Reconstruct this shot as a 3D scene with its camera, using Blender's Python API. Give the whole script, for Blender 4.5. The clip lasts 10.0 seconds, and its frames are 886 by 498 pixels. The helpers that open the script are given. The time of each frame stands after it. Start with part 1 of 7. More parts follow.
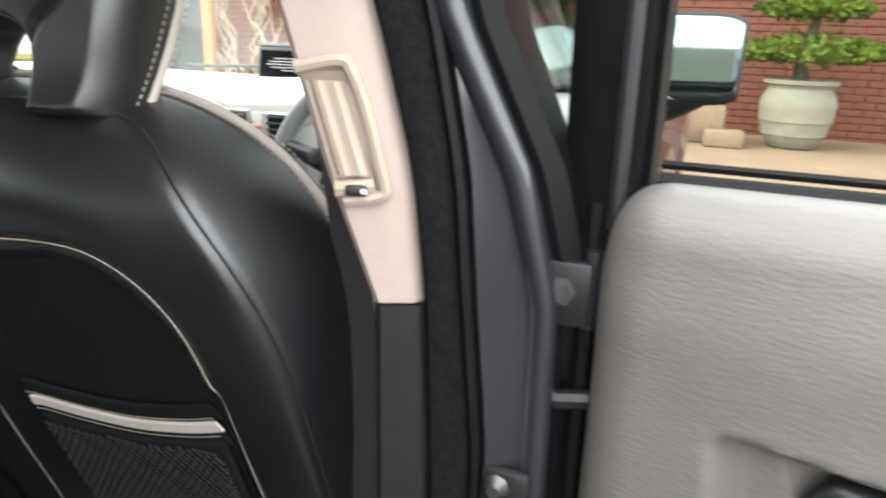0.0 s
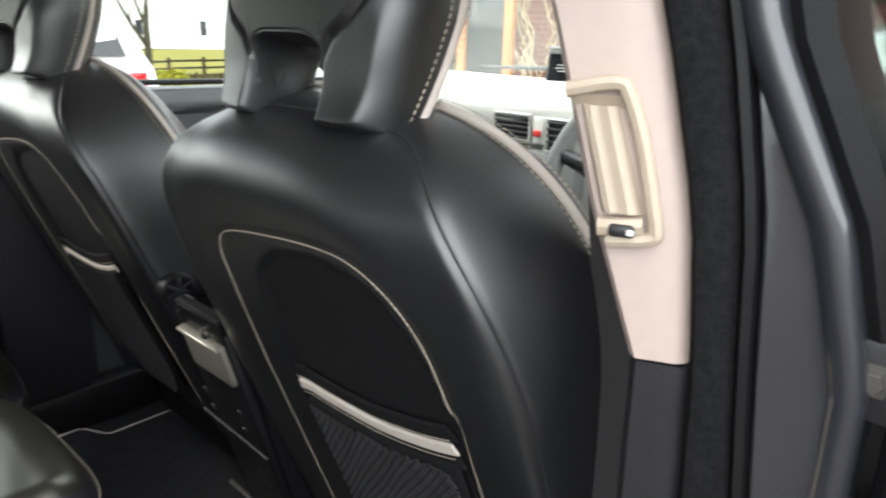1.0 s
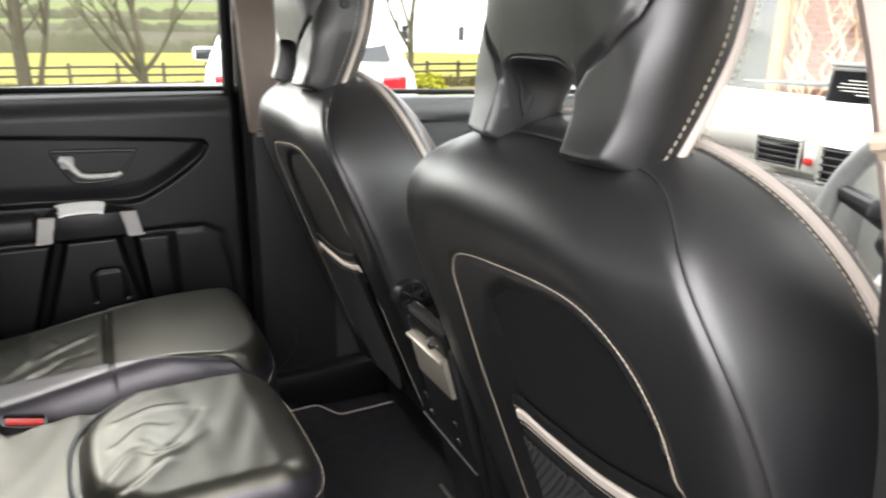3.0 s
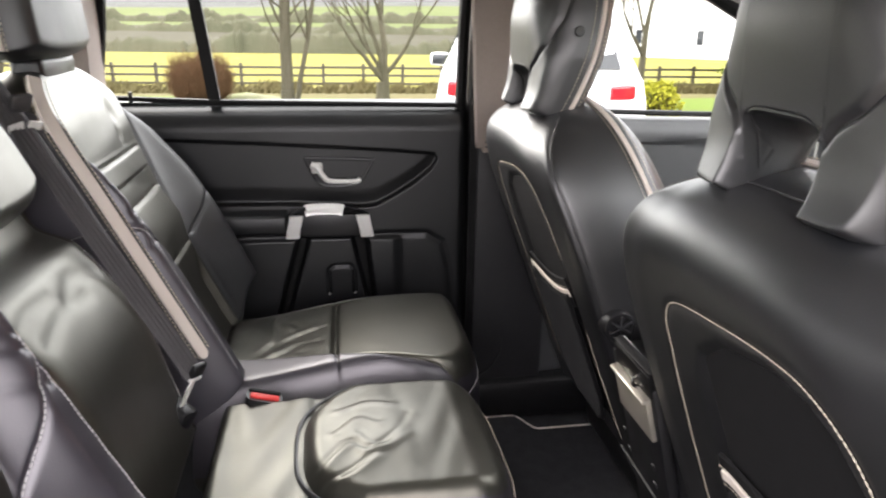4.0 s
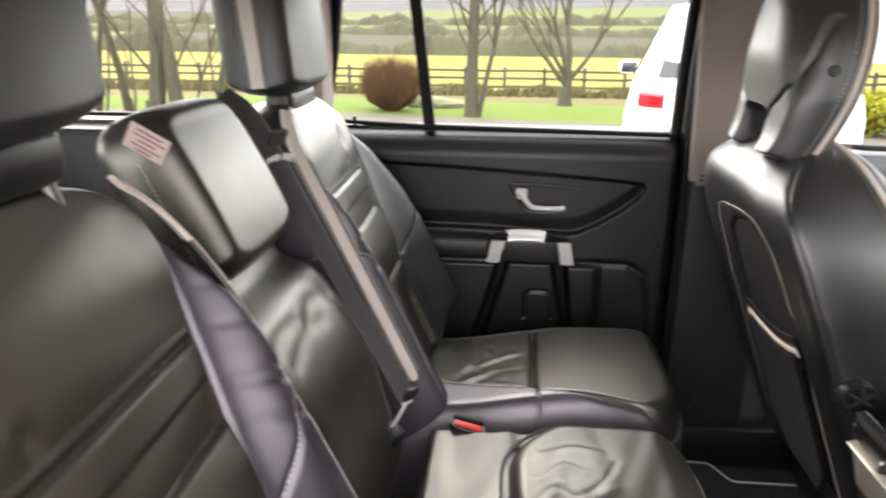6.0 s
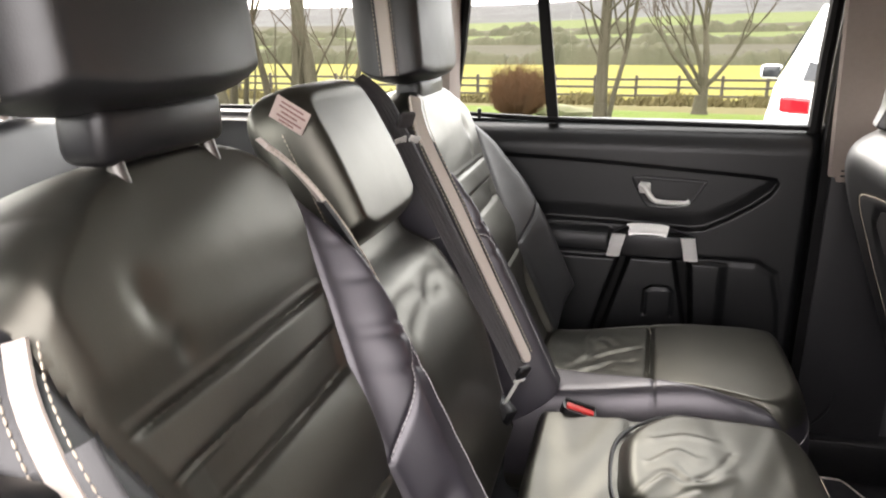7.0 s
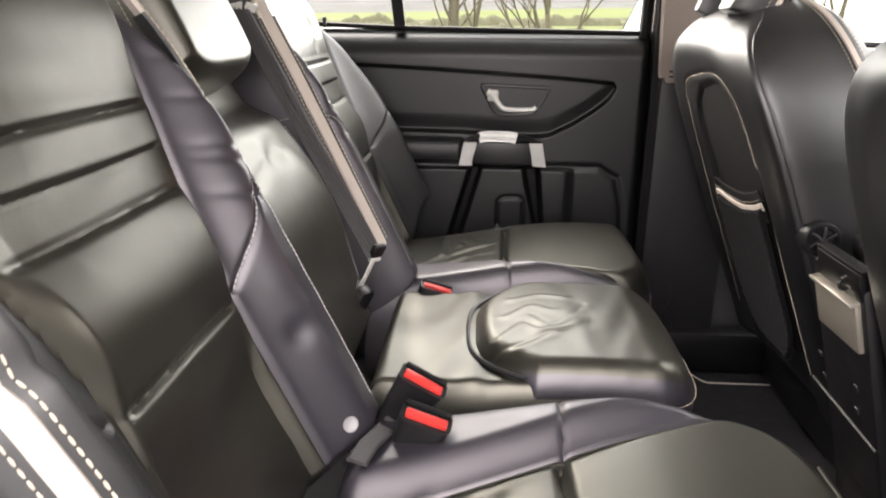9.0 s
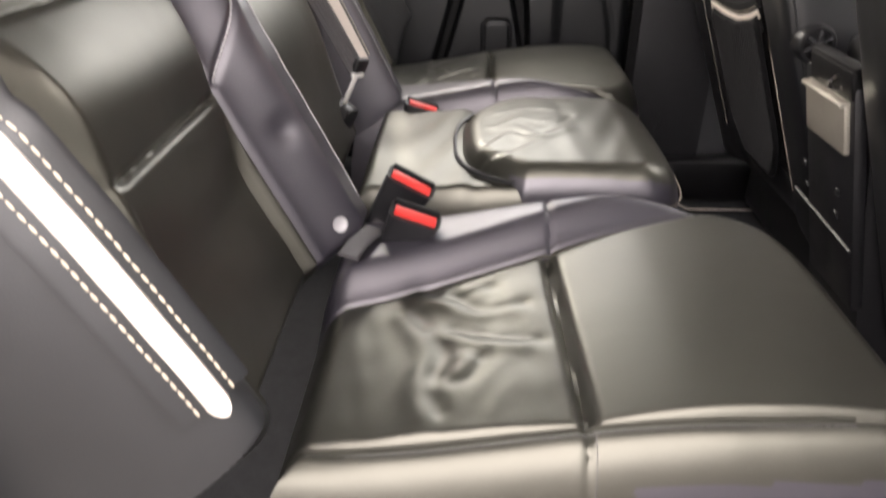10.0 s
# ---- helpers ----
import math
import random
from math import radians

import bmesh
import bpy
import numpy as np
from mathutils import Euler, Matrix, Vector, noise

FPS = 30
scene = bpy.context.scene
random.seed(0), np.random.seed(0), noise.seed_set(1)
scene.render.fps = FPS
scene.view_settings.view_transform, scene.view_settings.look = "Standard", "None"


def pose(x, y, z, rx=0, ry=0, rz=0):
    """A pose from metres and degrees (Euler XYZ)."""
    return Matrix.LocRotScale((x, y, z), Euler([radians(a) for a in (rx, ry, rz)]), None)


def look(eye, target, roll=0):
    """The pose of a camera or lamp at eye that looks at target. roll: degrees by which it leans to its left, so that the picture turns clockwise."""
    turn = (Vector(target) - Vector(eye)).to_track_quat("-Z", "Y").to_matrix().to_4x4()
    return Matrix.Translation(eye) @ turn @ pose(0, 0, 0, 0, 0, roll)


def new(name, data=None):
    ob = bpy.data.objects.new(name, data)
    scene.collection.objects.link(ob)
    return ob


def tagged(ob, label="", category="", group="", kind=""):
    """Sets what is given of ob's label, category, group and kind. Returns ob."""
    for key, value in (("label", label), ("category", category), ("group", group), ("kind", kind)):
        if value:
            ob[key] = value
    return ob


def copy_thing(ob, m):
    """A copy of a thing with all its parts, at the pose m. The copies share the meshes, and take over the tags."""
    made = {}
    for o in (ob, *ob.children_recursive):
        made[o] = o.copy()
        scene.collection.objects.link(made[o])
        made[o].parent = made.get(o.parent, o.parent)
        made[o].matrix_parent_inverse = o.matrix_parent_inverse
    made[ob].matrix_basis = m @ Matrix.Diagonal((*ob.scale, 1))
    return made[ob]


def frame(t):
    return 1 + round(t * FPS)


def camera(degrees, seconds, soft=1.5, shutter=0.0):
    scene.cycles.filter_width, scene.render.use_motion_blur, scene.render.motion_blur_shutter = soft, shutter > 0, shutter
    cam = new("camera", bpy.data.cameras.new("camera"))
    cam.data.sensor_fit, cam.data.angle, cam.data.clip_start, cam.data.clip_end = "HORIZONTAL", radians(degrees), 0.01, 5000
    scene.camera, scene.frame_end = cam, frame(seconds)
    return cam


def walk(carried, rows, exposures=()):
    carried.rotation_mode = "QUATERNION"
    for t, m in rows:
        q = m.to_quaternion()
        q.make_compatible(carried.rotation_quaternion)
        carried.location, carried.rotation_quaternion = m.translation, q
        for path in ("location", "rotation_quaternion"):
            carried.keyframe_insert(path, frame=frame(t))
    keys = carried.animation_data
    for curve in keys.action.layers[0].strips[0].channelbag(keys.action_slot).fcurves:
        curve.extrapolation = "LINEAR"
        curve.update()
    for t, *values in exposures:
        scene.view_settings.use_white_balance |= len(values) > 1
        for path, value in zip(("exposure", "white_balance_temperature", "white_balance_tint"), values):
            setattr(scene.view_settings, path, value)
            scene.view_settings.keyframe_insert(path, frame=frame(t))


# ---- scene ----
cam = camera(64.9, 10.0, 2.0, 0.4)
PATH = [
    (0, (0.94, -0.005, 1.366), (0.305, 1.8, 0.783), 2.1),
    (0.5, (0.917, 0.039, 1.382), (-0.053, 1.684, 0.788), 1.7),
    (1, (0.92, 0.053, 1.38), (-0.37, 1.453, 0.767), 1.4),
    (1.5, (0.909, 0.037, 1.391), (-0.503, 1.317, 0.781), 1.5),
    (2, (0.894, 0.034, 1.389), (-0.576, 1.246, 0.782), 1.5),
    (2.2, (0.89, 0.042, 1.388), (-0.61, 1.215, 0.778), 1.3),
    (3.3, (0.885, 0.078, 1.413), (-0.884, 0.779, 0.797), 1.2),
    (3.5, (0.889, 0.072, 1.426), (-0.929, 0.632, 0.81), 1.2),
    (4, (0.89, 0.069, 1.436), (-0.985, 0.386, 0.818), 1.0),
    (4.5, (0.894, 0.064, 1.457), (-0.999, 0.234, 0.833), 0.9),
    (5, (0.892, 0.065, 1.462), (-1.007, 0.15, 0.84), 0.8),
    (5.5, (0.867, 0.047, 1.465), (-1.033, 0.08, 0.841), 0.7),
    (6, (0.865, -0.007, 1.489), (-1.031, -0.165, 0.87), 0.6),
    (6.2, (0.87, -0.026, 1.498), (-1.013, -0.293, 0.881), 0.4),
    (7.3, (0.915, 0.02, 1.414), (-0.925, -0.498, 0.826), -0.6),
    (7.5, (0.912, 0.023, 1.382), (-0.93, -0.486, 0.792), -0.4),
    (8, (0.912, 0.03, 1.325), (-0.945, -0.404, 0.722), 0.1),
    (8.5, (0.913, 0.051, 1.295), (-0.982, -0.144, 0.685), 0.5),
    (9, (0.93, 0.026, 1.269), (-0.97, -0.085, 0.653), 0.5),
    (9.5, (0.943, 0.023, 1.234), (-0.92, -0.073, 0.513), 0.2),
    (10, (0.949, 0.024, 1.207), (-0.79, -0.034, 0.221), 0.1),
]
walk(cam, [(t, look(eye, target, roll)) for t, eye, target, roll in PATH],
     [(0, 2.45, 6300, 9), (0.5, 2.55, 6300, 8), (1, 2.47, 6300, 8), (2.2, 2.6, 6500, 6), (3.4, 3.1, 6600, 17), (5.5, 3.1, 6600, 18), (7.5, 2.95, 6850, 18), (8.6, 3.15, 6900, 18), (10, 3.3, 6950, 19)])

# ---- sky and sun: bright overcast winter day ----
world = bpy.data.worlds.new("world")
scene.world = world
world.use_nodes = True
wn, wl = world.node_tree.nodes, world.node_tree.links
sky = wn.new("ShaderNodeTexSky")
sky.sky_type = "NISHITA"
sky.sun_disc = False
sky.sun_elevation = radians(32)
sky.sun_rotation = radians(232)
cloud = wn.new("ShaderNodeMixRGB")
cloud.inputs[0].default_value = 0.84
cloud.inputs[2].default_value = (9.35, 9.2, 9.0, 1)
wl.new(sky.outputs[0], cloud.inputs[1])
wl.new(cloud.outputs[0], wn["Background"].inputs[0])
wn["Background"].inputs[1].default_value = 0.12
sun = bpy.data.lights.new("sun", "SUN")
sun.energy, sun.angle, sun.color = 0.8, radians(45), (1.0, 0.95, 0.84)
new("sun", sun).matrix_world = look((-7, -5.5, 6), (0, 0, 0))

# ---- materials ----


def material(name, color, rough=0.5, metal=0.0, second=None, scale=20.0, spread=0.5, bump=0.0, bump_scale=200.0, coat=0.0, stretch=None, sheen=0.0, rough_var=0.0, spec=0.5, contrast=1.0):
    """A procedural surface: two colours mixed by noise at a coarse and a fine scale, with relief and uneven gloss."""
    m = bpy.data.materials.new(name)
    m.use_nodes = True
    nt = m.node_tree
    n, l = nt.nodes, nt.links
    b = n["Principled BSDF"]
    b.inputs["Roughness"].default_value = rough
    b.inputs["Metallic"].default_value = metal
    b.inputs["Specular IOR Level"].default_value = spec
    b.inputs["Coat Weight"].default_value = coat
    b.inputs["Coat Roughness"].default_value = 0.1
    if sheen:
        b.inputs["Sheen Weight"].default_value = sheen
    second = second or tuple(c * 0.8 for c in color)
    tc = n.new("ShaderNodeTexCoord")
    mp = n.new("ShaderNodeMapping")
    if stretch:
        mp.inputs["Scale"].default_value = stretch
    l.new(tc.outputs["Object"], mp.inputs[0])
    coarse = n.new("ShaderNodeTexNoise")
    coarse.inputs["Scale"].default_value = scale
    coarse.inputs["Detail"].default_value = 6
    coarse.inputs["Roughness"].default_value = 0.6
    l.new(mp.outputs[0], coarse.inputs["Vector"])
    ramp = n.new("ShaderNodeMapRange")
    ramp.inputs[1].default_value = 0.5 - 0.25 / contrast
    ramp.inputs[2].default_value = 0.5 + 0.25 / contrast
    l.new(coarse.outputs[0], ramp.inputs[0])
    mix = n.new("ShaderNodeMixRGB")
    mix.inputs[1].default_value = (*color, 1)
    mix.inputs[2].default_value = (*second, 1)
    l.new(ramp.outputs[0], mix.inputs[0])
    fine = n.new("ShaderNodeTexNoise")
    fine.inputs["Scale"].default_value = scale * 11
    fine.inputs["Detail"].default_value = 3
    l.new(mp.outputs[0], fine.inputs["Vector"])
    fr = n.new("ShaderNodeMapRange")
    fr.inputs[3].default_value, fr.inputs[4].default_value = 1 - 0.35 * spread, 1 + 0.35 * spread
    l.new(fine.outputs[0], fr.inputs[0])
    mul = n.new("ShaderNodeMixRGB")
    mul.blend_type = "MULTIPLY"
    mul.inputs[0].default_value = 1
    l.new(mix.outputs[0], mul.inputs[1])
    l.new(fr.outputs[0], mul.inputs[2])
    l.new(mul.outputs[0], b.inputs["Base Color"])
    if rough_var:
        rr = n.new("ShaderNodeMapRange")
        rr.inputs[3].default_value, rr.inputs[4].default_value = max(0.03, rough - rough_var), rough + rough_var
        l.new(coarse.outputs[0], rr.inputs[0])
        l.new(rr.outputs[0], b.inputs["Roughness"])
    if bump:
        bt = n.new("ShaderNodeTexNoise")
        bt.inputs["Scale"].default_value = bump_scale
        bt.inputs["Detail"].default_value = 4
        l.new(mp.outputs[0], bt.inputs["Vector"])
        bp = n.new("ShaderNodeBump")
        bp.inputs["Strength"].default_value = bump
        bp.inputs["Distance"].default_value = 0.6 / bump_scale
        l.new(bt.outputs[0], bp.inputs["Height"])
        l.new(bp.outputs[0], b.inputs["Normal"])
    return m


def leather(name, color, second, rough=0.36, crease=0.25, spec=0.5, coat=0.0, sheen=(1, 1, 1)):
    """Leather: pebble grain from small cells, soft creases, gloss worn unevenly."""
    m = bpy.data.materials.new(name)
    m.use_nodes = True
    n, l = m.node_tree.nodes, m.node_tree.links
    b = n["Principled BSDF"]
    b.inputs["Specular IOR Level"].default_value = spec
    b.inputs["IOR"].default_value = 1.57
    b.inputs["Coat Weight"].default_value = coat
    b.inputs["Coat Roughness"].default_value = 0.36
    b.inputs["Specular Tint"].default_value = (*sheen, 1)
    tc = n.new("ShaderNodeTexCoord")
    grain = n.new("ShaderNodeTexVoronoi")
    grain.inputs["Scale"].default_value = 620
    l.new(tc.outputs["Object"], grain.inputs["Vector"])
    fold = n.new("ShaderNodeTexNoise")
    fold.inputs["Scale"].default_value = 13
    fold.inputs["Detail"].default_value = 1.5
    fold.inputs["Distortion"].default_value = 0.8
    l.new(tc.outputs["Object"], fold.inputs["Vector"])
    wear = n.new("ShaderNodeTexNoise")
    wear.inputs["Scale"].default_value = 7
    wear.inputs["Detail"].default_value = 7
    wear.inputs["Roughness"].default_value = 0.65
    l.new(tc.outputs["Object"], wear.inputs["Vector"])
    mix = n.new("ShaderNodeMixRGB")
    mix.inputs[1].default_value = (*color, 1)
    mix.inputs[2].default_value = (*second, 1)
    l.new(wear.outputs[0], mix.inputs[0])
    l.new(mix.outputs[0], b.inputs["Base Color"])
    rr = n.new("ShaderNodeMapRange")
    rr.inputs[3].default_value, rr.inputs[4].default_value = rough - 0.09, rough + 0.13
    l.new(wear.outputs[0], rr.inputs[0])
    l.new(rr.outputs[0], b.inputs["Roughness"])
    b1 = n.new("ShaderNodeBump")
    b1.inputs["Strength"].default_value = crease * 0.65
    b1.inputs["Distance"].default_value = 0.006
    l.new(fold.outputs[0], b1.inputs["Height"])
    b2 = n.new("ShaderNodeBump")
    b2.inputs["Strength"].default_value = 0.07
    b2.inputs["Distance"].default_value = 0.0007
    l.new(grain.outputs["Distance"], b2.inputs["Height"])
    l.new(b1.outputs[0], b2.inputs["Normal"])
    l.new(b2.outputs[0], b.inputs["Normal"])
    return m


def glass(name, tint=(0.95, 0.98, 0.97), rough=0.0):
    """Thin window glass: mostly clear, with a mirror-like sheen."""
    m = bpy.data.materials.new(name)
    m.use_nodes = True
    n, l = m.node_tree.nodes, m.node_tree.links
    n.remove(n["Principled BSDF"])
    clear = n.new("ShaderNodeBsdfTransparent")
    clear.inputs[0].default_value = (*tint, 1)
    gloss = n.new("ShaderNodeBsdfGlossy")
    gloss.inputs["Roughness"].default_value = 0.02
    face = n.new("ShaderNodeLayerWeight")
    face.inputs[0].default_value = 0.5
    power = n.new("ShaderNodeMath")
    power.operation = "POWER"
    power.inputs[1].default_value = 4.5
    l.new(face.outputs["Facing"], power.inputs[0])
    sheen = n.new("ShaderNodeMapRange")
    sheen.inputs[3].default_value, sheen.inputs[4].default_value = 0.004, 0.4
    l.new(power.outputs[0], sheen.inputs[0])
    mix = n.new("ShaderNodeMixShader")
    l.new(sheen.outputs[0], mix.inputs[0])
    l.new(clear.outputs[0], mix.inputs[1])
    l.new(gloss.outputs[0], mix.inputs[2])
    l.new(mix.outputs[0], n["Material Output"].inputs[0])
    return m


LEATHER = leather("black_leather", (0.0070, 0.0078, 0.0092), (0.0120, 0.0130, 0.0150), 0.42, 0.18, 0.8)
LEATHER_DULL = leather("black_leather_back", (0.0042, 0.0047, 0.0060), (0.0072, 0.0078, 0.0096), 0.40, 0.10, 1.0, 0.12)
# Worn black leather; its warm specular tint stands for warm surroundings reflected.
LEATHER_INSERT = leather("worn_black_seat_leather", (0.0062, 0.0066, 0.0060), (0.0115, 0.0118, 0.0104), 0.39, 0.24, 1.0, 0.22, (1.0, 0.965, 0.81))
# Violet tone puts the sky's light on the bolsters into their colour.
LEATHER_BOLSTER = leather("black_bolster_leather_sky_tint", (0.0150, 0.0138, 0.0196), (0.0210, 0.0195, 0.0265), 0.42, 0.14, 1.0, 0.30, (1.0, 0.95, 1.0))
FABRIC = material("black_knit_backing", (0.006, 0.006, 0.0068), 0.9, second=(0.009, 0.009, 0.0098), scale=60, bump=0.4, bump_scale=900, spec=0.2)
CREAM = leather("cream_piping_leather", (0.70, 0.63, 0.565), (0.63, 0.56, 0.50), 0.5, 0.08)
GREY_THREAD = material("grey_thread", (0.42, 0.41, 0.41), 0.8, scale=300, spread=0.5)
DARK_THREAD = material("charcoal_thread", (0.09, 0.088, 0.086), 0.8, scale=300, spread=0.5)
THREAD = material("cream_thread", (0.52, 0.46, 0.37), 0.8, scale=300, spread=0.6)
# Door trim is one vinyl; this copy is darkened for the shaded far door.
VINYL_DARK = material("vinyl_black_and_shaded", (0.0040, 0.0045, 0.0054), 0.42, second=(0.0058, 0.0064, 0.0074), scale=9, bump=0.05, bump_scale=700, rough_var=0.05, spec=0.6)
VINYL_MID = material("charcoal_vinyl", (0.055, 0.057, 0.060), 0.45, second=(0.065, 0.067, 0.070), scale=9, bump=0.1, bump_scale=600, spread=0.2)
# Same door vinyl, lightened for the daylight on the open door.
VINYL_LIT = material("door_vinyl_lit", (0.155, 0.142, 0.130), 0.42, second=(0.18, 0.165, 0.152), scale=9, bump=0.30, bump_scale=230, rough_var=0.06, spread=0.2, stretch=(0.45, 0.45, 1.5))
PLASTIC = material("black_plastic", (0.010, 0.010, 0.0112), 0.36, second=(0.014, 0.014, 0.0155), scale=30, bump=0.08, bump_scale=900, rough_var=0.08)
PLASTIC_GREY = material("charcoal_plastic", (0.014, 0.014, 0.016), 0.42, second=(0.019, 0.019, 0.021), scale=25, bump=0.12, bump_scale=800, rough_var=0.07)
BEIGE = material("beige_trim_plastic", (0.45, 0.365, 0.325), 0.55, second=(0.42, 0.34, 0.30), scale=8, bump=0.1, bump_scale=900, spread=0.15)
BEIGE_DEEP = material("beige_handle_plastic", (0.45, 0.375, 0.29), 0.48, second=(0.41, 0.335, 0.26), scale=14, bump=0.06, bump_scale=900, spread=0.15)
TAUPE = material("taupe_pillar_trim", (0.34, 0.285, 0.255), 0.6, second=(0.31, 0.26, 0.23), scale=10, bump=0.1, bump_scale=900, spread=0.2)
BUTTON = material("pale_grey_plastic", (0.42, 0.41, 0.42), 0.4, second=(0.36, 0.35, 0.36), scale=60, spread=0.1)
SILVER = material("satin_silver", (0.88, 0.87, 0.84), 0.32, metal=0.15, second=(0.80, 0.79, 0.76), scale=30, spread=0.1, rough_var=0.05)
CHAMPAGNE = material("champagne_metal", (0.50, 0.47, 0.40), 0.32, metal=0.6, second=(0.44, 0.41, 0.35), scale=30, spread=0.1)
CHROME = material("bright_chrome", (0.8, 0.8, 0.8), 0.12, metal=1.0, second=(0.75, 0.75, 0.76), scale=30, spread=0.05)
STEEL = material("plated_steel", (0.20, 0.195, 0.185), 0.42, metal=0.8, second=(0.13, 0.125, 0.115), scale=60, spread=0.4, bump=0.1, bump_scale=500)
PAINT = material("dark_grey_metallic_paint", (0.019, 0.020, 0.026), 0.33, metal=0.0, second=(0.024, 0.025, 0.031), scale=6, coat=1.0, spread=0.25, rough_var=0.05)
PAINT_DUSTY = material("dusty_door_shut_paint", (0.03, 0.028, 0.027), 0.5, second=(0.06, 0.05, 0.042), scale=14, coat=0.1, spread=0.4, bump=0.15, bump_scale=300)
RUBBER = material("black_rubber", (0.004, 0.004, 0.0045), 0.5, second=(0.007, 0.007, 0.0075), scale=40, spec=0.2, bump=0.2, bump_scale=500)
FLOCK = material("flocked_door_seal", (0.0045, 0.0045, 0.005), 0.95, second=(0.011, 0.011, 0.011), scale=160, bump=0.9, bump_scale=520, contrast=1.6, spec=0.15)
CARPET = material("black_carpet", (0.038, 0.038, 0.041), 0.95, second=(0.052, 0.052, 0.056), scale=35, bump=0.8, bump_scale=600, spec=0.1)
WEBBING = material("charcoal_webbing", (0.045, 0.042, 0.044), 0.6, second=(0.06, 0.056, 0.058), scale=25, bump=0.5, bump_scale=500, stretch=(1, 1, 0.15))
NET = material("black_net_cord", (0.016, 0.016, 0.017), 0.7, second=(0.024, 0.024, 0.025), scale=80, spec=0.25)
RED = material("red_release_button", (0.62, 0.035, 0.03), 0.4, second=(0.55, 0.03, 0.025), scale=40, spread=0.2)
HEADLINER = material("beige_headlining_cloth", (0.75, 0.72, 0.67), 0.9, second=(0.70, 0.67, 0.62), scale=20, bump=0.3, bump_scale=900)
DASH = material("light_grey_dashboard", (0.62, 0.62, 0.58), 0.55, second=(0.57, 0.57, 0.53), scale=10, bump=0.15, bump_scale=700, spread=0.15)
DASH_DARK = material("mid_grey_dashboard", (0.20, 0.20, 0.195), 0.5, second=(0.17, 0.17, 0.165), scale=12, bump=0.12, bump_scale=800)
# Grey of the added, unseen wall that blocks low light.
WALL_GREY = material("light_block_grey", (0.30, 0.30, 0.31), 0.9, second=(0.25, 0.25, 0.26), scale=1.5, bump=0.3, bump_scale=40)
PAPER = material("printed_label_paper", (0.62, 0.50, 0.46), 0.7, second=(0.55, 0.43, 0.39), scale=40, spread=0.3)
INK = material("label_ink", (0.30, 0.16, 0.15), 0.7, scale=90)
SCREEN = material("black_screen", (0.006, 0.006, 0.007), 0.15, scale=30)
WHITE_INK = material("white_print", (0.75, 0.75, 0.72), 0.6, scale=90)
CLEAR = glass("window_glass")
TINT = glass("rear_window_glass", (0.86, 0.90, 0.87))
MIRROR = material("mirror_glass", (0.42, 0.52, 0.51), 0.03, metal=1.0, second=(0.40, 0.50, 0.49), scale=8, spread=0.02)

# ---- mesh tools ----


def shade(me, angle=40):
    me.shade_smooth()
    try:
        me.set_sharp_from_angle(angle=radians(angle))
    except AttributeError:
        pass


def mesh_object(name, verts, faces, mat, smooth=True):
    me = bpy.data.meshes.new(name)
    me.from_pydata([tuple(map(float, v)) for v in verts], [], faces)
    me.update()
    if smooth:
        shade(me)
    for mt in (mat if isinstance(mat, (list, tuple)) else [mat]):
        me.materials.append(mt)
    return new(name, me)


def thing(name, label, category, at=(0, 0, 0), group="", kind=""):
    """An empty at the base of a thing, which carries its parts."""
    ob = new(name)
    ob.empty_display_size = 0.05
    ob.location = at
    bpy.context.view_layer.update()
    return tagged(ob, label, category, group, kind)


def hang(ob, parent, label=""):
    """Makes a mesh built in world coordinates a part of its thing."""
    ob.parent = parent
    base = Vector((0, 0, 0))
    up = parent
    while up is not None:
        base += up.location
        up = up.parent
    ob.location = -base if not ob.get("local") else ob.location
    if label:
        ob["label"] = label
    return ob


def P(name, vf, mat, parent, label=""):
    """A part from (verts, faces) in world coordinates under its thing or part."""
    ob = mesh_object(name, vf[0], vf[1], mat)
    return hang(ob, parent, label)


def join(*vfs):
    verts, faces = [], []
    for v, f in vfs:
        k = len(verts)
        verts.extend(v)
        faces.extend([tuple(i + k for i in q) for q in f])
    return verts, faces


def moved(vf, m):
    return [tuple(m @ Vector(v)) for v in vf[0]], vf[1]


def rounded_box(cx, cy, cz, sx, sy, sz, r=0.005, seg=2):
    """A box with rounded edges."""
    bm = bmesh.new()
    bmesh.ops.create_cube(bm, size=1)
    for v in bm.verts:
        v.co = Vector((v.co.x * sx, v.co.y * sy, v.co.z * sz))
    r = min(r, 0.49 * min(sx, sy, sz))
    if r > 0:
        bmesh.ops.bevel(bm, geom=list(bm.edges), offset=r, segments=seg, profile=0.5, affect="EDGES")
    bm.verts.index_update()
    out = ([(v.co.x + cx, v.co.y + cy, v.co.z + cz) for v in bm.verts], [tuple(v.index for v in f.verts) for f in bm.faces])
    bm.free()
    return out


def box_at(m, sx, sy, sz, r=0.005, seg=2):
    return moved(rounded_box(0, 0, 0, sx, sy, sz, r, seg), m)


def lathe(profile, n=32, arc=1.0):
    """A turned shape round z from (radius, height) pairs."""
    verts, faces = [], []
    k = len(profile)
    for i in range(n):
        a = 2 * math.pi * i / n
        for r, z in profile:
            verts.append((r * math.cos(a), r * math.sin(a), z))
    for i in range(n):
        j = (i + 1) % n
        for q in range(k - 1):
            faces.append((i * k + q, j * k + q, j * k + q + 1, i * k + q + 1))
    return verts, faces


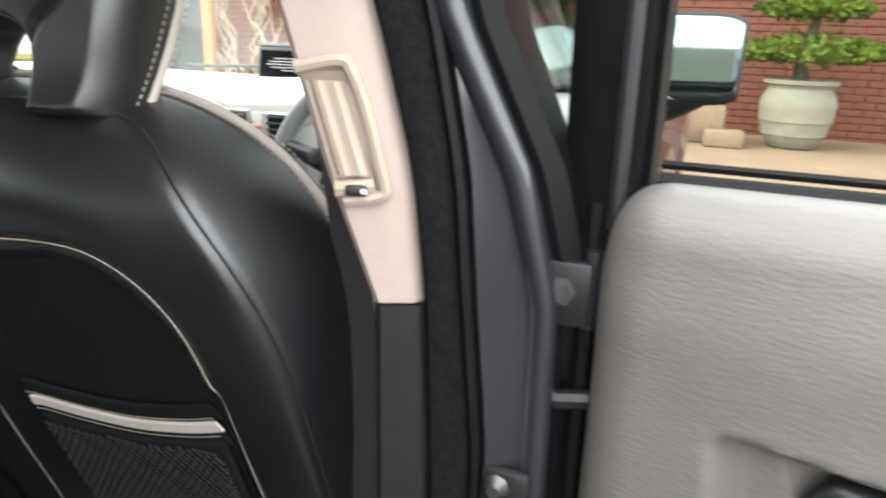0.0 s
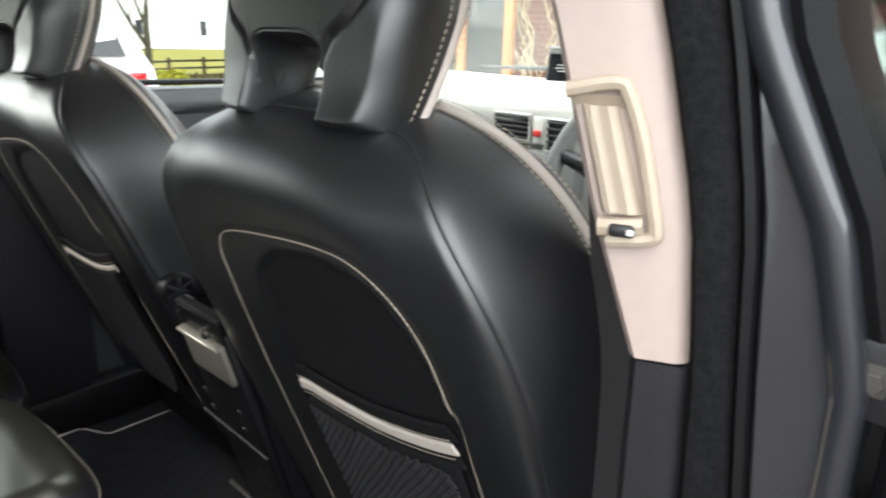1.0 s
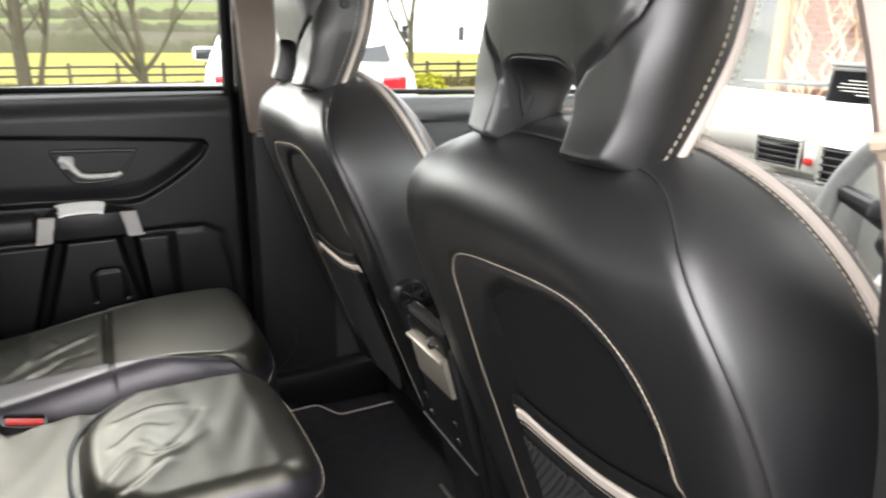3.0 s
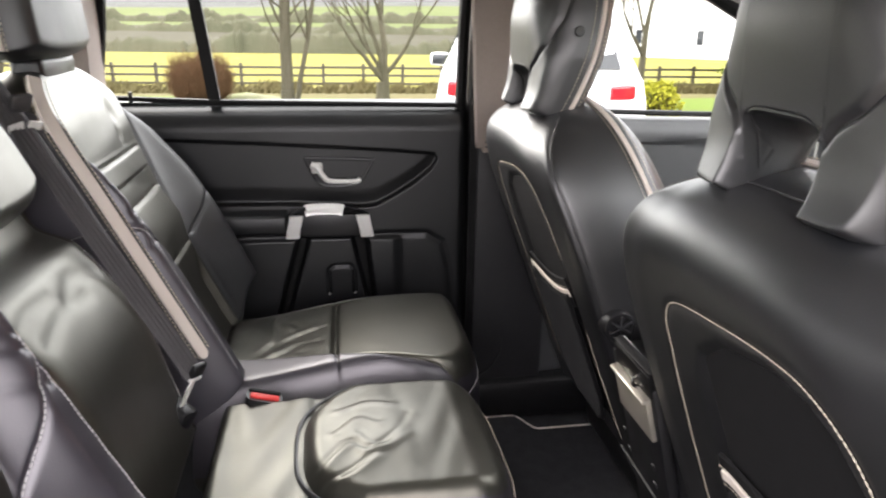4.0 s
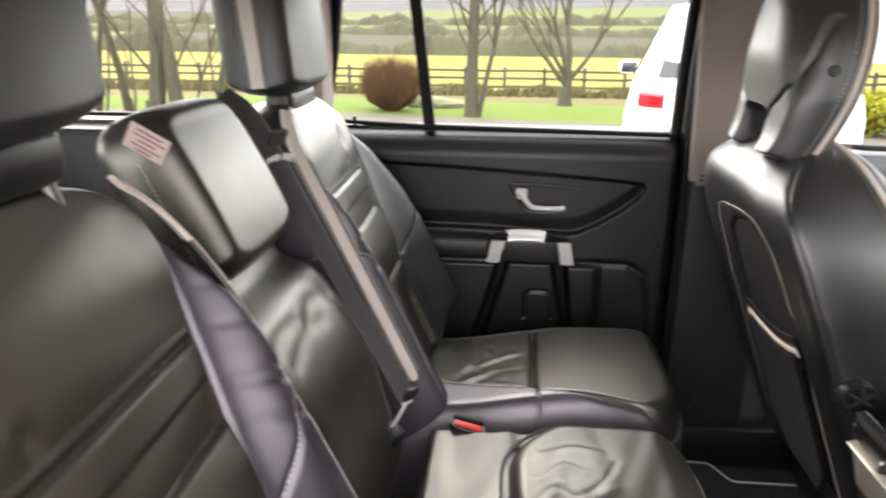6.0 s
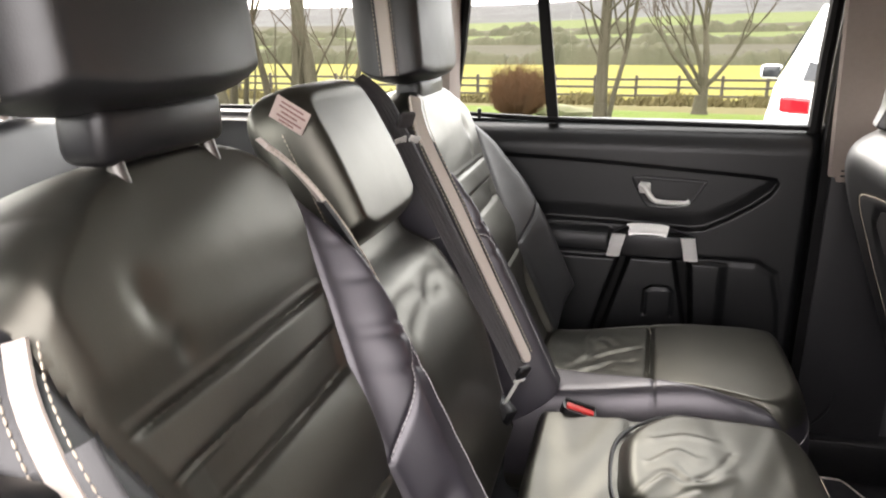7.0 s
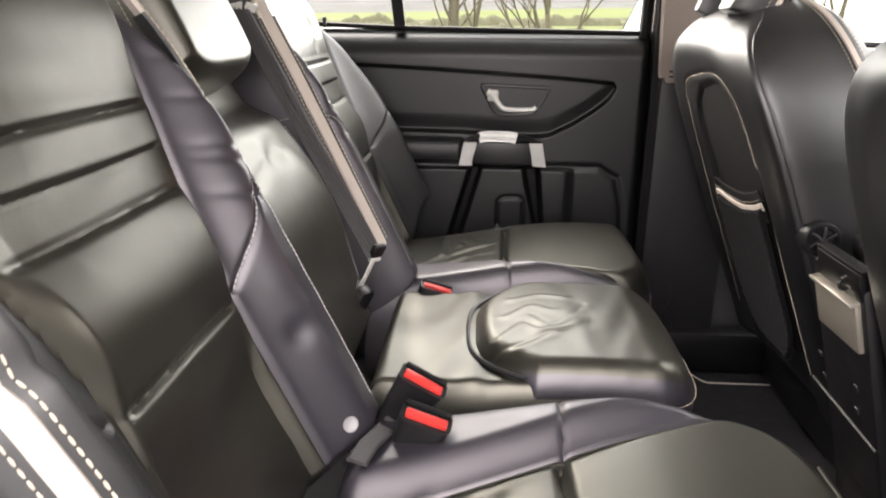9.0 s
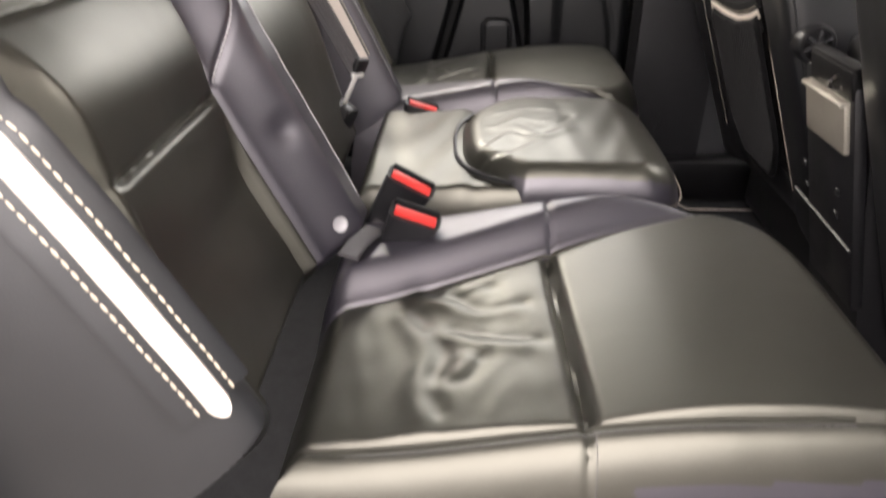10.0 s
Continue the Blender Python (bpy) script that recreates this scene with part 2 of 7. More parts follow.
def tube(points, radius, n=8, closed=False):
    """A round bar along points; radius may be a list."""
    pts = [Vector(p) for p in points]
    rad = radius if isinstance(radius, (list, tuple)) else [radius] * len(pts)
    verts, faces = [], []
    side = None
    for i, p in enumerate(pts):
        a = pts[i - 1] if (i > 0 or closed) else p
        b = pts[(i + 1) % len(pts)] if (i < len(pts) - 1 or closed) else p
        d = (b - a).normalized()
        if side is None:
            side = d.cross(Vector((0.3, 0.2, 1)))
            if side.length < 1e-4:
                side = d.cross(Vector((1, 0, 0)))
        side = (side - d * side.dot(d)).normalized()
        other = d.cross(side)
        for k in range(n):
            ang = 2 * math.pi * k / n
            verts.append(tuple(p + rad[i] * (math.cos(ang) * side + math.sin(ang) * other)))
    m = len(pts)
    for i in range(m if closed else m - 1):
        j = (i + 1) % m
        for k in range(n):
            q = (k + 1) % n
            faces.append((i * n + k, i * n + q, j * n + q, j * n + k))
    if not closed:
        faces.append(tuple(reversed(range(n))))
        faces.append(tuple(range((m - 1) * n, m * n)))
    return verts, faces


def smooth_path(points, steps=8):
    """A Catmull-Rom curve through points."""
    p = [Vector(q) for q in points]
    p = [2 * p[0] - p[1]] + p + [2 * p[-1] - p[-2]]
    out = []
    for i in range(1, len(p) - 2):
        for k in range(steps):
            t = k / steps
            out.append(0.5 * ((2 * p[i]) + (p[i + 1] - p[i - 1]) * t + (2 * p[i - 1] - 5 * p[i] + 4 * p[i + 1] - p[i + 2]) * t * t
                              + (3 * p[i] - p[i - 1] - 3 * p[i + 1] + p[i + 2]) * t ** 3))
    out.append(p[-2])
    return out


def ribbon(points, normals, width, thick=0.002):
    """A flat band along points, lying on the surface that the normals give."""
    pts = [Vector(p) for p in points]
    verts, faces = [], []
    for i, p in enumerate(pts):
        d = (pts[min(i + 1, len(pts) - 1)] - pts[max(i - 1, 0)]).normalized()
        nn = Vector(normals[i]).normalized()
        s = d.cross(nn).normalized()
        w = width[i] if isinstance(width, (list, tuple)) else width
        for a, h in ((-0.5, -1), (-0.5, 0), (-0.42, 1), (0.42, 1), (0.5, 0), (0.5, -1)):
            verts.append(tuple(p + s * a * w + nn * thick * h * 0.5))
    for i in range(len(pts) - 1):
        for k in range(6):
            q = (k + 1) % 6
            faces.append((i * 6 + k, i * 6 + q, i * 6 + 6 + q, i * 6 + 6 + k))
    faces.append((5, 4, 3, 2, 1, 0))
    e = 6 * (len(pts) - 1)
    faces.append((e, e + 1, e + 2, e + 3, e + 4, e + 5))
    return verts, faces


def stitches(points, pitch=0.0065, length=0.0045, r=0.0007):
    """A row of short thread stitches along a curve."""
    pts = [Vector(p) for p in points]
    acc = [0.0]
    for a, b in zip(pts, pts[1:]):
        acc.append(acc[-1] + (b - a).length)

    def along(s):
        for i in range(len(pts) - 1):
            if acc[i + 1] >= s:
                f = (s - acc[i]) / max(acc[i + 1] - acc[i], 1e-9)
                return pts[i].lerp(pts[i + 1], f)
        return pts[-1]

    out = []
    s = 0.0
    while s + length < acc[-1]:
        a, b = along(s), along(s + length)
        mid = (a + b) / 2
        out.append(tube([a, mid, b], [r * 0.6, r, r * 0.6], 5))
        s += pitch
    return join(*out)


def line_distance(S, T, pts):
    """Distance in the plane from every (S, T) to a polyline."""
    best = np.full(S.shape, 1e9)
    for (a, b), (c, d) in zip(pts, pts[1:]):
        ux, uy = c - a, d - b
        ll = ux * ux + uy * uy + 1e-12
        k = np.clip(((S - a) * ux + (T - b) * uy) / ll, 0, 1)
        best = np.minimum(best, np.hypot(S - a - k * ux, T - b - k * uy))
    return best


def edge(D, r):
    """A quarter-round rise from 0 at the border to 1 at r inside it."""
    return np.sqrt(np.clip(1 - (1 - np.clip(D / r, 0, 1)) ** 2, 0, 1))


def step(x, a, b):
    k = np.clip((x - a) / (b - a), 0, 1)
    return k * k * (3 - 2 * k)


def groove(D, width, depth):
    return -depth * np.exp(-(D / width) ** 2)


class Slab:
    """A padded solid over the region lo(s) <= t <= hi(s): front and back relief h(S, T, D), with D the distance to the border;
    warp turns (s, t, h) into places."""

    def __init__(self, s0, s1, lo, hi, front, back, n, m, warp, even=0.55):
        self.front, self.back, self.warp = front, back, warp
        u = np.linspace(0, 1, n)
        v = np.linspace(0, 1, m)
        u = even * u + (1 - even) * (1 - np.cos(np.pi * u)) / 2
        v = even * v + (1 - even) * (1 - np.cos(np.pi * v)) / 2
        s = s0 + (s1 - s0) * u
        lo_s, hi_s = np.array([lo(x) for x in s]), np.array([hi(x) for x in s])
        self.S = np.repeat(s[:, None], m, 1)
        self.T = lo_s[:, None] + (hi_s - lo_s)[:, None] * v[None, :]
        self.n, self.m = n, m
        fs = np.linspace(s0, s1, 160)
        low = [(x, lo(x)) for x in fs]
        top = [(x, hi(x)) for x in fs]
        self.border = low + [(s1, y) for y in np.linspace(lo(s1), hi(s1), 40)][1:-1] + top[::-1] + [(s0, y) for y in np.linspace(hi(s0), lo(s0), 40)][1:]

    def dist(self, S, T):
        best = np.full(S.shape, 1e9)
        for (a, b), (c, d) in zip(self.border, self.border[1:]):
            ux, uy = c - a, d - b
            ll = ux * ux + uy * uy + 1e-12
            k = np.clip(((S - a) * ux + (T - b) * uy) / ll, 0, 1)
            best = np.minimum(best, (S - a - k * ux) ** 2 + (T - b - k * uy) ** 2)
        return np.sqrt(best)

    def vf(self):
        n, m = self.n, self.m
        D = self.dist(self.S, self.T)
        D[0, :] = D[-1, :] = 0
        D[:, 0] = D[:, -1] = 0
        F, B = self.front(self.S, self.T, D), self.back(self.S, self.T, D)
        X, Y, Z = self.warp(self.S, self.T, F)
        verts = list(zip(X.ravel(), Y.ravel(), Z.ravel()))
        X, Y, Z = self.warp(self.S, self.T, B)
        back = {}
        for i in range(n):
            for j in range(m):
                if 0 < i < n - 1 and 0 < j < m - 1:
                    back[i, j] = len(verts)
                    verts.append((X[i, j], Y[i, j], Z[i, j]))
                else:
                    back[i, j] = i * m + j
        faces = []
        for i in range(n - 1):
            for j in range(m - 1):
                faces.append((i * m + j, (i + 1) * m + j, (i + 1) * m + j + 1, i * m + j + 1))
                faces.append((back[i, j], back[i, j + 1], back[i + 1, j + 1], back[i + 1, j]))
        return verts, faces

    def at(self, s, t, lift=0.0):
        S, T = np.array([[float(s)]]), np.array([[float(t)]])
        X, Y, Z = self.warp(S, T, self.front(S, T, self.dist(S, T)) + lift)
        return Vector((float(X[0, 0]), float(Y[0, 0]), float(Z[0, 0])))

    def normal(self, s, t, e=0.002):
        a, b, c = self.at(s, t), self.at(s + e, t), self.at(s, t + e)
        return (b - a).cross(c - a).normalized()

    def path(self, pts, steps=8, lift=0.0):
        return [self.at(p[0], p[1], lift) for p in smooth_path([(a, b, 0) for a, b in pts], steps)]

    def normals(self, pts, steps=8):
        return [self.normal(p[0], p[1]) for p in smooth_path([(a, b, 0) for a, b in pts], steps)]


def paint(ob, slab, pick, mats):
    """Gives the front faces of a padded solid one of several materials, by pick(S, T, D)."""
    for mt in mats:
        ob.data.materials.append(mt)

    def mid(A):
        return (A[:-1, :-1] + A[1:, :-1] + A[:-1, 1:] + A[1:, 1:]) / 4

    S, T = mid(slab.S), mid(slab.T)
    which = np.zeros(2 * S.size, int)
    which[0::2] = np.asarray(pick(S, T, slab.dist(S, T))).astype(int).ravel()
    ob.data.polygons.foreach_set("material_index", which)


def prism(outline, z0, z1, shift=None):
    """A solid with a plan outline between two heights; shift(z) -> (dx, dy) leans it."""
    zs = np.linspace(z0, z1, 14 if shift else 2)
    verts, faces = [], []
    k = len(outline)
    for z in zs:
        dx, dy = shift(z) if shift else (0, 0)
        verts += [(x + dx, y + dy, z) for x, y in outline]
    for i in range(len(zs) - 1):
        for a in range(k):
            b = (a + 1) % k
            faces.append((i * k + a, i * k + b, (i + 1) * k + b, (i + 1) * k + a))
    faces.append(tuple(reversed(range(k))))
    faces.append(tuple(range(len(verts) - k, len(verts))))
    return verts, faces


def sheet(points_grid, thick, direction):
    """A plate from a grid of points, thickened along a direction."""
    g = [[Vector(p) for p in row] for row in points_grid]
    n, m = len(g), len(g[0])
    d = Vector(direction) * thick
    verts = [tuple(p) for row in g for p in row] + [tuple(p + d) for row in g for p in row]
    o = n * m
    faces = []
    for i in range(n - 1):
        for j in range(m - 1):
            faces.append((i * m + j, i * m + j + 1, (i + 1) * m + j + 1, (i + 1) * m + j))
            faces.append((o + i * m + j, o + (i + 1) * m + j, o + (i + 1) * m + j + 1, o + i * m + j + 1))
    rim = [i * m for i in range(n)] + [(n - 1) * m + j for j in range(1, m)] + [i * m + m - 1 for i in range(n - 2, -1, -1)] + [j for j in range(m - 2, 0, -1)]
    for a, b in zip(rim, rim[1:] + rim[:1]):
        faces.append((a, b, o + b, o + a))
    return verts, faces


def fix_normals(vf):
    bm = bmesh.new()
    vs = [bm.verts.new(v) for v in vf[0]]
    for f in vf[1]:
        try:
            bm.faces.new([vs[i] for i in f])
        except ValueError:
            pass
    bmesh.ops.recalc_face_normals(bm, faces=list(bm.faces))
    bm.verts.index_update()
    out = ([tuple(v.co) for v in bm.verts], [tuple(v.index for v in f.verts) for f in bm.faces])
    bm.free()
    return out

# ---- car body ----
car = thing("car_body", "dark grey estate car body with beige headlining", "car body", (0, 0, 0.4))


def slab_plate(x0, x1, y0, y1, z0, z1, r=0.01):
    return rounded_box((x0 + x1) / 2, (y0 + y1) / 2, (z0 + z1) / 2, x1 - x0, y1 - y0, z1 - z0, r)


P("floor_pan", slab_plate(-0.80, 0.80, -1.75, 1.45, 0.36, 0.44, 0.01), CARPET, car, "black carpeted floor")
P("front_floor", slab_plate(-0.76, 0.76, 1.44, 1.80, 0.38, 0.46, 0.01), CARPET, car)
P("tunnel", slab_plate(-0.12, 0.14, -0.05, 1.40, 0.43, 0.485, 0.02), CARPET, car)
for x in (-0.79, 0.79):
    P("sill", slab_plate(x - 0.075, x + 0.075, -0.62, 1.40, 0.40, 0.515, 0.02), PAINT, car)
P("sill_trim", slab_plate(-0.745, -0.675, -0.42, 1.30, 0.44, 0.548, 0.018), PLASTIC, car)
P("sill_trim", slab_plate(0.675, 0.745, -0.42, 1.30, 0.44, 0.548, 0.018), PLASTIC, car)

# roof: outer skin and headlining
grid_o, grid_i = [], []
for y in np.linspace(-1.78, 0.90, 14):
    ro, ri = [], []
    for x in np.linspace(-0.66, 0.66, 17):
        c = 1 - (x / 0.66) ** 4 * 0.55
        sag = 0.06 * ((y + 0.4) / 1.3) ** 2
        ro.append((x, y, 1.60 + 0.14 * c - sag))
        ri.append((x * 0.985, y, 1.565 + 0.13 * c - sag))
    grid_o.append(ro)
    grid_i.append(ri)
P("roof_skin", sheet(grid_o, 0.012, (0, 0, -1)), PAINT, car)
P("headlining", sheet(grid_i, 0.012, (0, 0, 1)), HEADLINER, car, "beige cloth headlining")
for sx in (-1, 1):
    rail = smooth_path([(sx * 0.66, -1.75, 1.50), (sx * 0.665, -0.8, 1.60), (sx * 0.665, 0.0, 1.615), (sx * 0.655, 0.65, 1.60), (sx * 0.645, 1.0, 1.53), (sx * 0.66, 1.40, 1.37), (sx * 0.70, 1.80, 1.20)], 8)
    P("roof_rail", tube(rail, 0.042, 12), PAINT, car)
    P("rail_trim", tube([Vector(p) - Vector((sx * 0.035, 0, 0.012)) for p in rail], 0.03, 10), TAUPE, car, "taupe plastic rail trim")

# wheels
for sx in (-1, 1):
    for y in (-1.15, 1.72):
        tyre = P("wheel", moved(lathe([(0.21, 0.10), (0.33, 0.11), (0.365, 0.08), (0.37, 0.0), (0.365, -0.08), (0.33, -0.11), (0.21, -0.10)], 32), Matrix.Translation((sx * 0.80, y, 0.37)) @ Euler((0, radians(90), 0)).to_matrix().to_4x4()), RUBBER, car, "black tyre")
        P("rim", moved(lathe([(0.0, 0.03), (0.06, 0.05), (0.19, 0.06), (0.215, 0.09), (0.22, 0.0)], 24), Matrix.Translation((sx * 0.80, y, 0.37)) @ Euler((0, radians(90 * sx), 0)).to_matrix().to_4x4()), SILVER, tyre)

# windscreen, bonnet edge and bulkhead
P("windscreen", sheet([[(x, 1.86 - 0.10 * (x / 0.7) ** 2 - 0.95 * k, 1.235 + 0.365 * k) for x in np.linspace(-0.68, 0.68, 9)] for k in np.linspace(0, 1, 6)], 0.006, (0, 0, 1)), CLEAR, car, "clear curved windscreen").visible_shadow = False
P("bulkhead", slab_plate(-0.74, 0.74, 1.78, 1.84, 0.40, 1.21, 0.02), PLASTIC, car)
P("bonnet", sheet([[(x, y, 1.18 - 0.10 * ((y - 1.85) / 1.1) ** 2 - 0.08 * (x / 0.8) ** 2) for x in np.linspace(-0.82, 0.82, 11)] for y in np.linspace(1.90, 2.85, 8)], 0.02, (0, 0, -1)), PAINT, car)
P("cowl", slab_plate(-0.72, 0.72, 1.80, 1.94, 1.185, 1.225, 0.012), PLASTIC, car, "black plastic cowl")
for k, (x0, x1) in enumerate(((-0.62, 0.02), (-0.02, 0.58))):
    wiper = [(x0, 1.885, 1.250), ((x0 + x1) / 2, 1.87, 1.262), (x1, 1.84, 1.272)]
    P("wiper", tube(smooth_path(wiper, 5), 0.006, 6), PLASTIC, car)
for sx in (-1, 1):
    P("front_wing", slab_plate(sx * 0.86 - 0.06, sx * 0.86 + 0.06, 1.44, 2.8, 0.55, 1.14, 0.04), PAINT, car)
    P("rear_wing", slab_plate(sx * 0.82 - 0.055, sx * 0.82 + 0.055, -1.75, -0.62, 0.45, 1.235, 0.035), PAINT, car)
    P("load_side_trim", slab_plate(sx * 0.715 - 0.045, sx * 0.715 + 0.045, -1.70, -0.50, 0.44, 1.255, 0.03), PLASTIC_GREY, car)
P("tailgate", slab_plate(-0.78, 0.78, -1.84, -1.78, 0.45, 1.22, 0.02), PAINT, car)
P("rear_window", sheet([[(x, -1.80 + 0.10 * k, 1.22 + 0.32 * k) for x in np.linspace(-0.6, 0.6, 5)] for k in (0, 0.5, 1)], 0.005, (0, 1, 0)), TINT, car).visible_shadow = False
for sx in (-1, 1):
    P("quarter_glass", sheet([[(sx * (0.765 - 0.30 * k * 0.3), y, 1.262 + 0.30 * k) for y in np.linspace(-1.70, -0.50, 5)] for k in (0, 0.5, 1)], 0.004, (sx, 0, 0)), CLEAR, car, "clear rear quarter window").visible_shadow = False
    P("quarter_sill", slab_plate(sx * 0.74 - 0.04, sx * 0.74 + 0.04, -1.70, -0.50, 1.236, 1.268, 0.01), PLASTIC_GREY, car)
    P("quarter_seal", tube([(sx * 0.757, -1.68, 1.272), (sx * 0.757, -0.52, 1.272)], 0.006, 6), RUBBER, car)
    dpost = [(sx * 0.74, -1.72, 1.24), (sx * 0.70, -1.66, 1.40), (sx * 0.66, -1.60, 1.57)]
    P("d_pillar", tube(dpost, 0.055, 10), TAUPE, car)
    # C pillar between door and quarter window
    P("c_pillar", prism([(sx * 0.69, -0.505), (sx * 0.695, -0.415), (sx * 0.76, -0.405), (sx * 0.80, -0.42), (sx * 0.79, -0.52), (sx * 0.74, -0.525)][::sx], 1.22, 1.62,
                        lambda z: (-sx * 0.30 * (z - 1.22) ** 1.5, 0.06 * (z - 1.22))), TAUPE, car, "taupe plastic pillar trim")
    P("coat_hook", rounded_box(sx * 0.675, -0.46, 1.47, 0.012, 0.03, 0.014, 0.004), TAUPE, car)
    # The right trim is enlarged to shade the near seat's side.
    half = 0.045 if sx > 0 else 0.025
    P("wheel_arch_trim", slab_plate(sx * (0.745 - half) - half, sx * (0.745 - half) + half, -0.62, -0.26 if sx > 0 else -0.30, 0.44, 1.235 if sx > 0 else 1.20, 0.02), VINYL_DARK, car)


# B pillars: beige inner trim, flocked seal, painted pillar
PZ = [0.50, 1.02, 1.156, 1.264, 1.387, 1.50, 1.64]
PX_IN = [0.716, 0.714, 0.712, 0.677, 0.645, 0.610, 0.560]
PX_TRIM = [0.764, 0.752, 0.746, 0.735, 0.707, 0.672, 0.622]
PX_SEAL = [0.794, 0.788, 0.775, 0.766, 0.743, 0.712, 0.664]
PX_EDGE = [0.852, 0.847, 0.845, 0.818, 0.763, 0.728, 0.680]


def pil(z, xs):
    return float(np.interp(z, PZ, xs))


def pil_y(x):
    return 0.481 + 0.40 * (x - 0.713)


def rows_solid(rows):
    """A solid from closed rows of equal length, one above another."""
    k = len(rows[0])
    verts = [p for r in rows for p in r]
    faces = [(i * k + a, i * k + (a + 1) % k, i * k + k + (a + 1) % k, i * k + k + a) for i in range(len(rows) - 1) for a in range(k)]
    faces += [tuple(range(k)), tuple(range(len(verts) - k, len(verts)))]
    return fix_normals((verts, faces))


def b_pillar(sx):
    back = 0.0 if sx > 0 else -0.066

    def solid(z0, z1, row, n=30):
        return rows_solid([[(sx * x, y + (back if y < 0.57 else 0.0), z) for x, y in row(z)] for z in np.linspace(z0, z1, n)])

    def trim(z):
        a, b = pil(z, PX_IN), pil(z, PX_TRIM)
        m = (a + b) / 2
        return [(a - 0.010, 0.60), (a - 0.008, pil_y(a) + 0.03), (a - 0.003, pil_y(a) + 0.004), (a + 0.004, pil_y(a) - 0.001), (m, pil_y(m) - 0.0015), (b - 0.005, pil_y(b) - 0.003), (b, pil_y(b) + 0.004), (b, 0.60)]

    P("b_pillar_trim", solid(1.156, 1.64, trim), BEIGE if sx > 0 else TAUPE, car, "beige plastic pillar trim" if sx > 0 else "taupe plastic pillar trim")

    def low(z):
        return [(x + (0.003 if i > 3 else 0.0), y + 0.002) for i, (x, y) in enumerate(trim(z))]

    P("b_pillar_base", solid(0.50, 1.1535, low), PLASTIC_GREY, car, "charcoal plastic lower pillar trim")

    def seal(z):
        a, b = pil(z, PX_TRIM) + 0.0035, pil(z, PX_SEAL)
        m = (a + b) / 2
        return [(a, pil_y(a) + 0.03), (a, pil_y(a) + 0.001), (a + 0.006, pil_y(a) - 0.006), (m, pil_y(m) - 0.009), (b - 0.005, pil_y(b) - 0.004), (b, pil_y(b) + 0.004), (b, pil_y(b) + 0.03)]

    P("door_seal", solid(0.50, 1.64, seal), FLOCK, car, "black flocked door seal")

    def lip(z):
        b = pil(z, PX_SEAL) + 0.0005
        return [(b, pil_y(b) + 0.04), (b, pil_y(b) + 0.004), (b + 0.004, pil_y(b) - 0.001), (b + 0.009, pil_y(b) + 0.004), (b + 0.009, pil_y(b) + 0.04)]

    P("seal_lip", solid(0.50, 1.64, lip), RUBBER, car)

    def panel(z):
        b, e = pil(z, PX_SEAL) + 0.010, pil(z, PX_EDGE)
        e = max(e, b + 0.012)
        m = (b + e) / 2
        return [(b, 0.60), (b, pil_y(b) + 0.010), (b + 0.004, pil_y(b) + 0.006), (m, pil_y(m) + 0.006), (e - 0.006, pil_y(e) - 0.002), (e - 0.001, pil_y(e) - 0.003), (e + 0.003, pil_y(e) + 0.003), (e + 0.006, pil_y(e) + 0.014), (e + 0.006, 0.60)]

    bead = [(sx * (pil(z, PX_EDGE) - 0.0050 + max(0.0, pil(z, PX_SEAL) + 0.022 - pil(z, PX_EDGE))), pil_y(pil(z, PX_EDGE)) + 0.0055 + back, z) for z in np.linspace(0.50, 1.64, 50)]
    P("pillar_flange", tube(bead, 0.0125, 20), PAINT, car)
    P("b_pillar_panel", solid(0.50, 1.64, panel, 60), PAINT, car, "dark grey painted door pillar")

    def outer(z):
        e = max(pil(z, PX_EDGE), pil(z, PX_SEAL) + 0.022) + 0.0065
        return [(e, 0.60), (e, pil_y(e) + 0.016), (e + 0.008, pil_y(e) + 0.014), (e + 0.024, pil_y(e) + 0.024), (e + 0.026, 0.60)]

    P("pillar_weatherstrip", solid(1.19, 1.64, outer), RUBBER, car, "black rubber weatherstrip")
    if sx > 0:
        def dust(z):
            e = pil(z, PX_EDGE)
            w = 0.005 * min(1.0, (1.235 - z) / 0.06)
            return [(e - 0.008 - w, pil_y(e) + 0.008), (e - 0.008 - w, pil_y(e - 0.008 - w) - 0.0004), (e - 0.007, pil_y(e) - 0.0052), (e - 0.007, pil_y(e) + 0.008)]
        P("dust_streak", solid(0.98, 1.234, dust), PAINT_DUSTY, car, "brown dust streak on pillar edge")


b_pillar(1)
b_pillar(-1)
P("body_seal", fix_normals(prism([(-0.795, 0.400), (-0.722, 0.400), (-0.722, 0.445), (-0.795, 0.445)], 0.50, 1.64, lambda z: (0.55 * max(0, z - 1.22) ** 2 + 0.008, 0))), RUBBER, car, "black door seal")

# shoulder belt height cover on the right pillar: recess frame, grip and slide button
cover = thing("belt_height_adjuster", "beige plastic belt height cover on door pillar", "belt adjuster", (0.69, 0.475, 1.29))


def on_pillar(a, z, h=0.0):
    """A place on the rear face of the right pillar trim: a across from its inner edge, h proud."""
    x = pil(z, PX_IN) + a
    return Vector((x + 0.371 * h, pil_y(x) - 0.0015 - 0.928 * h, z))


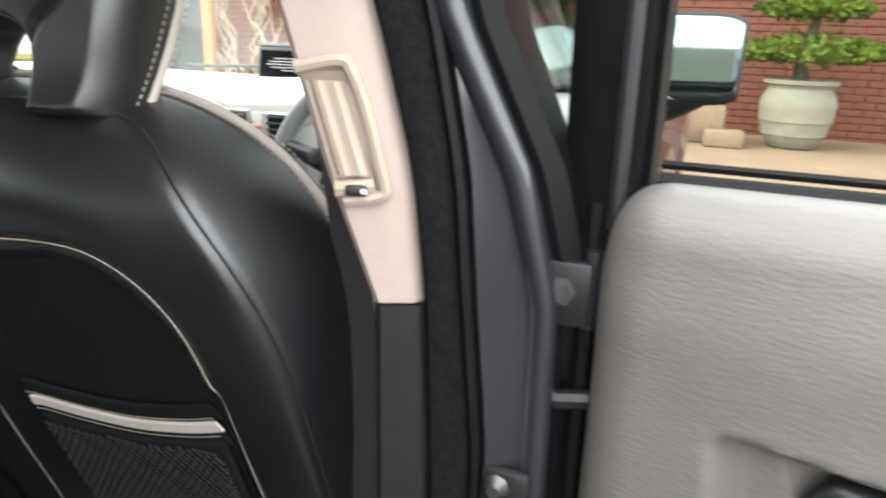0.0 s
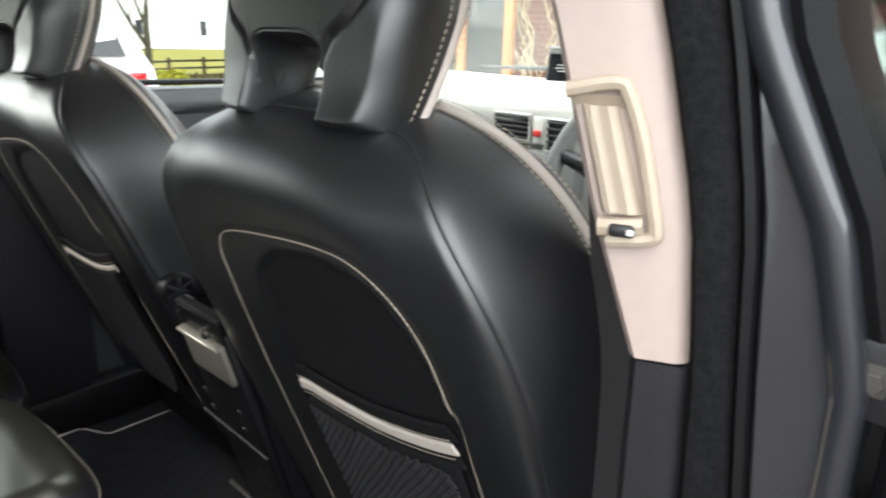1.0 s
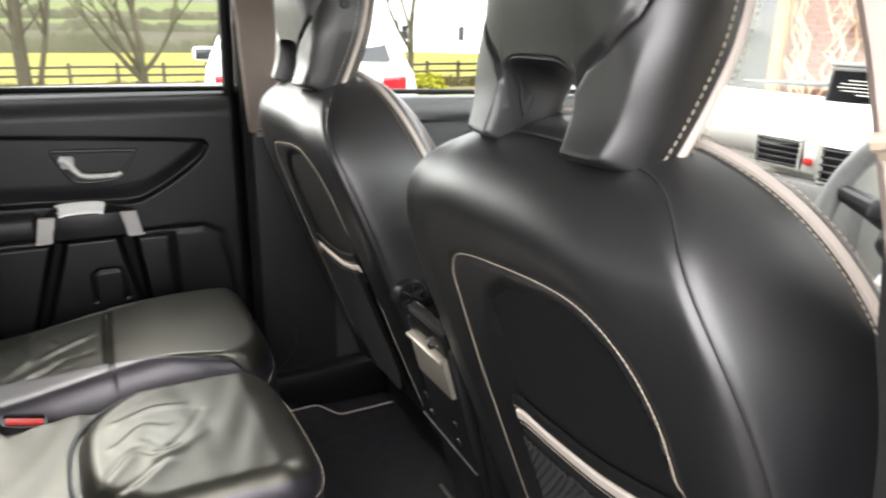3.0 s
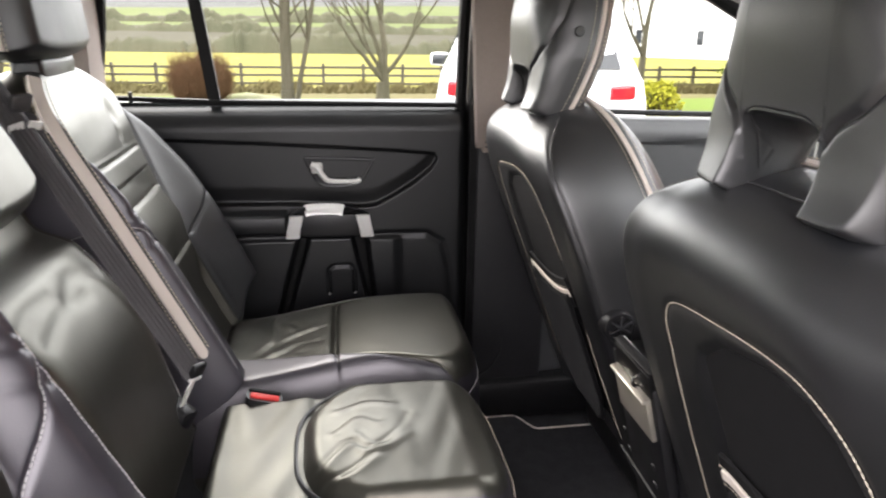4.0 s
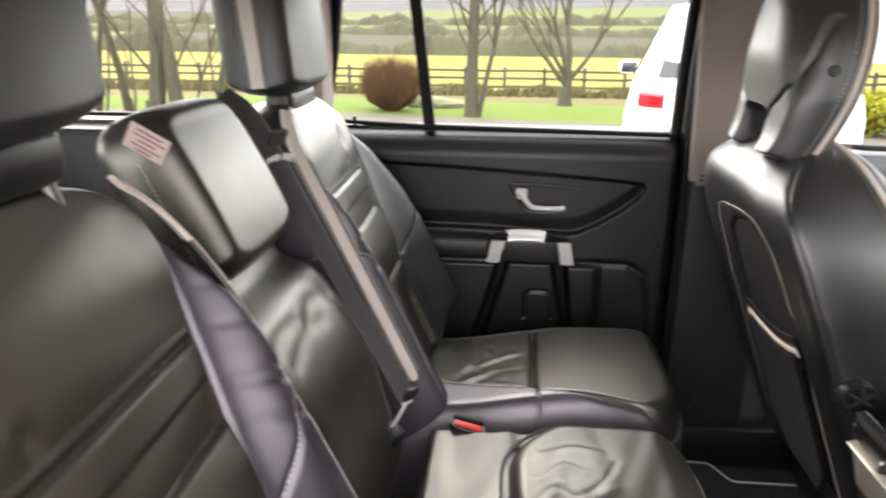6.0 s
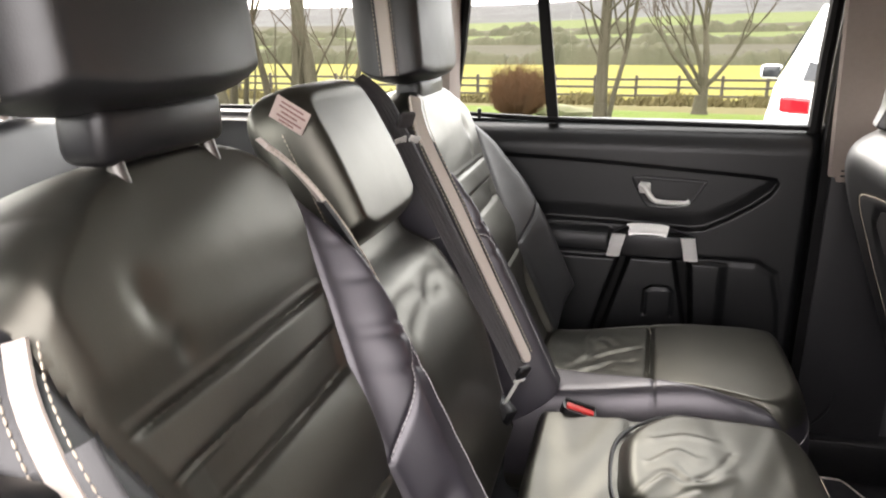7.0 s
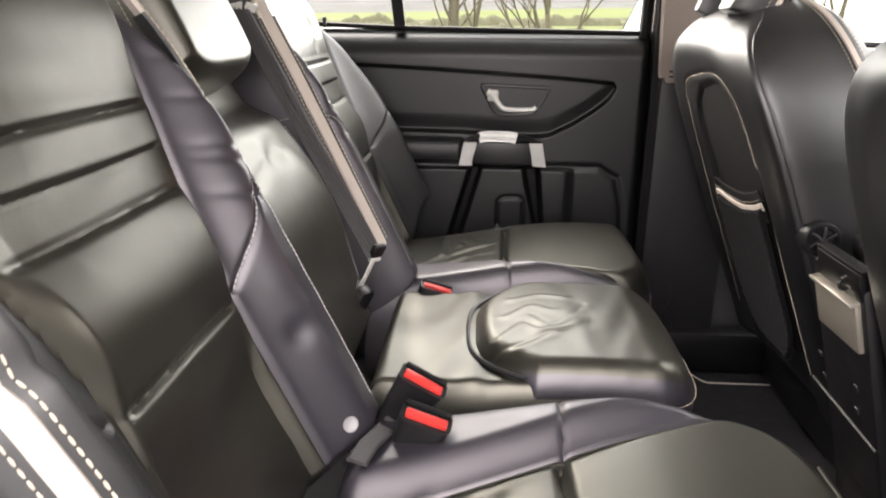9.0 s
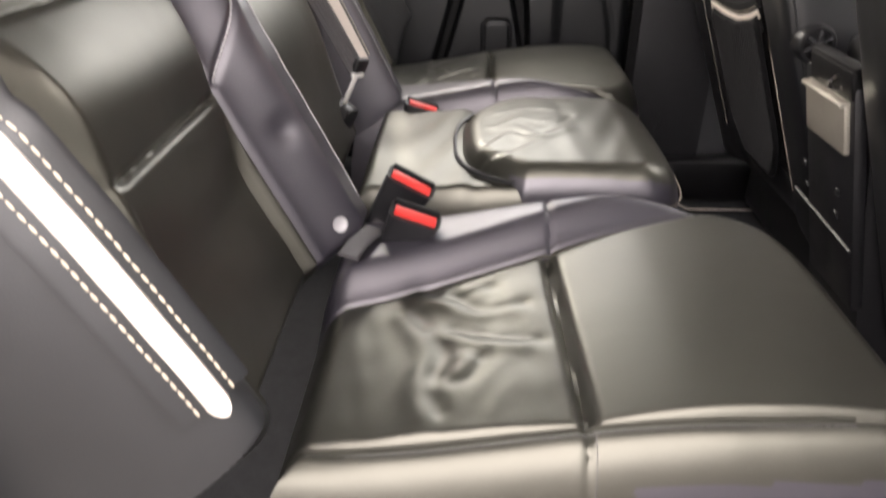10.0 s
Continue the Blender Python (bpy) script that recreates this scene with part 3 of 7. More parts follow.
ring = [on_pillar(a, z, 0.004) for a, z in ((0.000, 1.341), (0.031, 1.347), (0.038, 1.340), (0.041, 1.31), (0.040, 1.27), (0.039, 1.255), (0.034, 1.246), (0.006, 1.242))]
P("cover_frame", tube(smooth_path(ring, 6), 0.0055, 8), BEIGE_DEEP, cover, "beige raised frame")
rows = []
for z in np.linspace(1.262, 1.332, 14):
    f = (z - 1.262) / 0.07
    r = []
    for a, h in ((0.006, -0.006), (0.0065, 0.003), (0.009, 0.0075), (0.013, 0.009), (0.0165, 0.0075), (0.019, 0.008), (0.024, 0.0095), (0.0285, 0.007), (0.031, 0.001), (0.0315, -0.006)):
        r.append(on_pillar(a + 0.001 * (1 - f), z, h - 0.003 * f))
    rows.append(r)
P("grip", sheet(rows, 0.004, (0.1, 1, 0)), BEIGE_DEEP, cover, "ribbed beige grip")
P("cover_base", tube(smooth_path([on_pillar(0.003, 1.251, 0.003), on_pillar(0.016, 1.252, 0.004), on_pillar(0.031, 1.254, 0.003)], 5), 0.0075, 8), BEIGE_DEEP, cover)
bm_ = Matrix.Translation(on_pillar(0.018, 1.251, 0.0095)) @ Euler((0, 0, radians(20))).to_matrix().to_4x4()
P("slide_button", box_at(bm_, 0.018, 0.008, 0.009, 0.003, 2), PLASTIC_GREY, cover, "charcoal slide button")
P("button_mark", box_at(bm_ @ Matrix.Translation((0.006, -0.004, 0.0)), 0.005, 0.002, 0.004, 0.0006, 1), SILVER, cover)
P("recess_shelf", sheet([[on_pillar(a, 1.339, 0.006), on_pillar(a, 1.326, -0.003)] for a in np.linspace(0.002, 0.034, 5)], 0.004, (0, 1, 0)), BEIGE_DEEP, cover)

# driver's shoulder belt hanging beside the pillar
db = thing("seat_belt", "black driver seat belt webbing beside door pillar", "seat belt", (0.67, 0.55, 0.6))
pts = smooth_path([(0.625, 0.545, 1.42), (0.640, 0.530, 1.34), (0.652, 0.545, 1.20), (0.662, 0.56, 1.0), (0.668, 0.565, 0.60)], 6)
P("webbing", ribbon(pts, [(-0.3, -1, 0)] * len(pts), 0.045, 0.003), WEBBING, db)
P("guide_loop", tube([(0.600, 0.540, 1.425), (0.650, 0.555, 1.425), (0.650, 0.548, 1.395), (0.603, 0.533, 1.395)], 0.005, 8, closed=True), PLASTIC, db, "black plastic belt guide")

# slot and vent of the left pillar trim
lv = thing("pillar_vent", "taupe pillar air vent with slats", "air vent", (-0.71, 0.47, 1.2))
P("vent_frame", rounded_box(-0.712, 0.452, 1.205, 0.02, 0.05, 0.12, 0.006), TAUPE, lv)
for k in range(9):
    P("slat", rounded_box(-0.7005, 0.452, 1.160 + 0.011 * k, 0.004, 0.036, 0.004, 0.001, 1), PLASTIC, lv)
slot = thing("belt_slot", "belt slot in taupe pillar trim with dark strap", "belt slot", (-0.68, 0.5, 1.4))
P("slot_frame", tube(smooth_path([(-0.660, 0.472, 1.36), (-0.640, 0.470, 1.44), (-0.632, 0.478, 1.475), (-0.634, 0.492, 1.475), (-0.650, 0.496, 1.42), (-0.668, 0.500, 1.33)], 6), 0.004, 8), TAUPE, slot)
P("strap", ribbon([(-0.634, 0.482, 1.47), (-0.650, 0.50, 1.38), (-0.664, 0.53, 1.30), (-0.67, 0.55, 1.1)], [(1, -0.4, 0)] * 4, 0.03, 0.003), RUBBER, slot)

# door hinge and check on the right pillar
hinge = P("hinge", rounded_box(0.852, 0.552, 1.163, 0.050, 0.012, 0.058, 0.004), PLASTIC_GREY, car, "charcoal painted door hinge")
P("hinge_bolt", moved(lathe([(0, 0.010), (0.007, 0.010), (0.0085, 0.007), (0.0085, 0.003), (0.013, 0.003), (0.013, 0.0)], 6), Matrix.Translation((0.852, 0.546, 1.166)) @ Euler((radians(90), 0, 0)).to_matrix().to_4x4()), STEEL, hinge, "plated steel bolt head")
P("hinge_knuckle", tube([(0.875, 0.565, 1.13), (0.875, 0.565, 1.20)], 0.009, 10), PAINT, hinge)
check = thing("door_check", "dusty steel door check arm in shut gap", "door check", (0.86, 0.56, 1.06))
P("check_arm", tube([(0.835, 0.555, 1.063), (0.856, 0.553, 1.062), (0.885, 0.56, 1.064)], 0.009, 8), PLASTIC_GREY, check)
P("check_gaiter", tube([(0.838, 0.553, 1.075), (0.834, 0.551, 1.05)], 0.012, 8), RUBBER, check)
latchr = thing("wiring_gaiter", "scuffed steel catch at pillar foot", "door catch", (0.82, 0.52, 0.98))
P("catch_plate", rounded_box(0.822, 0.522, 0.975, 0.045, 0.012, 0.05, 0.005), PLASTIC_GREY, latchr)
P("catch_bolt", moved(lathe([(0, 0.010), (0.006, 0.010), (0.009, 0.004), (0.012, 0.0)], 8), Matrix.Translation((0.815, 0.515, 0.985)) @ Euler((radians(90), 0, 0)).to_matrix().to_4x4()), STEEL, latchr)
P("shut_gap_liner", slab_plate(0.80, 0.90, 0.585, 0.62, 0.50, 1.215, 0.01), RUBBER, car)


# ---- doors ----
def door_relief_left(S, T, D):
    """Inner face of the closed rear door: waist roll, insert panel, armrest and pocket recess."""
    h = 0.045 * edge(D, 0.03) - 0.012
    h = h - 0.046 * np.clip((T - 1.192) / 0.066, 0, 1) ** 2.0
    upper = np.interp(S, [-0.50, -0.335, -0.1, 0.1, 0.25, 0.318, 0.326], [1.190, 1.184, 1.174, 1.162, 1.152, 1.146, 1.132])
    lower = np.interp(S, [-0.5, -0.25, -0.02, 0.15, 0.180, 0.225, 0.272, 0.312, 0.33], [1.022, 1.022, 1.018, 1.010, 1.014, 1.037, 1.067, 1.100, 1.133])
    ins = step(upper - T, 0, 0.010) * step(T - lower, 0, 0.012) * step(0.336 - S, 0, 0.012)
    h = h - 0.012 * ins + 0.006 * ins * step(T - lower, 0.006, 0.05)
    arm = step(T, 0.948, 0.962) * step(1.014 - T, 0, 0.014) * step(-0.022 - S, 0, 0.012)
    h = h + 0.026 * arm + 0.005 * arm * np.sin(np.clip((T - 0.95) / 0.06, 0, 1) * np.pi)
    low = step(0.945 - T, 0, 0.012) * step(0.245 - S, 0.0, 0.03) * step(T - 0.62, 0, 0.03)
    h = h + 0.008 * low
    left = -0.012 - 0.285 * (0.948 - T)
    right = 0.162 + 0.10 * (0.948 - T)
    pk = step(0.952 - T, 0, 0.006) * step(S - left, 0, 0.014) * step(right - S, 0, 0.014)
    core = step(0.952 - T, 0, 0.006) * step(S - left - 0.026, 0, 0.014) * step(right - 0.036 + 0.12 * (0.948 - T) - S, 0, 0.014)
    h = h - 0.026 * pk + 0.016 * core
    h = h + groove(line_distance(S, T, [(0.062, 0.80), (0.062, 0.858), (0.075, 0.868), (0.112, 0.868), (0.124, 0.858), (0.124, 0.80)]), 0.004, 0.004)
    h = h + groove(line_distance(S, T, [(0.172, 0.945), (0.30, 0.945), (0.34, 0.92), (0.36, 0.85), (0.37, 0.72)]), 0.008, 0.004)
    h = h + 0.010 * np.exp(-(((S - 0.30) / 0.05) ** 2 + ((T - 0.72) / 0.06) ** 2))
    return h


def closed_rear_door():
    d = thing("door_1", "closed rear car door with glass and trim panel coloured as shaded", "car door", (-0.78, 0, 0.5), kind="structure")

    def warp(S, T, H):
        return -0.762 + H + 0.0 * S, S, T + 0.0 * H

    def lo(s):
        return 0.53 + 0.10 * max(0.0, (abs(s + 0.02) - 0.25) / 0.18) ** 2

    panel = Slab(-0.44, 0.405, lo, lambda s: 1.258, door_relief_left, lambda S, T, D: -0.012 - 0.0 * D, 330, 310, warp, 0.95)
    # darker copy of the trim vinyl, with the far side's shade in its colour
    tp = P("trim_panel", panel.vf(), VINYL_DARK, d, "vinyl trim panel coloured as shaded")

    # Black rubber on the leg recesses paints in the shade they hold.
    def leg_shade(S, T, D):
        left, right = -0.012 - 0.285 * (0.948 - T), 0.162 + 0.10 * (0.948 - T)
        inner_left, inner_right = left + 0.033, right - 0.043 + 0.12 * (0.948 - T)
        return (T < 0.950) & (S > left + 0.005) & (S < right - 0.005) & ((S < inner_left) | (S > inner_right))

    paint(tp, panel, leg_shade, [RUBBER])
    P("door_skin", slab_plate(-0.90, -0.78, -0.45, 0.41, 0.46, 1.235, 0.04), PAINT, d)
    P("waist_seal", tube([(-0.757, -0.42, 1.268), (-0.757, -0.19, 1.259), (-0.757, 0.385, 1.251)], 0.006, 6), RUBBER, d, "black waist seal")
    # window frames, divider, panes
    P("window_frame", tube([(-0.757, 0.384, 1.24), (-0.745, 0.384, 1.40), (-0.70, 0.384, 1.60)], 0.014, 8), RUBBER, d)
    P("window_frame", tube([(-0.757, -0.425, 1.25), (-0.745, -0.395, 1.42), (-0.70, -0.365, 1.60)], 0.013, 8), RUBBER, d)
    P("window_frame", tube([(-0.70, -0.365, 1.60), (-0.70, 0.384, 1.60)], 0.018, 8), RUBBER, d)
    P("window_divider", sheet([[(-0.757 + 0.02 * k, -0.176 - 0.036 * k + w, 1.25 + 0.33 * k) for w in (-0.013, 0.013)] for k in np.linspace(0, 1, 5)], 0.014, (-1, 0, 0)), RUBBER, d, "black window divider")
    P("pane", sheet([[(-0.768 + 0.055 * k * k, y, 1.24 + 0.36 * k) for y in (-0.42 + 0.055 * k, -0.19 - 0.036 * k)] for k in np.linspace(0, 1, 5)], 0.004, (-1, 0, 0)), CLEAR, d).visible_shadow = False
    P("pane", sheet([[(-0.768 + 0.055 * k * k, y, 1.24 + 0.36 * k) for y in (-0.17 - 0.036 * k, 0.384)] for k in np.linspace(0, 1, 5)], 0.004, (-1, 0, 0)), CLEAR, d).visible_shadow = False
    P("lock_knob", moved(lathe([(0, 0.024), (0.004, 0.023), (0.0055, 0.018), (0.004, 0.012), (0.0045, 0.0)], 12), Matrix.Translation((-0.742, -0.350, 1.258))), PLASTIC, d)
    # inner handle: dark bezel, silver lever
    bez = [(0.018, 1.134), (0.164, 1.128), (0.170, 1.122), (0.150, 1.085), (0.128, 1.068), (0.066, 1.066), (0.044, 1.078), (0.022, 1.118), (0.016, 1.130)]
    ring = [Vector((-0.7365, y, z)) for y, z in bez]
    P("handle_bezel", tube([Vector(p) for p in smooth_path(ring + [ring[0]], 5)][:-1], 0.0045, 8, closed=True), PLASTIC, tp)
    cup = [(-0.7395, y, z) for y, z in bez]
    P("handle_cup", ([tuple(Vector((-0.7400, 0.09, 1.10)))] + cup, [(0, (i + 1) % len(cup) + 1, i + 1) for i in range(len(cup))]), RUBBER, tp)
    lev = [(-0.729, 0.030, 1.118), (-0.727, 0.042, 1.112), (-0.724, 0.058, 1.090), (-0.723, 0.075, 1.080), (-0.724, 0.130, 1.079), (-0.727, 0.142, 1.083)]
    P("lever", tube(smooth_path(lev, 6), [0.0085 - 0.0025 * min(1.0, i / 14) for i in range(31)], 10), SILVER, tp, "satin silver door lever")
    P("lever_base", rounded_box(-0.732, 0.043, 1.110, 0.012, 0.026, 0.026, 0.005), SILVER, tp)
    # silver arch over the armrest pull
    for y0, y1, name in ((-0.034, -0.003, "pull_end"), (0.171, 0.140, "pull_end")):
        lean_y = 0.011 if y0 < 0 else -0.011
        rows = [[(-0.688 - 0.008 * (1 - k) - 0.003 * abs(2 * w - 1) ** 3, y0 + (y1 - y0) * w + lean_y * k, 0.950 + 0.056 * k) for w in np.linspace(0, 1, 7)] for k in np.linspace(0, 1, 6)]
        P(name, fix_normals(sheet(rows, 0.012, (-1, 0, 0))), SILVER, tp, "satin silver pull trim")
    for y0, y1 in ((-0.022, 0.013), (0.159, 0.104)):
        rows = [[(-0.690 - 0.004 * w, y0 + (y1 - y0) * k + (0.004 if y0 < 0 else -0.004) * w, 1.0075 + 0.019 * k ** 0.7 - 0.012 * w * k) for w in (0, 0.5, 1)] for k in np.linspace(0, 1, 6)]
        P("pull_corner", fix_normals(sheet(rows, 0.010, (-1, 0, 0))), PLASTIC_GREY, tp)
    rows = [[(-0.687 - 0.022 * w * w, 0.009 + 0.094 * k + 0.006 * (1 - w) * (1 - 2 * k), 1.010 + 0.021 * w - 0.004 * (2 * k - 1) ** 4) for w in np.linspace(0, 1, 6)] for k in np.linspace(0, 1, 9)]
    P("pull_top", fix_normals(sheet(rows, 0.008, (-1, 0, -0.3))), SILVER, tp, "satin silver pull trim")
    P("pull_insert", rounded_box(-0.704, 0.068, 0.980, 0.020, 0.142, 0.058, 0.007, 3), PLASTIC, tp)
    # speaker and bin
    P("bin_lip", tube(smooth_path([(-0.712, 0.18, 0.772), (-0.708, 0.33, 0.770), (-0.708, 0.362, 0.764), (-0.708, 0.376, 0.72), (-0.708, 0.382, 0.685), (-0.708, 0.372, 0.664), (-0.710, 0.335, 0.655)], 6), 0.006, 8), PLASTIC_GREY, tp, "charcoal door bin lip")
    P("kick_line", tube(smooth_path([(-0.712, 0.400, 0.547), (-0.711, 0.446, 0.562), (-0.710, 0.474, 0.587), (-0.710, 0.493, 0.624), (-0.710, 0.495, 0.661)], 6), 0.005, 8), PLASTIC_GREY, d)
    return d


closed_rear_door()


def open_rear_door():
    theta = radians(84)
    ox, oy = 0.884, 0.575
    d = thing("door_2", "wide-open rear car door with trim panel coloured as lit", "car door", (ox, oy, 0.5), kind="structure")
    du = Vector((math.sin(theta), -math.cos(theta), 0))
    dn = Vector((-math.cos(theta), -math.sin(theta), 0))

    def at(u, z, h=0.0):
        return Vector((ox, oy, z)) + du * u + dn * h

    def warp(S, T, H):
        return ox + du.x * S + dn.x * H, oy + du.y * S + dn.y * H, T + 0 * H

    def hi(u):
        k = min(1.0, max(0.0, u / 0.055))
        return 1.19 + 0.074 * (1 - (1 - k) ** 2.4) ** (1 / 2.4) + 0.010 * u

    def relief(S, T, D):
        h = 0.012 + 0.045 * edge(D, 0.045)
        edge_u = 0.108 + 0.10 * (1.09 - T)
        rec = step(S, edge_u - 0.010, edge_u + 0.022) * step(1.090 - 0.12 * (S - 0.1) - T, 0, 0.022)
        h = h - 0.030 * rec
        ins = step(S, 0.150 + 0.35 * (1.085 - T), 0.158 + 0.35 * (1.085 - T)) * step(1.082 - 0.12 * (S - 0.1) - T, 0, 0.006)
        return h - 0.010 * ins + 0.004 * np.exp(-((T - 1.16) / 0.05) ** 2)

    panel = Slab(0.0, 0.86, lambda u: 0.56 + 0.1 * (u / 0.86) ** 3, hi, relief, lambda S, T, D: 0.012 + 0 * D, 150, 140, warp, 0.8)
    # paler copy of the trim vinyl, with the daylight in its colour
    tp = P("trim_panel", panel.vf(), VINYL_LIT, d, "grained vinyl panel coloured as lit")
    ins = Slab(0.165, 0.80, lambda u: 0.90, lambda u: 1.072 - 0.12 * (u - 0.1) - max(0, 0.19 - u) * 2, lambda S, T, D: 0.030 + 0.012 * edge(D, 0.012), lambda S, T, D: 0.028 + 0 * D, 40, 24, warp)
    P("insert_panel", ins.vf(), VINYL_DARK, tp, "black vinyl insert")
    skin = [at(u, 0, h) for u, h in ((-0.03, -0.03), (0.0, -0.005), (0.88, -0.005), (0.90, -0.05), (0.88, -0.11), (0.0, -0.10), (-0.03, -0.07))]
    P("door_skin", fix_normals(prism([(p.x, p.y) for p in skin], 0.46, 1.245)), PAINT, d, "dark grey painted door shell")
    fr = [at(u, 0, h) for u, h in ((-0.046, -0.055), (-0.046, -0.005), (-0.020, 0.010), (0.020, 0.010), (0.022, 0.002), (0.028, 0.004), (0.030, -0.020), (0.024, -0.055))]
    P("window_frame", fix_normals(prism([(p.x, p.y) for p in fr], 1.20, 1.66, lambda z: ((dn.x * 0.06 * max(0, z - 1.3)), dn.y * 0.06 * max(0, z - 1.3)))), RUBBER, d, "black door window frame")
    P("frame_flange", tube([at(0.006, 1.22, 0.014), at(0.006, 1.40, 0.020), at(0.006, 1.64, 0.034)], 0.007, 8), PLASTIC_GREY, d)
    P("waist_seal", tube([at(0.035, 1.262, 0.006), at(0.86, 1.272, 0.006)], 0.008, 8), RUBBER, d)
    P("waist_strip", tube([at(0.035, 1.2745, -0.004), at(0.86, 1.284, -0.004)], 0.004, 6), RUBBER, d)
    P("pane", sheet([[at(u, z, -0.012 + 0.05 * max(0, z - 1.3)) for u in (0.03, 0.86)] for z in (1.25, 1.40, 1.63)], 0.004, (0, 1, 0)), CLEAR, d).visible_shadow = False
    P("window_frame", tube([at(-0.02, 1.645, 0.0), at(0.86, 1.645, 0.0)], 0.02, 8), RUBBER, d)
    P("window_frame", tube([at(0.87, 1.26, -0.01), at(0.80, 1.64, 0.0)], 0.02, 8), RUBBER, d)
    P("door_seal", tube([at(-0.012, 0.56, 0.004), at(-0.012, 1.24, 0.004)], 0.010, 8), RUBBER, d)
    return d


open_rear_door()


def front_door(sx):
    d = thing("door_3" if sx < 0 else "door_4", "closed front car door with grey trim and glass", "car door", (sx * 0.78, 0.9, 0.5), kind="structure")
    P("door_skin", slab_plate(min(sx * 0.80, sx * 0.915), max(sx * 0.80, sx * 0.915), 0.62, 1.42, 0.46, 1.20, 0.045), PAINT, d)
    def warp(S, T, H):
        return sx * (0.765 - H), S, T + 0 * H
    panel = Slab(0.56, 1.40, lambda s: 0.52, lambda s: 1.226 - 0.02 * (s - 0.6), lambda S, T, D: (-0.01 + 0.05 * edge(D, 0.04) - 0.016 * step(1.165 - T, 0, 0.006) * step(T - 0.98, 0, 0.01)), lambda S, T, D: -0.01 + 0 * D, 60, 60, warp)
    vf = panel.vf()
    P("trim_panel", vf if sx < 0 else (vf[0], [tuple(reversed(f)) for f in vf[1]]), VINYL_MID, d, "charcoal trim panel")
    P("waist_seal", tube([(sx * 0.757, 0.53, 1.240), (sx * 0.757, 1.40, 1.218)], 0.007, 6), RUBBER, d)
    P("pane", sheet([[(sx * (0.780 - 0.055 * k * k), 0.54 + 0.0 * k, 1.22 + 0.36 * k), (sx * (0.780 - 0.055 * k * k), 1.42 - 0.52 * k, 1.20 + 0.37 * k)] for k in np.linspace(0, 1, 5)], 0.004, (-1, 0, 0)), CLEAR, d).visible_shadow = False
    P("window_frame", tube([(sx * 0.765, 1.42, 1.21), (sx * 0.725, 1.05, 1.47), (sx * 0.70, 0.80, 1.59)], 0.018, 8), RUBBER, d)
    # door mirror
    a = (sx * 0.905, 1.28, 1.350)
    shell = Slab(-0.115, 0.095, lambda s: -0.080 + 0.045 * (abs(s) / 0.115) ** 6, lambda s: 0.070 - 0.045 * (abs(s) / 0.115) ** 6, lambda S, T, D: 0.002 * edge(D, 0.01), lambda S, T, D: -0.09 * edge(D, 0.07), 50, 40,
                 lambda S, T, H: (a[0] + sx * S, a[1] - H, a[2] + T))
    vf = shell.vf()
    mir = P("door_mirror", vf if sx > 0 else (vf[0], [tuple(reversed(f)) for f in vf[1]]), PLASTIC, d, "black door mirror housing")
    gl = Slab(-0.109, 0.089, lambda s: -0.073 + 0.040 * (abs(s) / 0.109) ** 6, lambda s: 0.063 - 0.040 * (abs(s) / 0.109) ** 6, lambda S, T, D: 0.010 + 0.0015 * edge(D, 0.004), lambda S, T, D: 0.004 + 0 * D, 30, 24,
              lambda S, T, H: (a[0] + sx * S, a[1] - H + 0.04 * S, a[2] + T))
    vf = gl.vf()
    P("mirror_glass", vf if sx > 0 else (vf[0], [tuple(reversed(f)) for f in vf[1]]), MIRROR, mir, "silvered mirror glass")
    P("mirror_stalk", tube([(sx * 0.83, 1.33, 1.235), (sx * 0.90, 1.34, 1.262), (sx * 0.94, 1.345, 1.285)], 0.024, 10), PLASTIC, mir)
    return d


front_door(-1)
front_door(1)

# ---- front seats ----
FA = math.atan(0.39)
FS, FC = math.sin(FA), math.cos(FA)
FRONT_X = 0.370


def front_back_warp(S, T, H):
    return FRONT_X + S, 0.65 - T * FS - H, 0.55 + T * FC - 0.06 * H


def up_t(z):
    return (z - 0.55) / FC


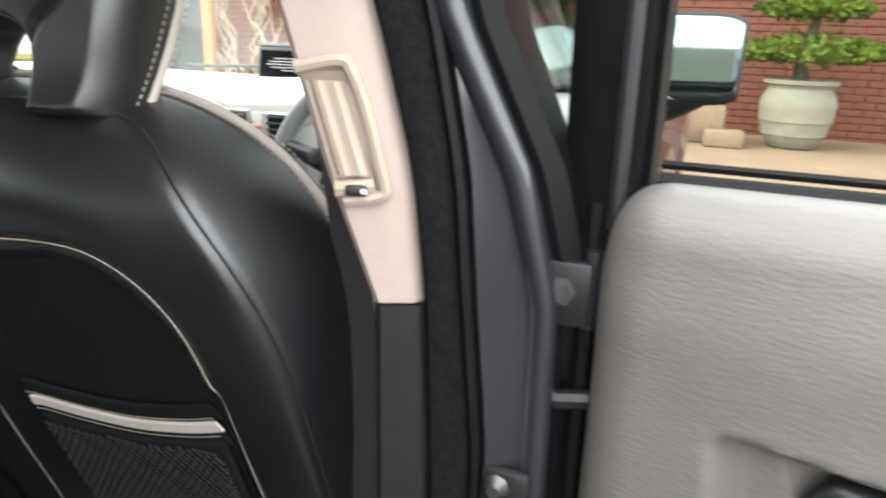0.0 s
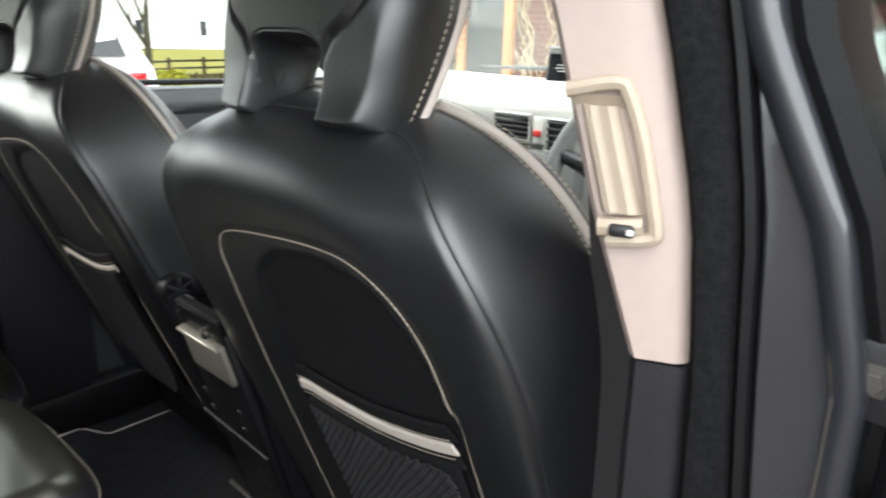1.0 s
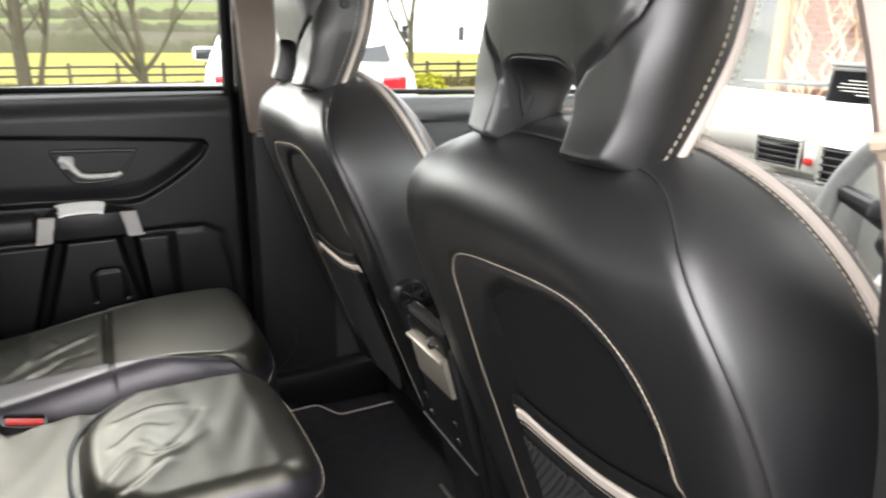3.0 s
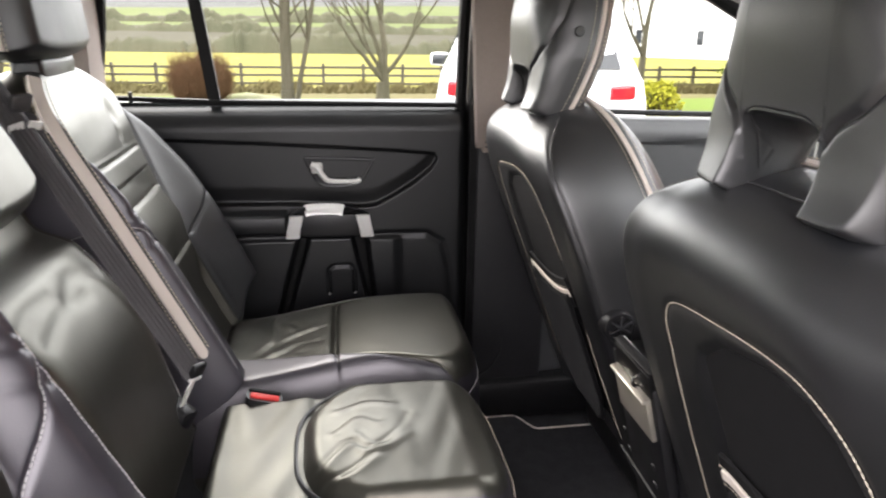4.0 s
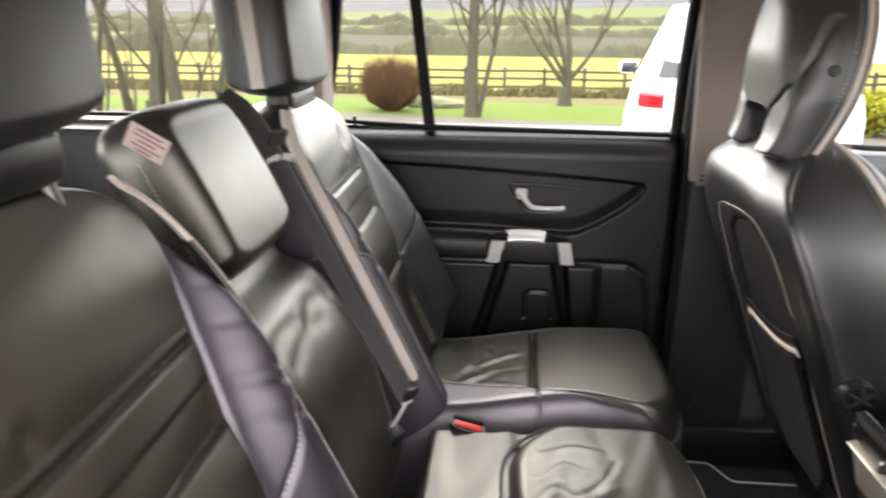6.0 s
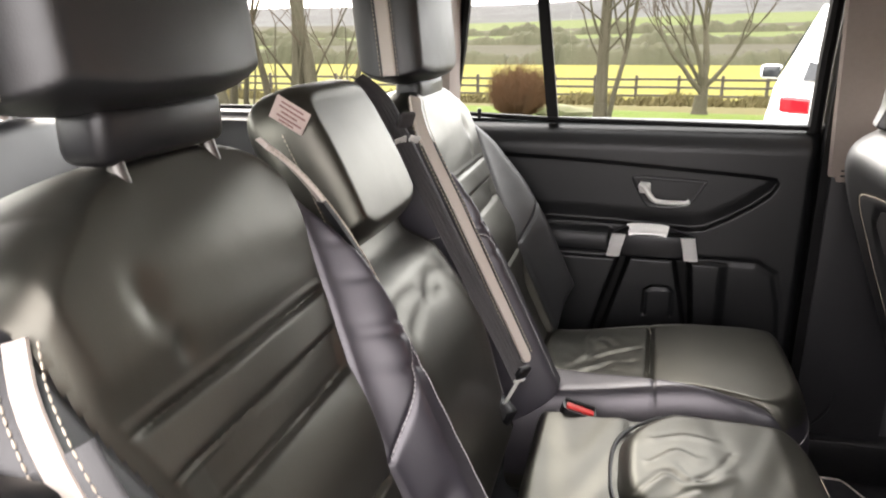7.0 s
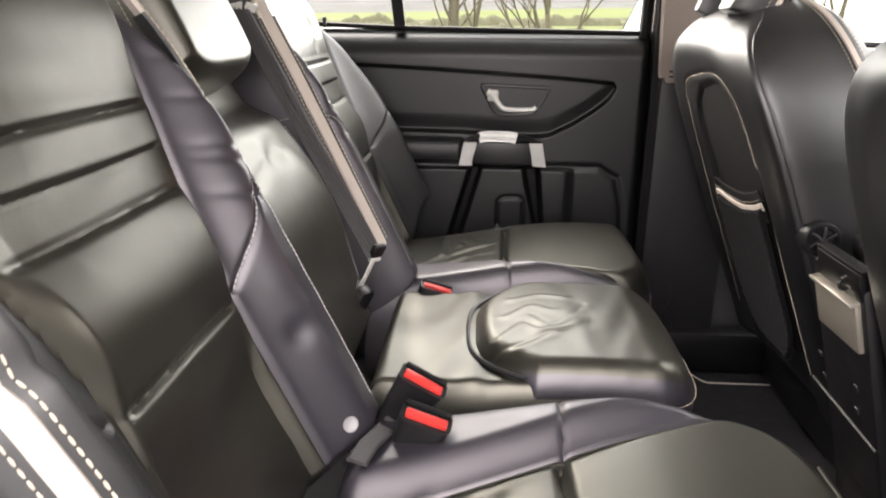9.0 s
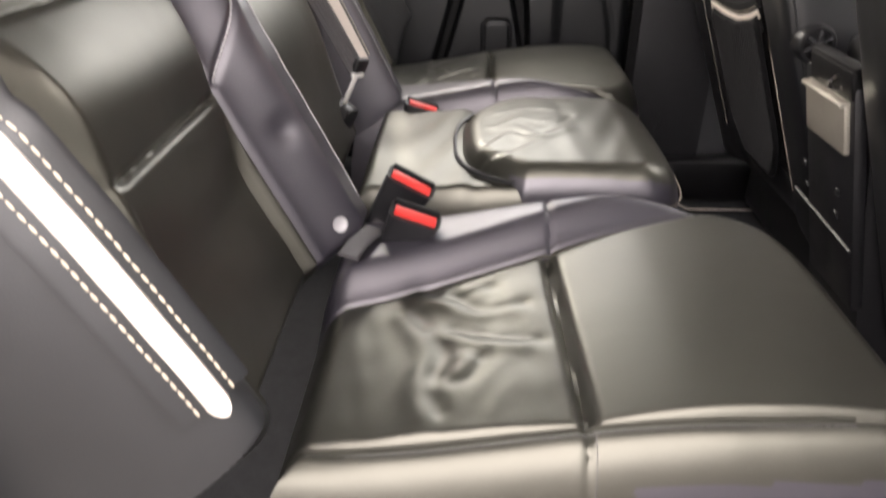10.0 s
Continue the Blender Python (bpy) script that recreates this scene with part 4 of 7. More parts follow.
def front_seat():
    seat = thing("front_seat", "black leather front seat with cream piping and a net back pocket", "car seat", (FRONT_X, 0.75, 0.45), "front seats")
    W = 0.288
    arch = [(-0.150, up_t(0.70)), (-0.140, up_t(0.98)), (-0.127, up_t(1.10)), (-0.116, up_t(1.145)), (-0.082, up_t(1.172)), (0.0, up_t(1.186)), (0.078, up_t(1.193)), (0.126, up_t(1.188)),
            (0.164, up_t(1.163)), (0.186, up_t(1.122)), (0.194, up_t(1.066)), (0.198, up_t(0.99)), (0.203, up_t(0.85)), (0.205, up_t(0.70))]
    fine_arch = [(p[0], p[1]) for p in smooth_path([(a, b, 0) for a, b in arch], 6)]

    def hi(s):
        k = max(0.0, 1 - (abs(s) / W) ** 3.1)
        return 0.44 + 0.372 * k ** (1 / 3.1)

    def seam_at(S):
        return 0.011 + 0.007 * step(np.abs(S), 0.12, 0.25)

    def well_top(s):
        return float(np.interp(s, [-0.09, -0.05, 0.0, 0.078, 0.12, 0.150, 0.172, 0.183, 0.190], [up_t(v) for v in (1.06, 1.13, 1.163, 1.178, 1.172, 1.155, 1.125, 1.10, 1.05)]))

    def well(S, T):
        """Sunk field behind the pocket, inside the stitched arch."""
        top = np.interp(S, [-0.09, -0.05, 0.0, 0.078, 0.12, 0.150, 0.172, 0.183, 0.190], [up_t(v) for v in (1.06, 1.13, 1.163, 1.178, 1.172, 1.155, 1.125, 1.10, 1.05)])
        return step(S, -0.085, -0.045) * step(0.204 - S, 0, 0.012) * step(top + 0.012 - T, 0, 0.02)

    def front(S, T, D):
        w = step(np.abs(S), 0.12, 0.25)
        d0 = seam_at(S)
        x = np.clip(D / 0.018, 0, 1)
        crisp = 0.87 * (1 - (1 - x) ** 1.7) + 0.13 * edge(D - 0.018, 0.08)
        roll = edge(D, 0.10)
        h = -0.165 + 0.165 * ((1 - w) * roll + w * crisp)
        h = h - 0.008 * well(S, T)
        h = h + groove(line_distance(S, T, fine_arch), 0.004, 0.003)
        h = h + groove(D - d0, 0.0022, 0.0035)
        return h

    def back(S, T, D):
        return -0.165 - 0.045 * edge(D, 0.08) + 0.03 * np.exp(-(S / 0.12) ** 2) * edge(D, 0.08)

    slab = Slab(-W, W, lambda s: 0.02, hi, front, back, 170, 190, front_back_warp)
    body = P("backrest", slab.vf(), LEATHER_DULL, seat)

    # cream piping and stitching round the front edge of the backrest
    rim = [(-W, t) for t in np.linspace(0.10, 0.44, 10)]
    rim += [(s, hi(s)) for s in W * np.sin(np.linspace(-math.pi / 2, math.pi / 2, 60))]
    rim += [(W, t) for t in np.linspace(0.44, 0.10, 10)]
    out = []
    for i, (s, t) in enumerate(rim):
        a, b = rim[max(i - 1, 0)], rim[min(i + 1, len(rim) - 1)]
        dx, dy = b[0] - a[0], b[1] - a[1]
        k = math.hypot(dx, dy) or 1
        ox, oy = -dy / k, dx / k
        out.append((s + 0.001 * ox, t + 0.001 * oy, ox, oy))
    p, nn = [], []
    for s, t, ox, oy in out:
        X, Y, Z = front_back_warp(s, t, -0.160)
        p.append((X, Y, Z))
        nn.append(Vector((ox, -oy * FS, oy * FC)))
    P("piping", ribbon(p, nn, 0.008, 0.006), CREAM, body, "cream leather piping")
    for off in (-0.149, -0.171):
        q = []
        for s, t, ox, oy in out:
            X, Y, Z = front_back_warp(s + (0.0015 if off > -0.15 else 0.0035) * ox, t + (0.0015 if off > -0.15 else 0.0035) * oy, off)
            q.append((X, Y, Z))
        P("piping_stitches", stitches(q, 0.0065, 0.0045, 0.0008), THREAD, body, "cream thread stitches")
    # seam between back panel and side panel
    seam = []
    for s, t, ox, oy in out[4:-4]:
        off = float(seam_at(s)) + 0.001
        seam.append(slab.at(s - ox * off, t - oy * off, 0.0016))
    P("seam_cord", tube(seam, 0.0015, 6), LEATHER_DULL, body)
    # matt knitted field inside the arch
    field = Slab(-0.056, 0.190, lambda s: up_t(0.72), well_top, lambda S, T, D: -0.0062 + 0.0012 * edge(D, 0.01), lambda S, T, D: -0.012 + 0 * D, 40, 50, front_back_warp)
    P("back_field", field.vf(), FABRIC, body, "matt black knitted backing")
    # stitched arch of the back panel
    P("arch_stitches", stitches(slab.path(arch, 8, 0.0024), 0.0055, 0.0047, 0.0009), THREAD, body, "cream thread stitches")
    # net pocket
    pocket_top = [(-0.060, up_t(0.979)), (0.003, up_t(0.977)), (0.078, up_t(0.981)), (0.146, up_t(0.996)), (0.190, up_t(1.011))]
    P("pocket_strip", ribbon(slab.path(pocket_top, 8, 0.0115), slab.normals(pocket_top, 8), 0.014, 0.003), CREAM, body, "cream leather pocket edge")
    for dt in (0.013, -0.013):
        row = [(a, b + dt) for a, b in pocket_top]
        P("pocket_stitches", stitches(slab.path(row, 8, 0.0125), 0.0055, 0.0042, 0.0006), THREAD, body, "cream thread stitches")
    for dt in (0.02, -0.018):
        row = [(a, b + dt) for a, b in pocket_top]
        P("pocket_hem", ribbon(slab.path(row, 8, 0.0095), slab.normals(row, 8), 0.020, 0.004), FABRIC, body)

    def pocket_hi(s):
        return np.interp(s, [a for a, b in pocket_top], [b for a, b in pocket_top]) - 0.020

    pocket = Slab(-0.060, 0.190, lambda s: up_t(0.68) + 0.12 * (abs(s - 0.065) / 0.126) ** 3, pocket_hi, lambda S, T, D: 0.004 + 0.006 * edge(D, 0.02), lambda S, T, D: 0.004 - 0.0 * D, 40, 40, front_back_warp)
    P("pocket_lining", pocket.vf(), FABRIC, body)
    cords = []
    for fam in (1, -1):
        for k in range(-34, 35):
            pts = []
            for j in range(60):
                t = up_t(0.70) + j * 0.005
                s = 0.065 + k * 0.0105 + fam * (t - up_t(0.82)) * 0.75 + 0.0012 * math.sin(40 * t + k)
                if -0.055 < s < 0.185 and t < pocket_hi(s) - 0.004 and t > up_t(0.68) + 0.12 * (abs(s - 0.065) / 0.126) ** 3 + 0.006:
                    X, Y, Z = front_back_warp(s, t, 0.0118)
                    pts.append((X, Y, Z))
            if len(pts) > 3:
                cords.append(tube(pts[::3] + ([pts[-1]] if (len(pts) - 1) % 3 else []), 0.0016, 4))
    net = P("net", join(*cords), NET, body, "black net")
    net["kind"] = "stuff"

    # head restraint with a cut-out between its feet
    tilt = radians(8)

    def hr_warp(S, T, H):
        lean_in = 0.40 * (0.15 * np.tanh(np.asarray(T) / 0.15))
        return FRONT_X + S, 0.466 + 0.30 * S * S + lean_in - H * math.cos(tilt), 1.278 + T * math.cos(tilt) + H * math.sin(tilt)

    HW = 0.137

    def hr_lo(s):
        a = abs(s)
        if a < 0.054:
            return 0.006 + 0.074 * (1 - (a / 0.054) ** 6) ** 0.22
        if a < 0.114:
            return 0.006
        return 0.006 + 0.104 * ((a - 0.114) / 0.023) ** 1.6

    def hr_hi(s):
        k = max(0.0, 1 - (abs(s) / HW) ** 2.3)
        return max(hr_lo(s) + 0.008, 0.128 + 0.20 * k ** (1 / 2.3))

    side = [(0.055, 0.066), (0.066, 0.082), (0.086, 0.096), (0.106, 0.122), (0.118, 0.166), (0.118, 0.225)]
    other = [(-a, b) for a, b in side]

    def hr_front(S, T, D):
        foot = np.minimum(line_distance(S, T, [(0.054, 0.006), (0.114, 0.006)]), line_distance(S, T, [(-0.054, 0.006), (-0.114, 0.006)]))
        hole = line_distance(S, T, [(s, hr_lo(s)) for s in 0.0541 * np.sin(np.linspace(-1.57, 1.57, 40))])
        outer = line_distance(S, T, [(s, hr_lo(s)) for s in np.linspace(0.114, 0.1365, 14)] + [(s, hr_hi(s)) for s in HW * np.sin(np.linspace(1.57, -1.57, 50))] + [(-s, hr_lo(s)) for s in np.linspace(0.1365, 0.114, 14)])
        low = 1 - step(T, 0.06, 0.16)
        rise = edge(outer, 0.085) * (1 - low) + (0.8 * edge(outer, 0.020) + 0.2 * edge(outer, 0.06)) * low
        h = (0.056 + 0.034 * step(T, 0.03, 0.17)) * rise * edge(foot, 0.010) * (0.25 + 0.75 * edge(hole, 0.007)) * np.clip(D / 0.002, 0, 1)
        h = h + groove(line_distance(S, T, side), 0.0035, 0.005) + groove(line_distance(S, T, other), 0.0035, 0.005)
        return h

    def hr_back(S, T, D):
        return -0.035 * edge(D, 0.03)

    hr = Slab(-HW, HW, hr_lo, hr_hi, hr_front, hr_back, 190, 120, hr_warp, 0.85)
    head = P("head_restraint", hr.vf(), LEATHER_DULL, seat, "black leather head restraint with cream piping")
    ring = [(s, hr_lo(s)) for s in np.linspace(0.100, 0.1365, 14)] + [(s, hr_hi(s)) for s in HW * np.sin(np.linspace(math.pi / 2, -math.pi / 2, 50))] + [(-s, hr_lo(s)) for s in np.linspace(0.1365, 0.100, 14)]
    pp = [Vector(hr_warp(s, t, -0.008)) for s, t in ring]
    P("head_piping", tube(pp, 0.0042, 8), CREAM, head, "cream leather piping")
    for off, grow in ((0.006, 1.004), (-0.018, 1.0)):
        P("head_stitches", stitches([Vector(hr_warp(s * grow, t, off)) for s, t in ring], 0.0065, 0.0045, 0.0009), THREAD, head, "cream thread stitches")
    P("arch_cord", tube([Vector(hr_warp(np.array(s), np.array(hr_lo(s) + 0.005), hr_front(np.array([[s]]), np.array([[hr_lo(s) + 0.005]]), np.array([[0.005]]))[0, 0] + 0.001)) for s in 0.056 * np.sin(np.linspace(-1.3, 1.3, 40))], 0.0016, 6), LEATHER_DULL, head)
    for x in (-0.153, 0.153):
        knob = lathe([(0.0, 0.004), (0.007, 0.004), (0.009, 0.002), (0.009, 0.0)], 16)
        m = Matrix.Translation(Vector(hr_warp(x * 0.86, 0.150, 0.026))) @ Euler((0, radians(90 if x > 0 else -90), 0)).to_matrix().to_4x4()
        P("release_knob", moved(knob, m), PLASTIC, head)
    for x in (-0.072, 0.072):
        P("post", tube([(FRONT_X + x, 0.452, 1.20), (FRONT_X + x, 0.470, 1.36)], 0.006, 8), STEEL, head)
    # cushion, base and side shields
    def cw(S, T, H):
        return FRONT_X + S, T, 0.70 + 0.05 * step(T, 0.6, 1.05) + H

    cush = Slab(-0.255, 0.255, lambda s: 0.70, lambda s: 1.08 - 0.5 * s * s, lambda S, T, D: -0.10 + 0.10 * edge(D, 0.05) + 0.03 * step(np.abs(S), 0.15, 0.22), lambda S, T, D: -0.10 - 0.06 * edge(D, 0.02), 50, 50, cw)
    P("cushion", cush.vf(), LEATHER, seat)
    P("seat_base", rounded_box(FRONT_X, 0.92, 0.535, 0.44, 0.46, 0.11, 0.02), PLASTIC, seat)
    for x in (-0.21, 0.21):
        P("seat_rail", rounded_box(FRONT_X + x, 0.98, 0.466, 0.035, 0.48, 0.03, 0.004), PLASTIC, seat)
    return seat


driver = front_seat()
passenger = copy_thing(driver, Matrix.Translation((-0.375, 0.75, 0.45)))
for ob in passenger.children:
    if ob.name.startswith("head_restraint"):
        ob.location.y -= 0.012
        ob.location.z -= 0.004
    for piece in ob.children:
        if piece.name.split(".")[0] in ("pocket_strip", "pocket_stitches", "pocket_hem"):
            piece.location.z -= 0.018
            piece.location.y += 0.007

# ---- second row ----
RA = math.atan(0.47)
RS, RC = math.sin(RA), math.cos(RA)


def rear_back_warp(cx):
    def warp(S, T, H):
        return cx + S, -0.116 - T * RS + H * RC, 0.80 + T * RC + H * RS
    return warp


def wave(S, T, fx, ft, ph):
    return np.sin(S * fx + 1.7 * np.sin(T * ft + ph)) * np.sin(T * ft * 1.3 + ph * 2 + S * fx * 0.4)


def outer_seat():
    cx = 0.397
    seat = thing("rear_seat", "black leather outer rear seat with cream side stripe", "car seat", (cx, 0.05, 0.45), "rear seats")
    W = 0.206
    flat = rear_back_warp(cx)

    def warp(S, T, H):
        wide = np.interp(T, [0.0, 0.13, 0.20, 0.33, 0.45, 0.54, 0.64], [0.92, 1.0, 1.05, 1.16, 1.15, 1.0, 0.7])
        return flat(S + np.clip(np.asarray(S) - 0.13, 0, 1) * wide, T, H)

    def hi(s):
        k = max(0.0, 1 - (abs(s) / W) ** 3.0)
        return 0.36 + 0.280 * k ** (1 / 3.0)

    def bound(S, T):
        return np.where(S < 0, 0.090 + 0.066 * step(T, 0.22, 0.56), 0.132 + 0.034 * step(T, 0.22, 0.56))

    ysew = [(0.200, 0.345), (0.185, 0.30), (0.165, 0.265), (0.140, 0.238)]
    ysew2 = [(-0.203, 0.372), (-0.178, 0.335), (-0.140, 0.285), (-0.096, 0.238)]

    def front(S, T, D):
        a = np.abs(S)
        b = bound(S, T)
        inner = step(b - a, 0.0, 0.012)
        strip = step(b - a, 0.001, 0.022)
        h = -0.150 + 0.150 * edge(D, 0.030)
        bol = step(a, b - 0.002, b + 0.056) * (1 - 0.55 * step(T, 0.46, 0.62))
        h = h + np.where(S < 0, 0.044, 0.064) * bol * edge(D, 0.035)
        h = h + groove(a - b, 0.003, 0.006) * edge(D, 0.03)
        h = h + 0.010 * inner * np.sin(np.clip((T - 0.45) / 0.17, 0, 1) * np.pi)
        for tt, dep in ((0.436, 0.007), (0.392, 0.006), (0.352, 0.008), (0.230, 0.008)):
            h = h + strip * groove(T - tt - 0.06 * S * S, 0.0036, dep * 0.75)
        h = h - 0.004 * strip * step(T, 0.352, 0.358) * step(0.392 - T, 0, 0.006)
        h = h + 0.012 * inner * np.sin(np.clip((T - 0.232) / 0.124, 0, 1) * np.pi)
        h = h - 0.020 * inner * step(0.232 - T, 0, 0.10)
        h = h + (groove(line_distance(S, T, ysew), 0.0026, 0.0045) + groove(line_distance(S, T, ysew2), 0.0026, 0.0045)) * edge(D, 0.02)
        soft = bol * edge(D, 0.05)
        h = h + 0.0005 * soft * wave(S, T, 38, 55, 0.4) + 0.0012 * inner * wave(S, T, 21, 30, 1.1)
        for cs, ct, w, dep in ((0.108, 0.515, 0.014, 0.0050), (0.092, 0.470, 0.010, 0.0030), (-0.125, 0.165, 0.011, 0.006)):
            h = h - dep * np.exp(-(((S - cs) / w) ** 2 + ((T - ct) / (w * 1.4)) ** 2))
        for cs, ct in ((-0.150, 0.315), (-0.165, 0.425), (-0.150, 0.375), (-0.165, 0.350), (-0.170, 0.47)):
            h = h + groove(line_distance(S, T, [(cs - 0.03, ct - 0.014), (cs, ct), (cs + 0.030, ct + 0.022)]), 0.006, 0.0022) * soft
        return h

    def back(S, T, D):
        return -0.150 - 0.03 * edge(D, 0.03)

    slab = Slab(-W, W, lambda s: 0.055 * float(step(np.array(s), 0.150, 0.190)), hi, front, back, 210, 330, warp)
    body = P("backrest", slab.vf(), LEATHER_INSERT, seat)
    # Inner bolsters take the sky-tinted leather, outer ones the plain black.
    paint(body, slab, lambda S, T, D: np.where(np.abs(S) > bound(S, T), np.where(S < 0, 1, 2), 0), [LEATHER_BOLSTER, LEATHER])
    P("bolster_stitches", stitches(slab.path(ysew2, 8, 0.0014), 0.0062, 0.0050, 0.0013), GREY_THREAD, body, "grey thread stitches")
    for sg in (-1, 1):
        row = [(sg * (W - (0.040 if sg > 0 else 0.034)), t) for t in np.linspace(0.13 if sg > 0 else 0.05, 0.36, 8)]
        P("edge_stitches", stitches(slab.path(row, 6, 0.001), 0.006, 0.0047, 0.0010), GREY_THREAD, body, "grey thread stitches")
        # cream stripe on the side of the bolster
        p, nn = [], []
        ts = [0.104 + 0.012 * k / 8 for k in range(8)] + list(np.linspace(0.116, 0.53 if sg > 0 else 0.60, 31))
        for t in ts:
            u = W if t < 0.36 else W * max(0.0, 1 - ((t - 0.36) / 0.268) ** 3.0) ** (1 / 3.0)
            if sg > 0:
                p.append(slab.at(min(0.187, u - 0.019), t, 0.004))
            else:
                p.append(Vector(warp(-(u - 0.002), t, 0.011 + 0.010 * (1 - float(step(np.array(t), 0.40, 0.60))))))
            nn.append(Vector((sg * (0.75 if sg > 0 else 0.6), 0.58, 0.42)).normalized())
        sides = []
        for i in range(len(p)):
            d = (p[min(i + 1, len(p) - 1)] - p[max(i - 1, 0)]).normalized()
            sides.append(d.cross(nn[i]).normalized())
        widths = [(0.0150 if sg > 0 else 0.021) * max(0.12, math.sqrt(1 - max(0.0, 1 - (t - 0.104) / 0.012) ** 2)) for t in ts]
        P("side_binding", ribbon([a - b * 0.002 for a, b in zip(p, nn)][8:34], nn[8:34], 0.050 if sg > 0 else 0.034, 0.005), LEATHER, body)
        P("side_stripe", ribbon(p, nn, widths, 0.006), CREAM, body, "cream leather stripe")
        for o in ((-0.0125, 0.0125) if sg > 0 else (-0.0145, 0.0145)):
            P("stripe_stitches", stitches([a + b * o + c * 0.0012 for a, b, c in zip(p[8:], sides[8:], nn[8:])], 0.0075, 0.0055, 0.0011), THREAD, body, "cream thread stitches")
        if sg < 0:
            btn = lathe([(0.0, 0.003), (0.006, 0.0028), (0.0085, 0.0015), (0.009, -0.001)], 20)
            spot = Matrix.Translation(slab.at(-0.118, 0.048, 0.0055)) @ slab.normal(-0.118, 0.048).to_track_quat("Z", "Y").to_matrix().to_4x4()
            P("snap_button", moved(btn, spot), BUTTON, body, "small pale grey snap button")

    # head restraint
    def hw(S, T, H):
        return cx + S, -0.412 - 0.10 * T + H, 1.364 + T

    def hhi(s):
        return 0.05 + 0.21 * max(0.0, 1 - (abs(s) / 0.146) ** 4) ** 0.25

    hs = Slab(-0.146, 0.146, lambda s: 0.018 * (abs(s) / 0.146) ** 4, hhi, lambda S, T, D: 0.074 * edge(D, 0.03) - 0.012 * (S / 0.146) ** 2, lambda S, T, D: -0.05 * edge(D, 0.025), 60, 50, hw)
    head = P("head_restraint", hs.vf(), LEATHER, seat, "black leather head restraint with cream side stripe")
    for sg in (-1, 1):
        pts = [Vector(hw(sg * 0.1465, t, 0.012)) for t in np.linspace(0.02, 0.20, 10)]
        P("head_stripe", ribbon(pts, [Vector((sg, 0, 0))] * 10, 0.024, 0.004), CREAM, head, "cream leather stripe")
        for o in (0.028, -0.004):
            P("head_stitches", stitches([Vector(hw(sg * 0.1475, t, o)) for t in np.linspace(0.02, 0.20, 10)], 0.0075, 0.0055, 0.001), THREAD, head, "cream thread stitches")
        P("post", tube([(cx + sg * 0.062, -0.37, 1.30), (cx + sg * 0.062, -0.405, 1.42)], 0.0075, 10), STEEL, head)
    P("bracket", rounded_box(cx, -0.392, 1.352, 0.165, 0.05, 0.05, 0.014, 3), PLASTIC, head, "black plastic bracket")

    # seat cushion
    CW = 0.208

    def cw(S, T, H):
        base = 0.805 + 0.042 * step(T, -0.10, 0.22) + 0.006 * step(T, 0.16, 0.36) - 0.004 * step(T, 0.36, 0.42)
        return cx + S, T, base + H

    def chi(s):
        if s > 0:
            return 0.22 + 0.180 * max(0.0, 1 - (s / CW) ** 7) ** (1 / 5.0)
        return 0.16 + 0.240 * max(0.0, 1 - (abs(s) / CW) ** 3.4) ** (1 / 3.4)

    folds = [[(-0.006, -0.019), (0.047, 0.005), (0.101, 0.0), (0.134, 0.006)], [(-0.037, 0.014), (-0.008, 0.042), (-0.009, 0.080)], [(0.021, 0.015), (0.037, 0.046), (0.052, 0.092)],
             [(0.10, 0.017), (0.093, 0.031), (0.07, 0.041)], [(-0.05, -0.01), (-0.03, 0.01), (-0.045, 0.05)]]
    creases = [[(q[0], q[1]) for q in smooth_path([(a, b, 0) for a, b in c], 5)] for c in folds]

    def cushion_bound(S, T):
        return np.where(S < 0, np.interp(T, [-0.14, -0.098, 0.10, 0.29, 0.4], [0.012, 0.027, 0.090, 0.162, 0.19]), 0.164)

    def cfront(S, T, D):
        a = np.abs(S)
        bs = cushion_bound(S, T)
        inner = step(bs + 0.002 - a, 0, 0.012)
        h = -0.13 + 0.13 * edge(D, 0.045)
        h = h + np.where(S < 0, 0.030, 0.022) * step(a, bs - 0.004, bs + 0.05) * edge(D, 0.06)
        h = h + groove(a - bs, 0.003, 0.005) * edge(D, 0.03)
        h = h + inner * groove(T - 0.116 - 0.03 * S, 0.0055, 0.013) + (1 - inner) * groove(T - 0.118, 0.003, 0.004) * edge(D, 0.03)
        h = h + 0.007 * inner * np.sin(np.clip((T - 0.118) / 0.25, 0, 1) * np.pi) + 0.006 * inner * np.sin(np.clip((T + 0.12) / 0.238, 0, 1) * np.pi)
        h = h - 0.006 * inner * np.exp(-(((S) / 0.09) ** 2 + ((T - 0.02) / 0.06) ** 2))
        for c in creases:
            h = h + groove(line_distance(S, T, c), 0.009, 0.0021)
            h = h - groove(line_distance(S, T, [(x + 0.003, y - 0.013) for x, y in c]), 0.013, 0.0024)
        h = h + inner * (0.0008 * wave(S, T, 31, 27, 0.9) + 0.0003 * wave(S, T, 95, 83, 2.3)) * step(0.118 - T, 0, 0.03)
        return h

    cush = Slab(-CW, CW, lambda s: -0.135, chi, cfront, lambda S, T, D: -0.13 - 0.05 * edge(D, 0.03), 190, 200, cw)
    cu = P("cushion", cush.vf(), LEATHER_INSERT, seat)
    # Inner bolster and front roll take the violet that stands for sky light.
    paint(cu, cush, lambda S, T, D: (-S > cushion_bound(S, T)) | ((D < 0.012) & (T > 0.15)), [LEATHER_BOLSTER])
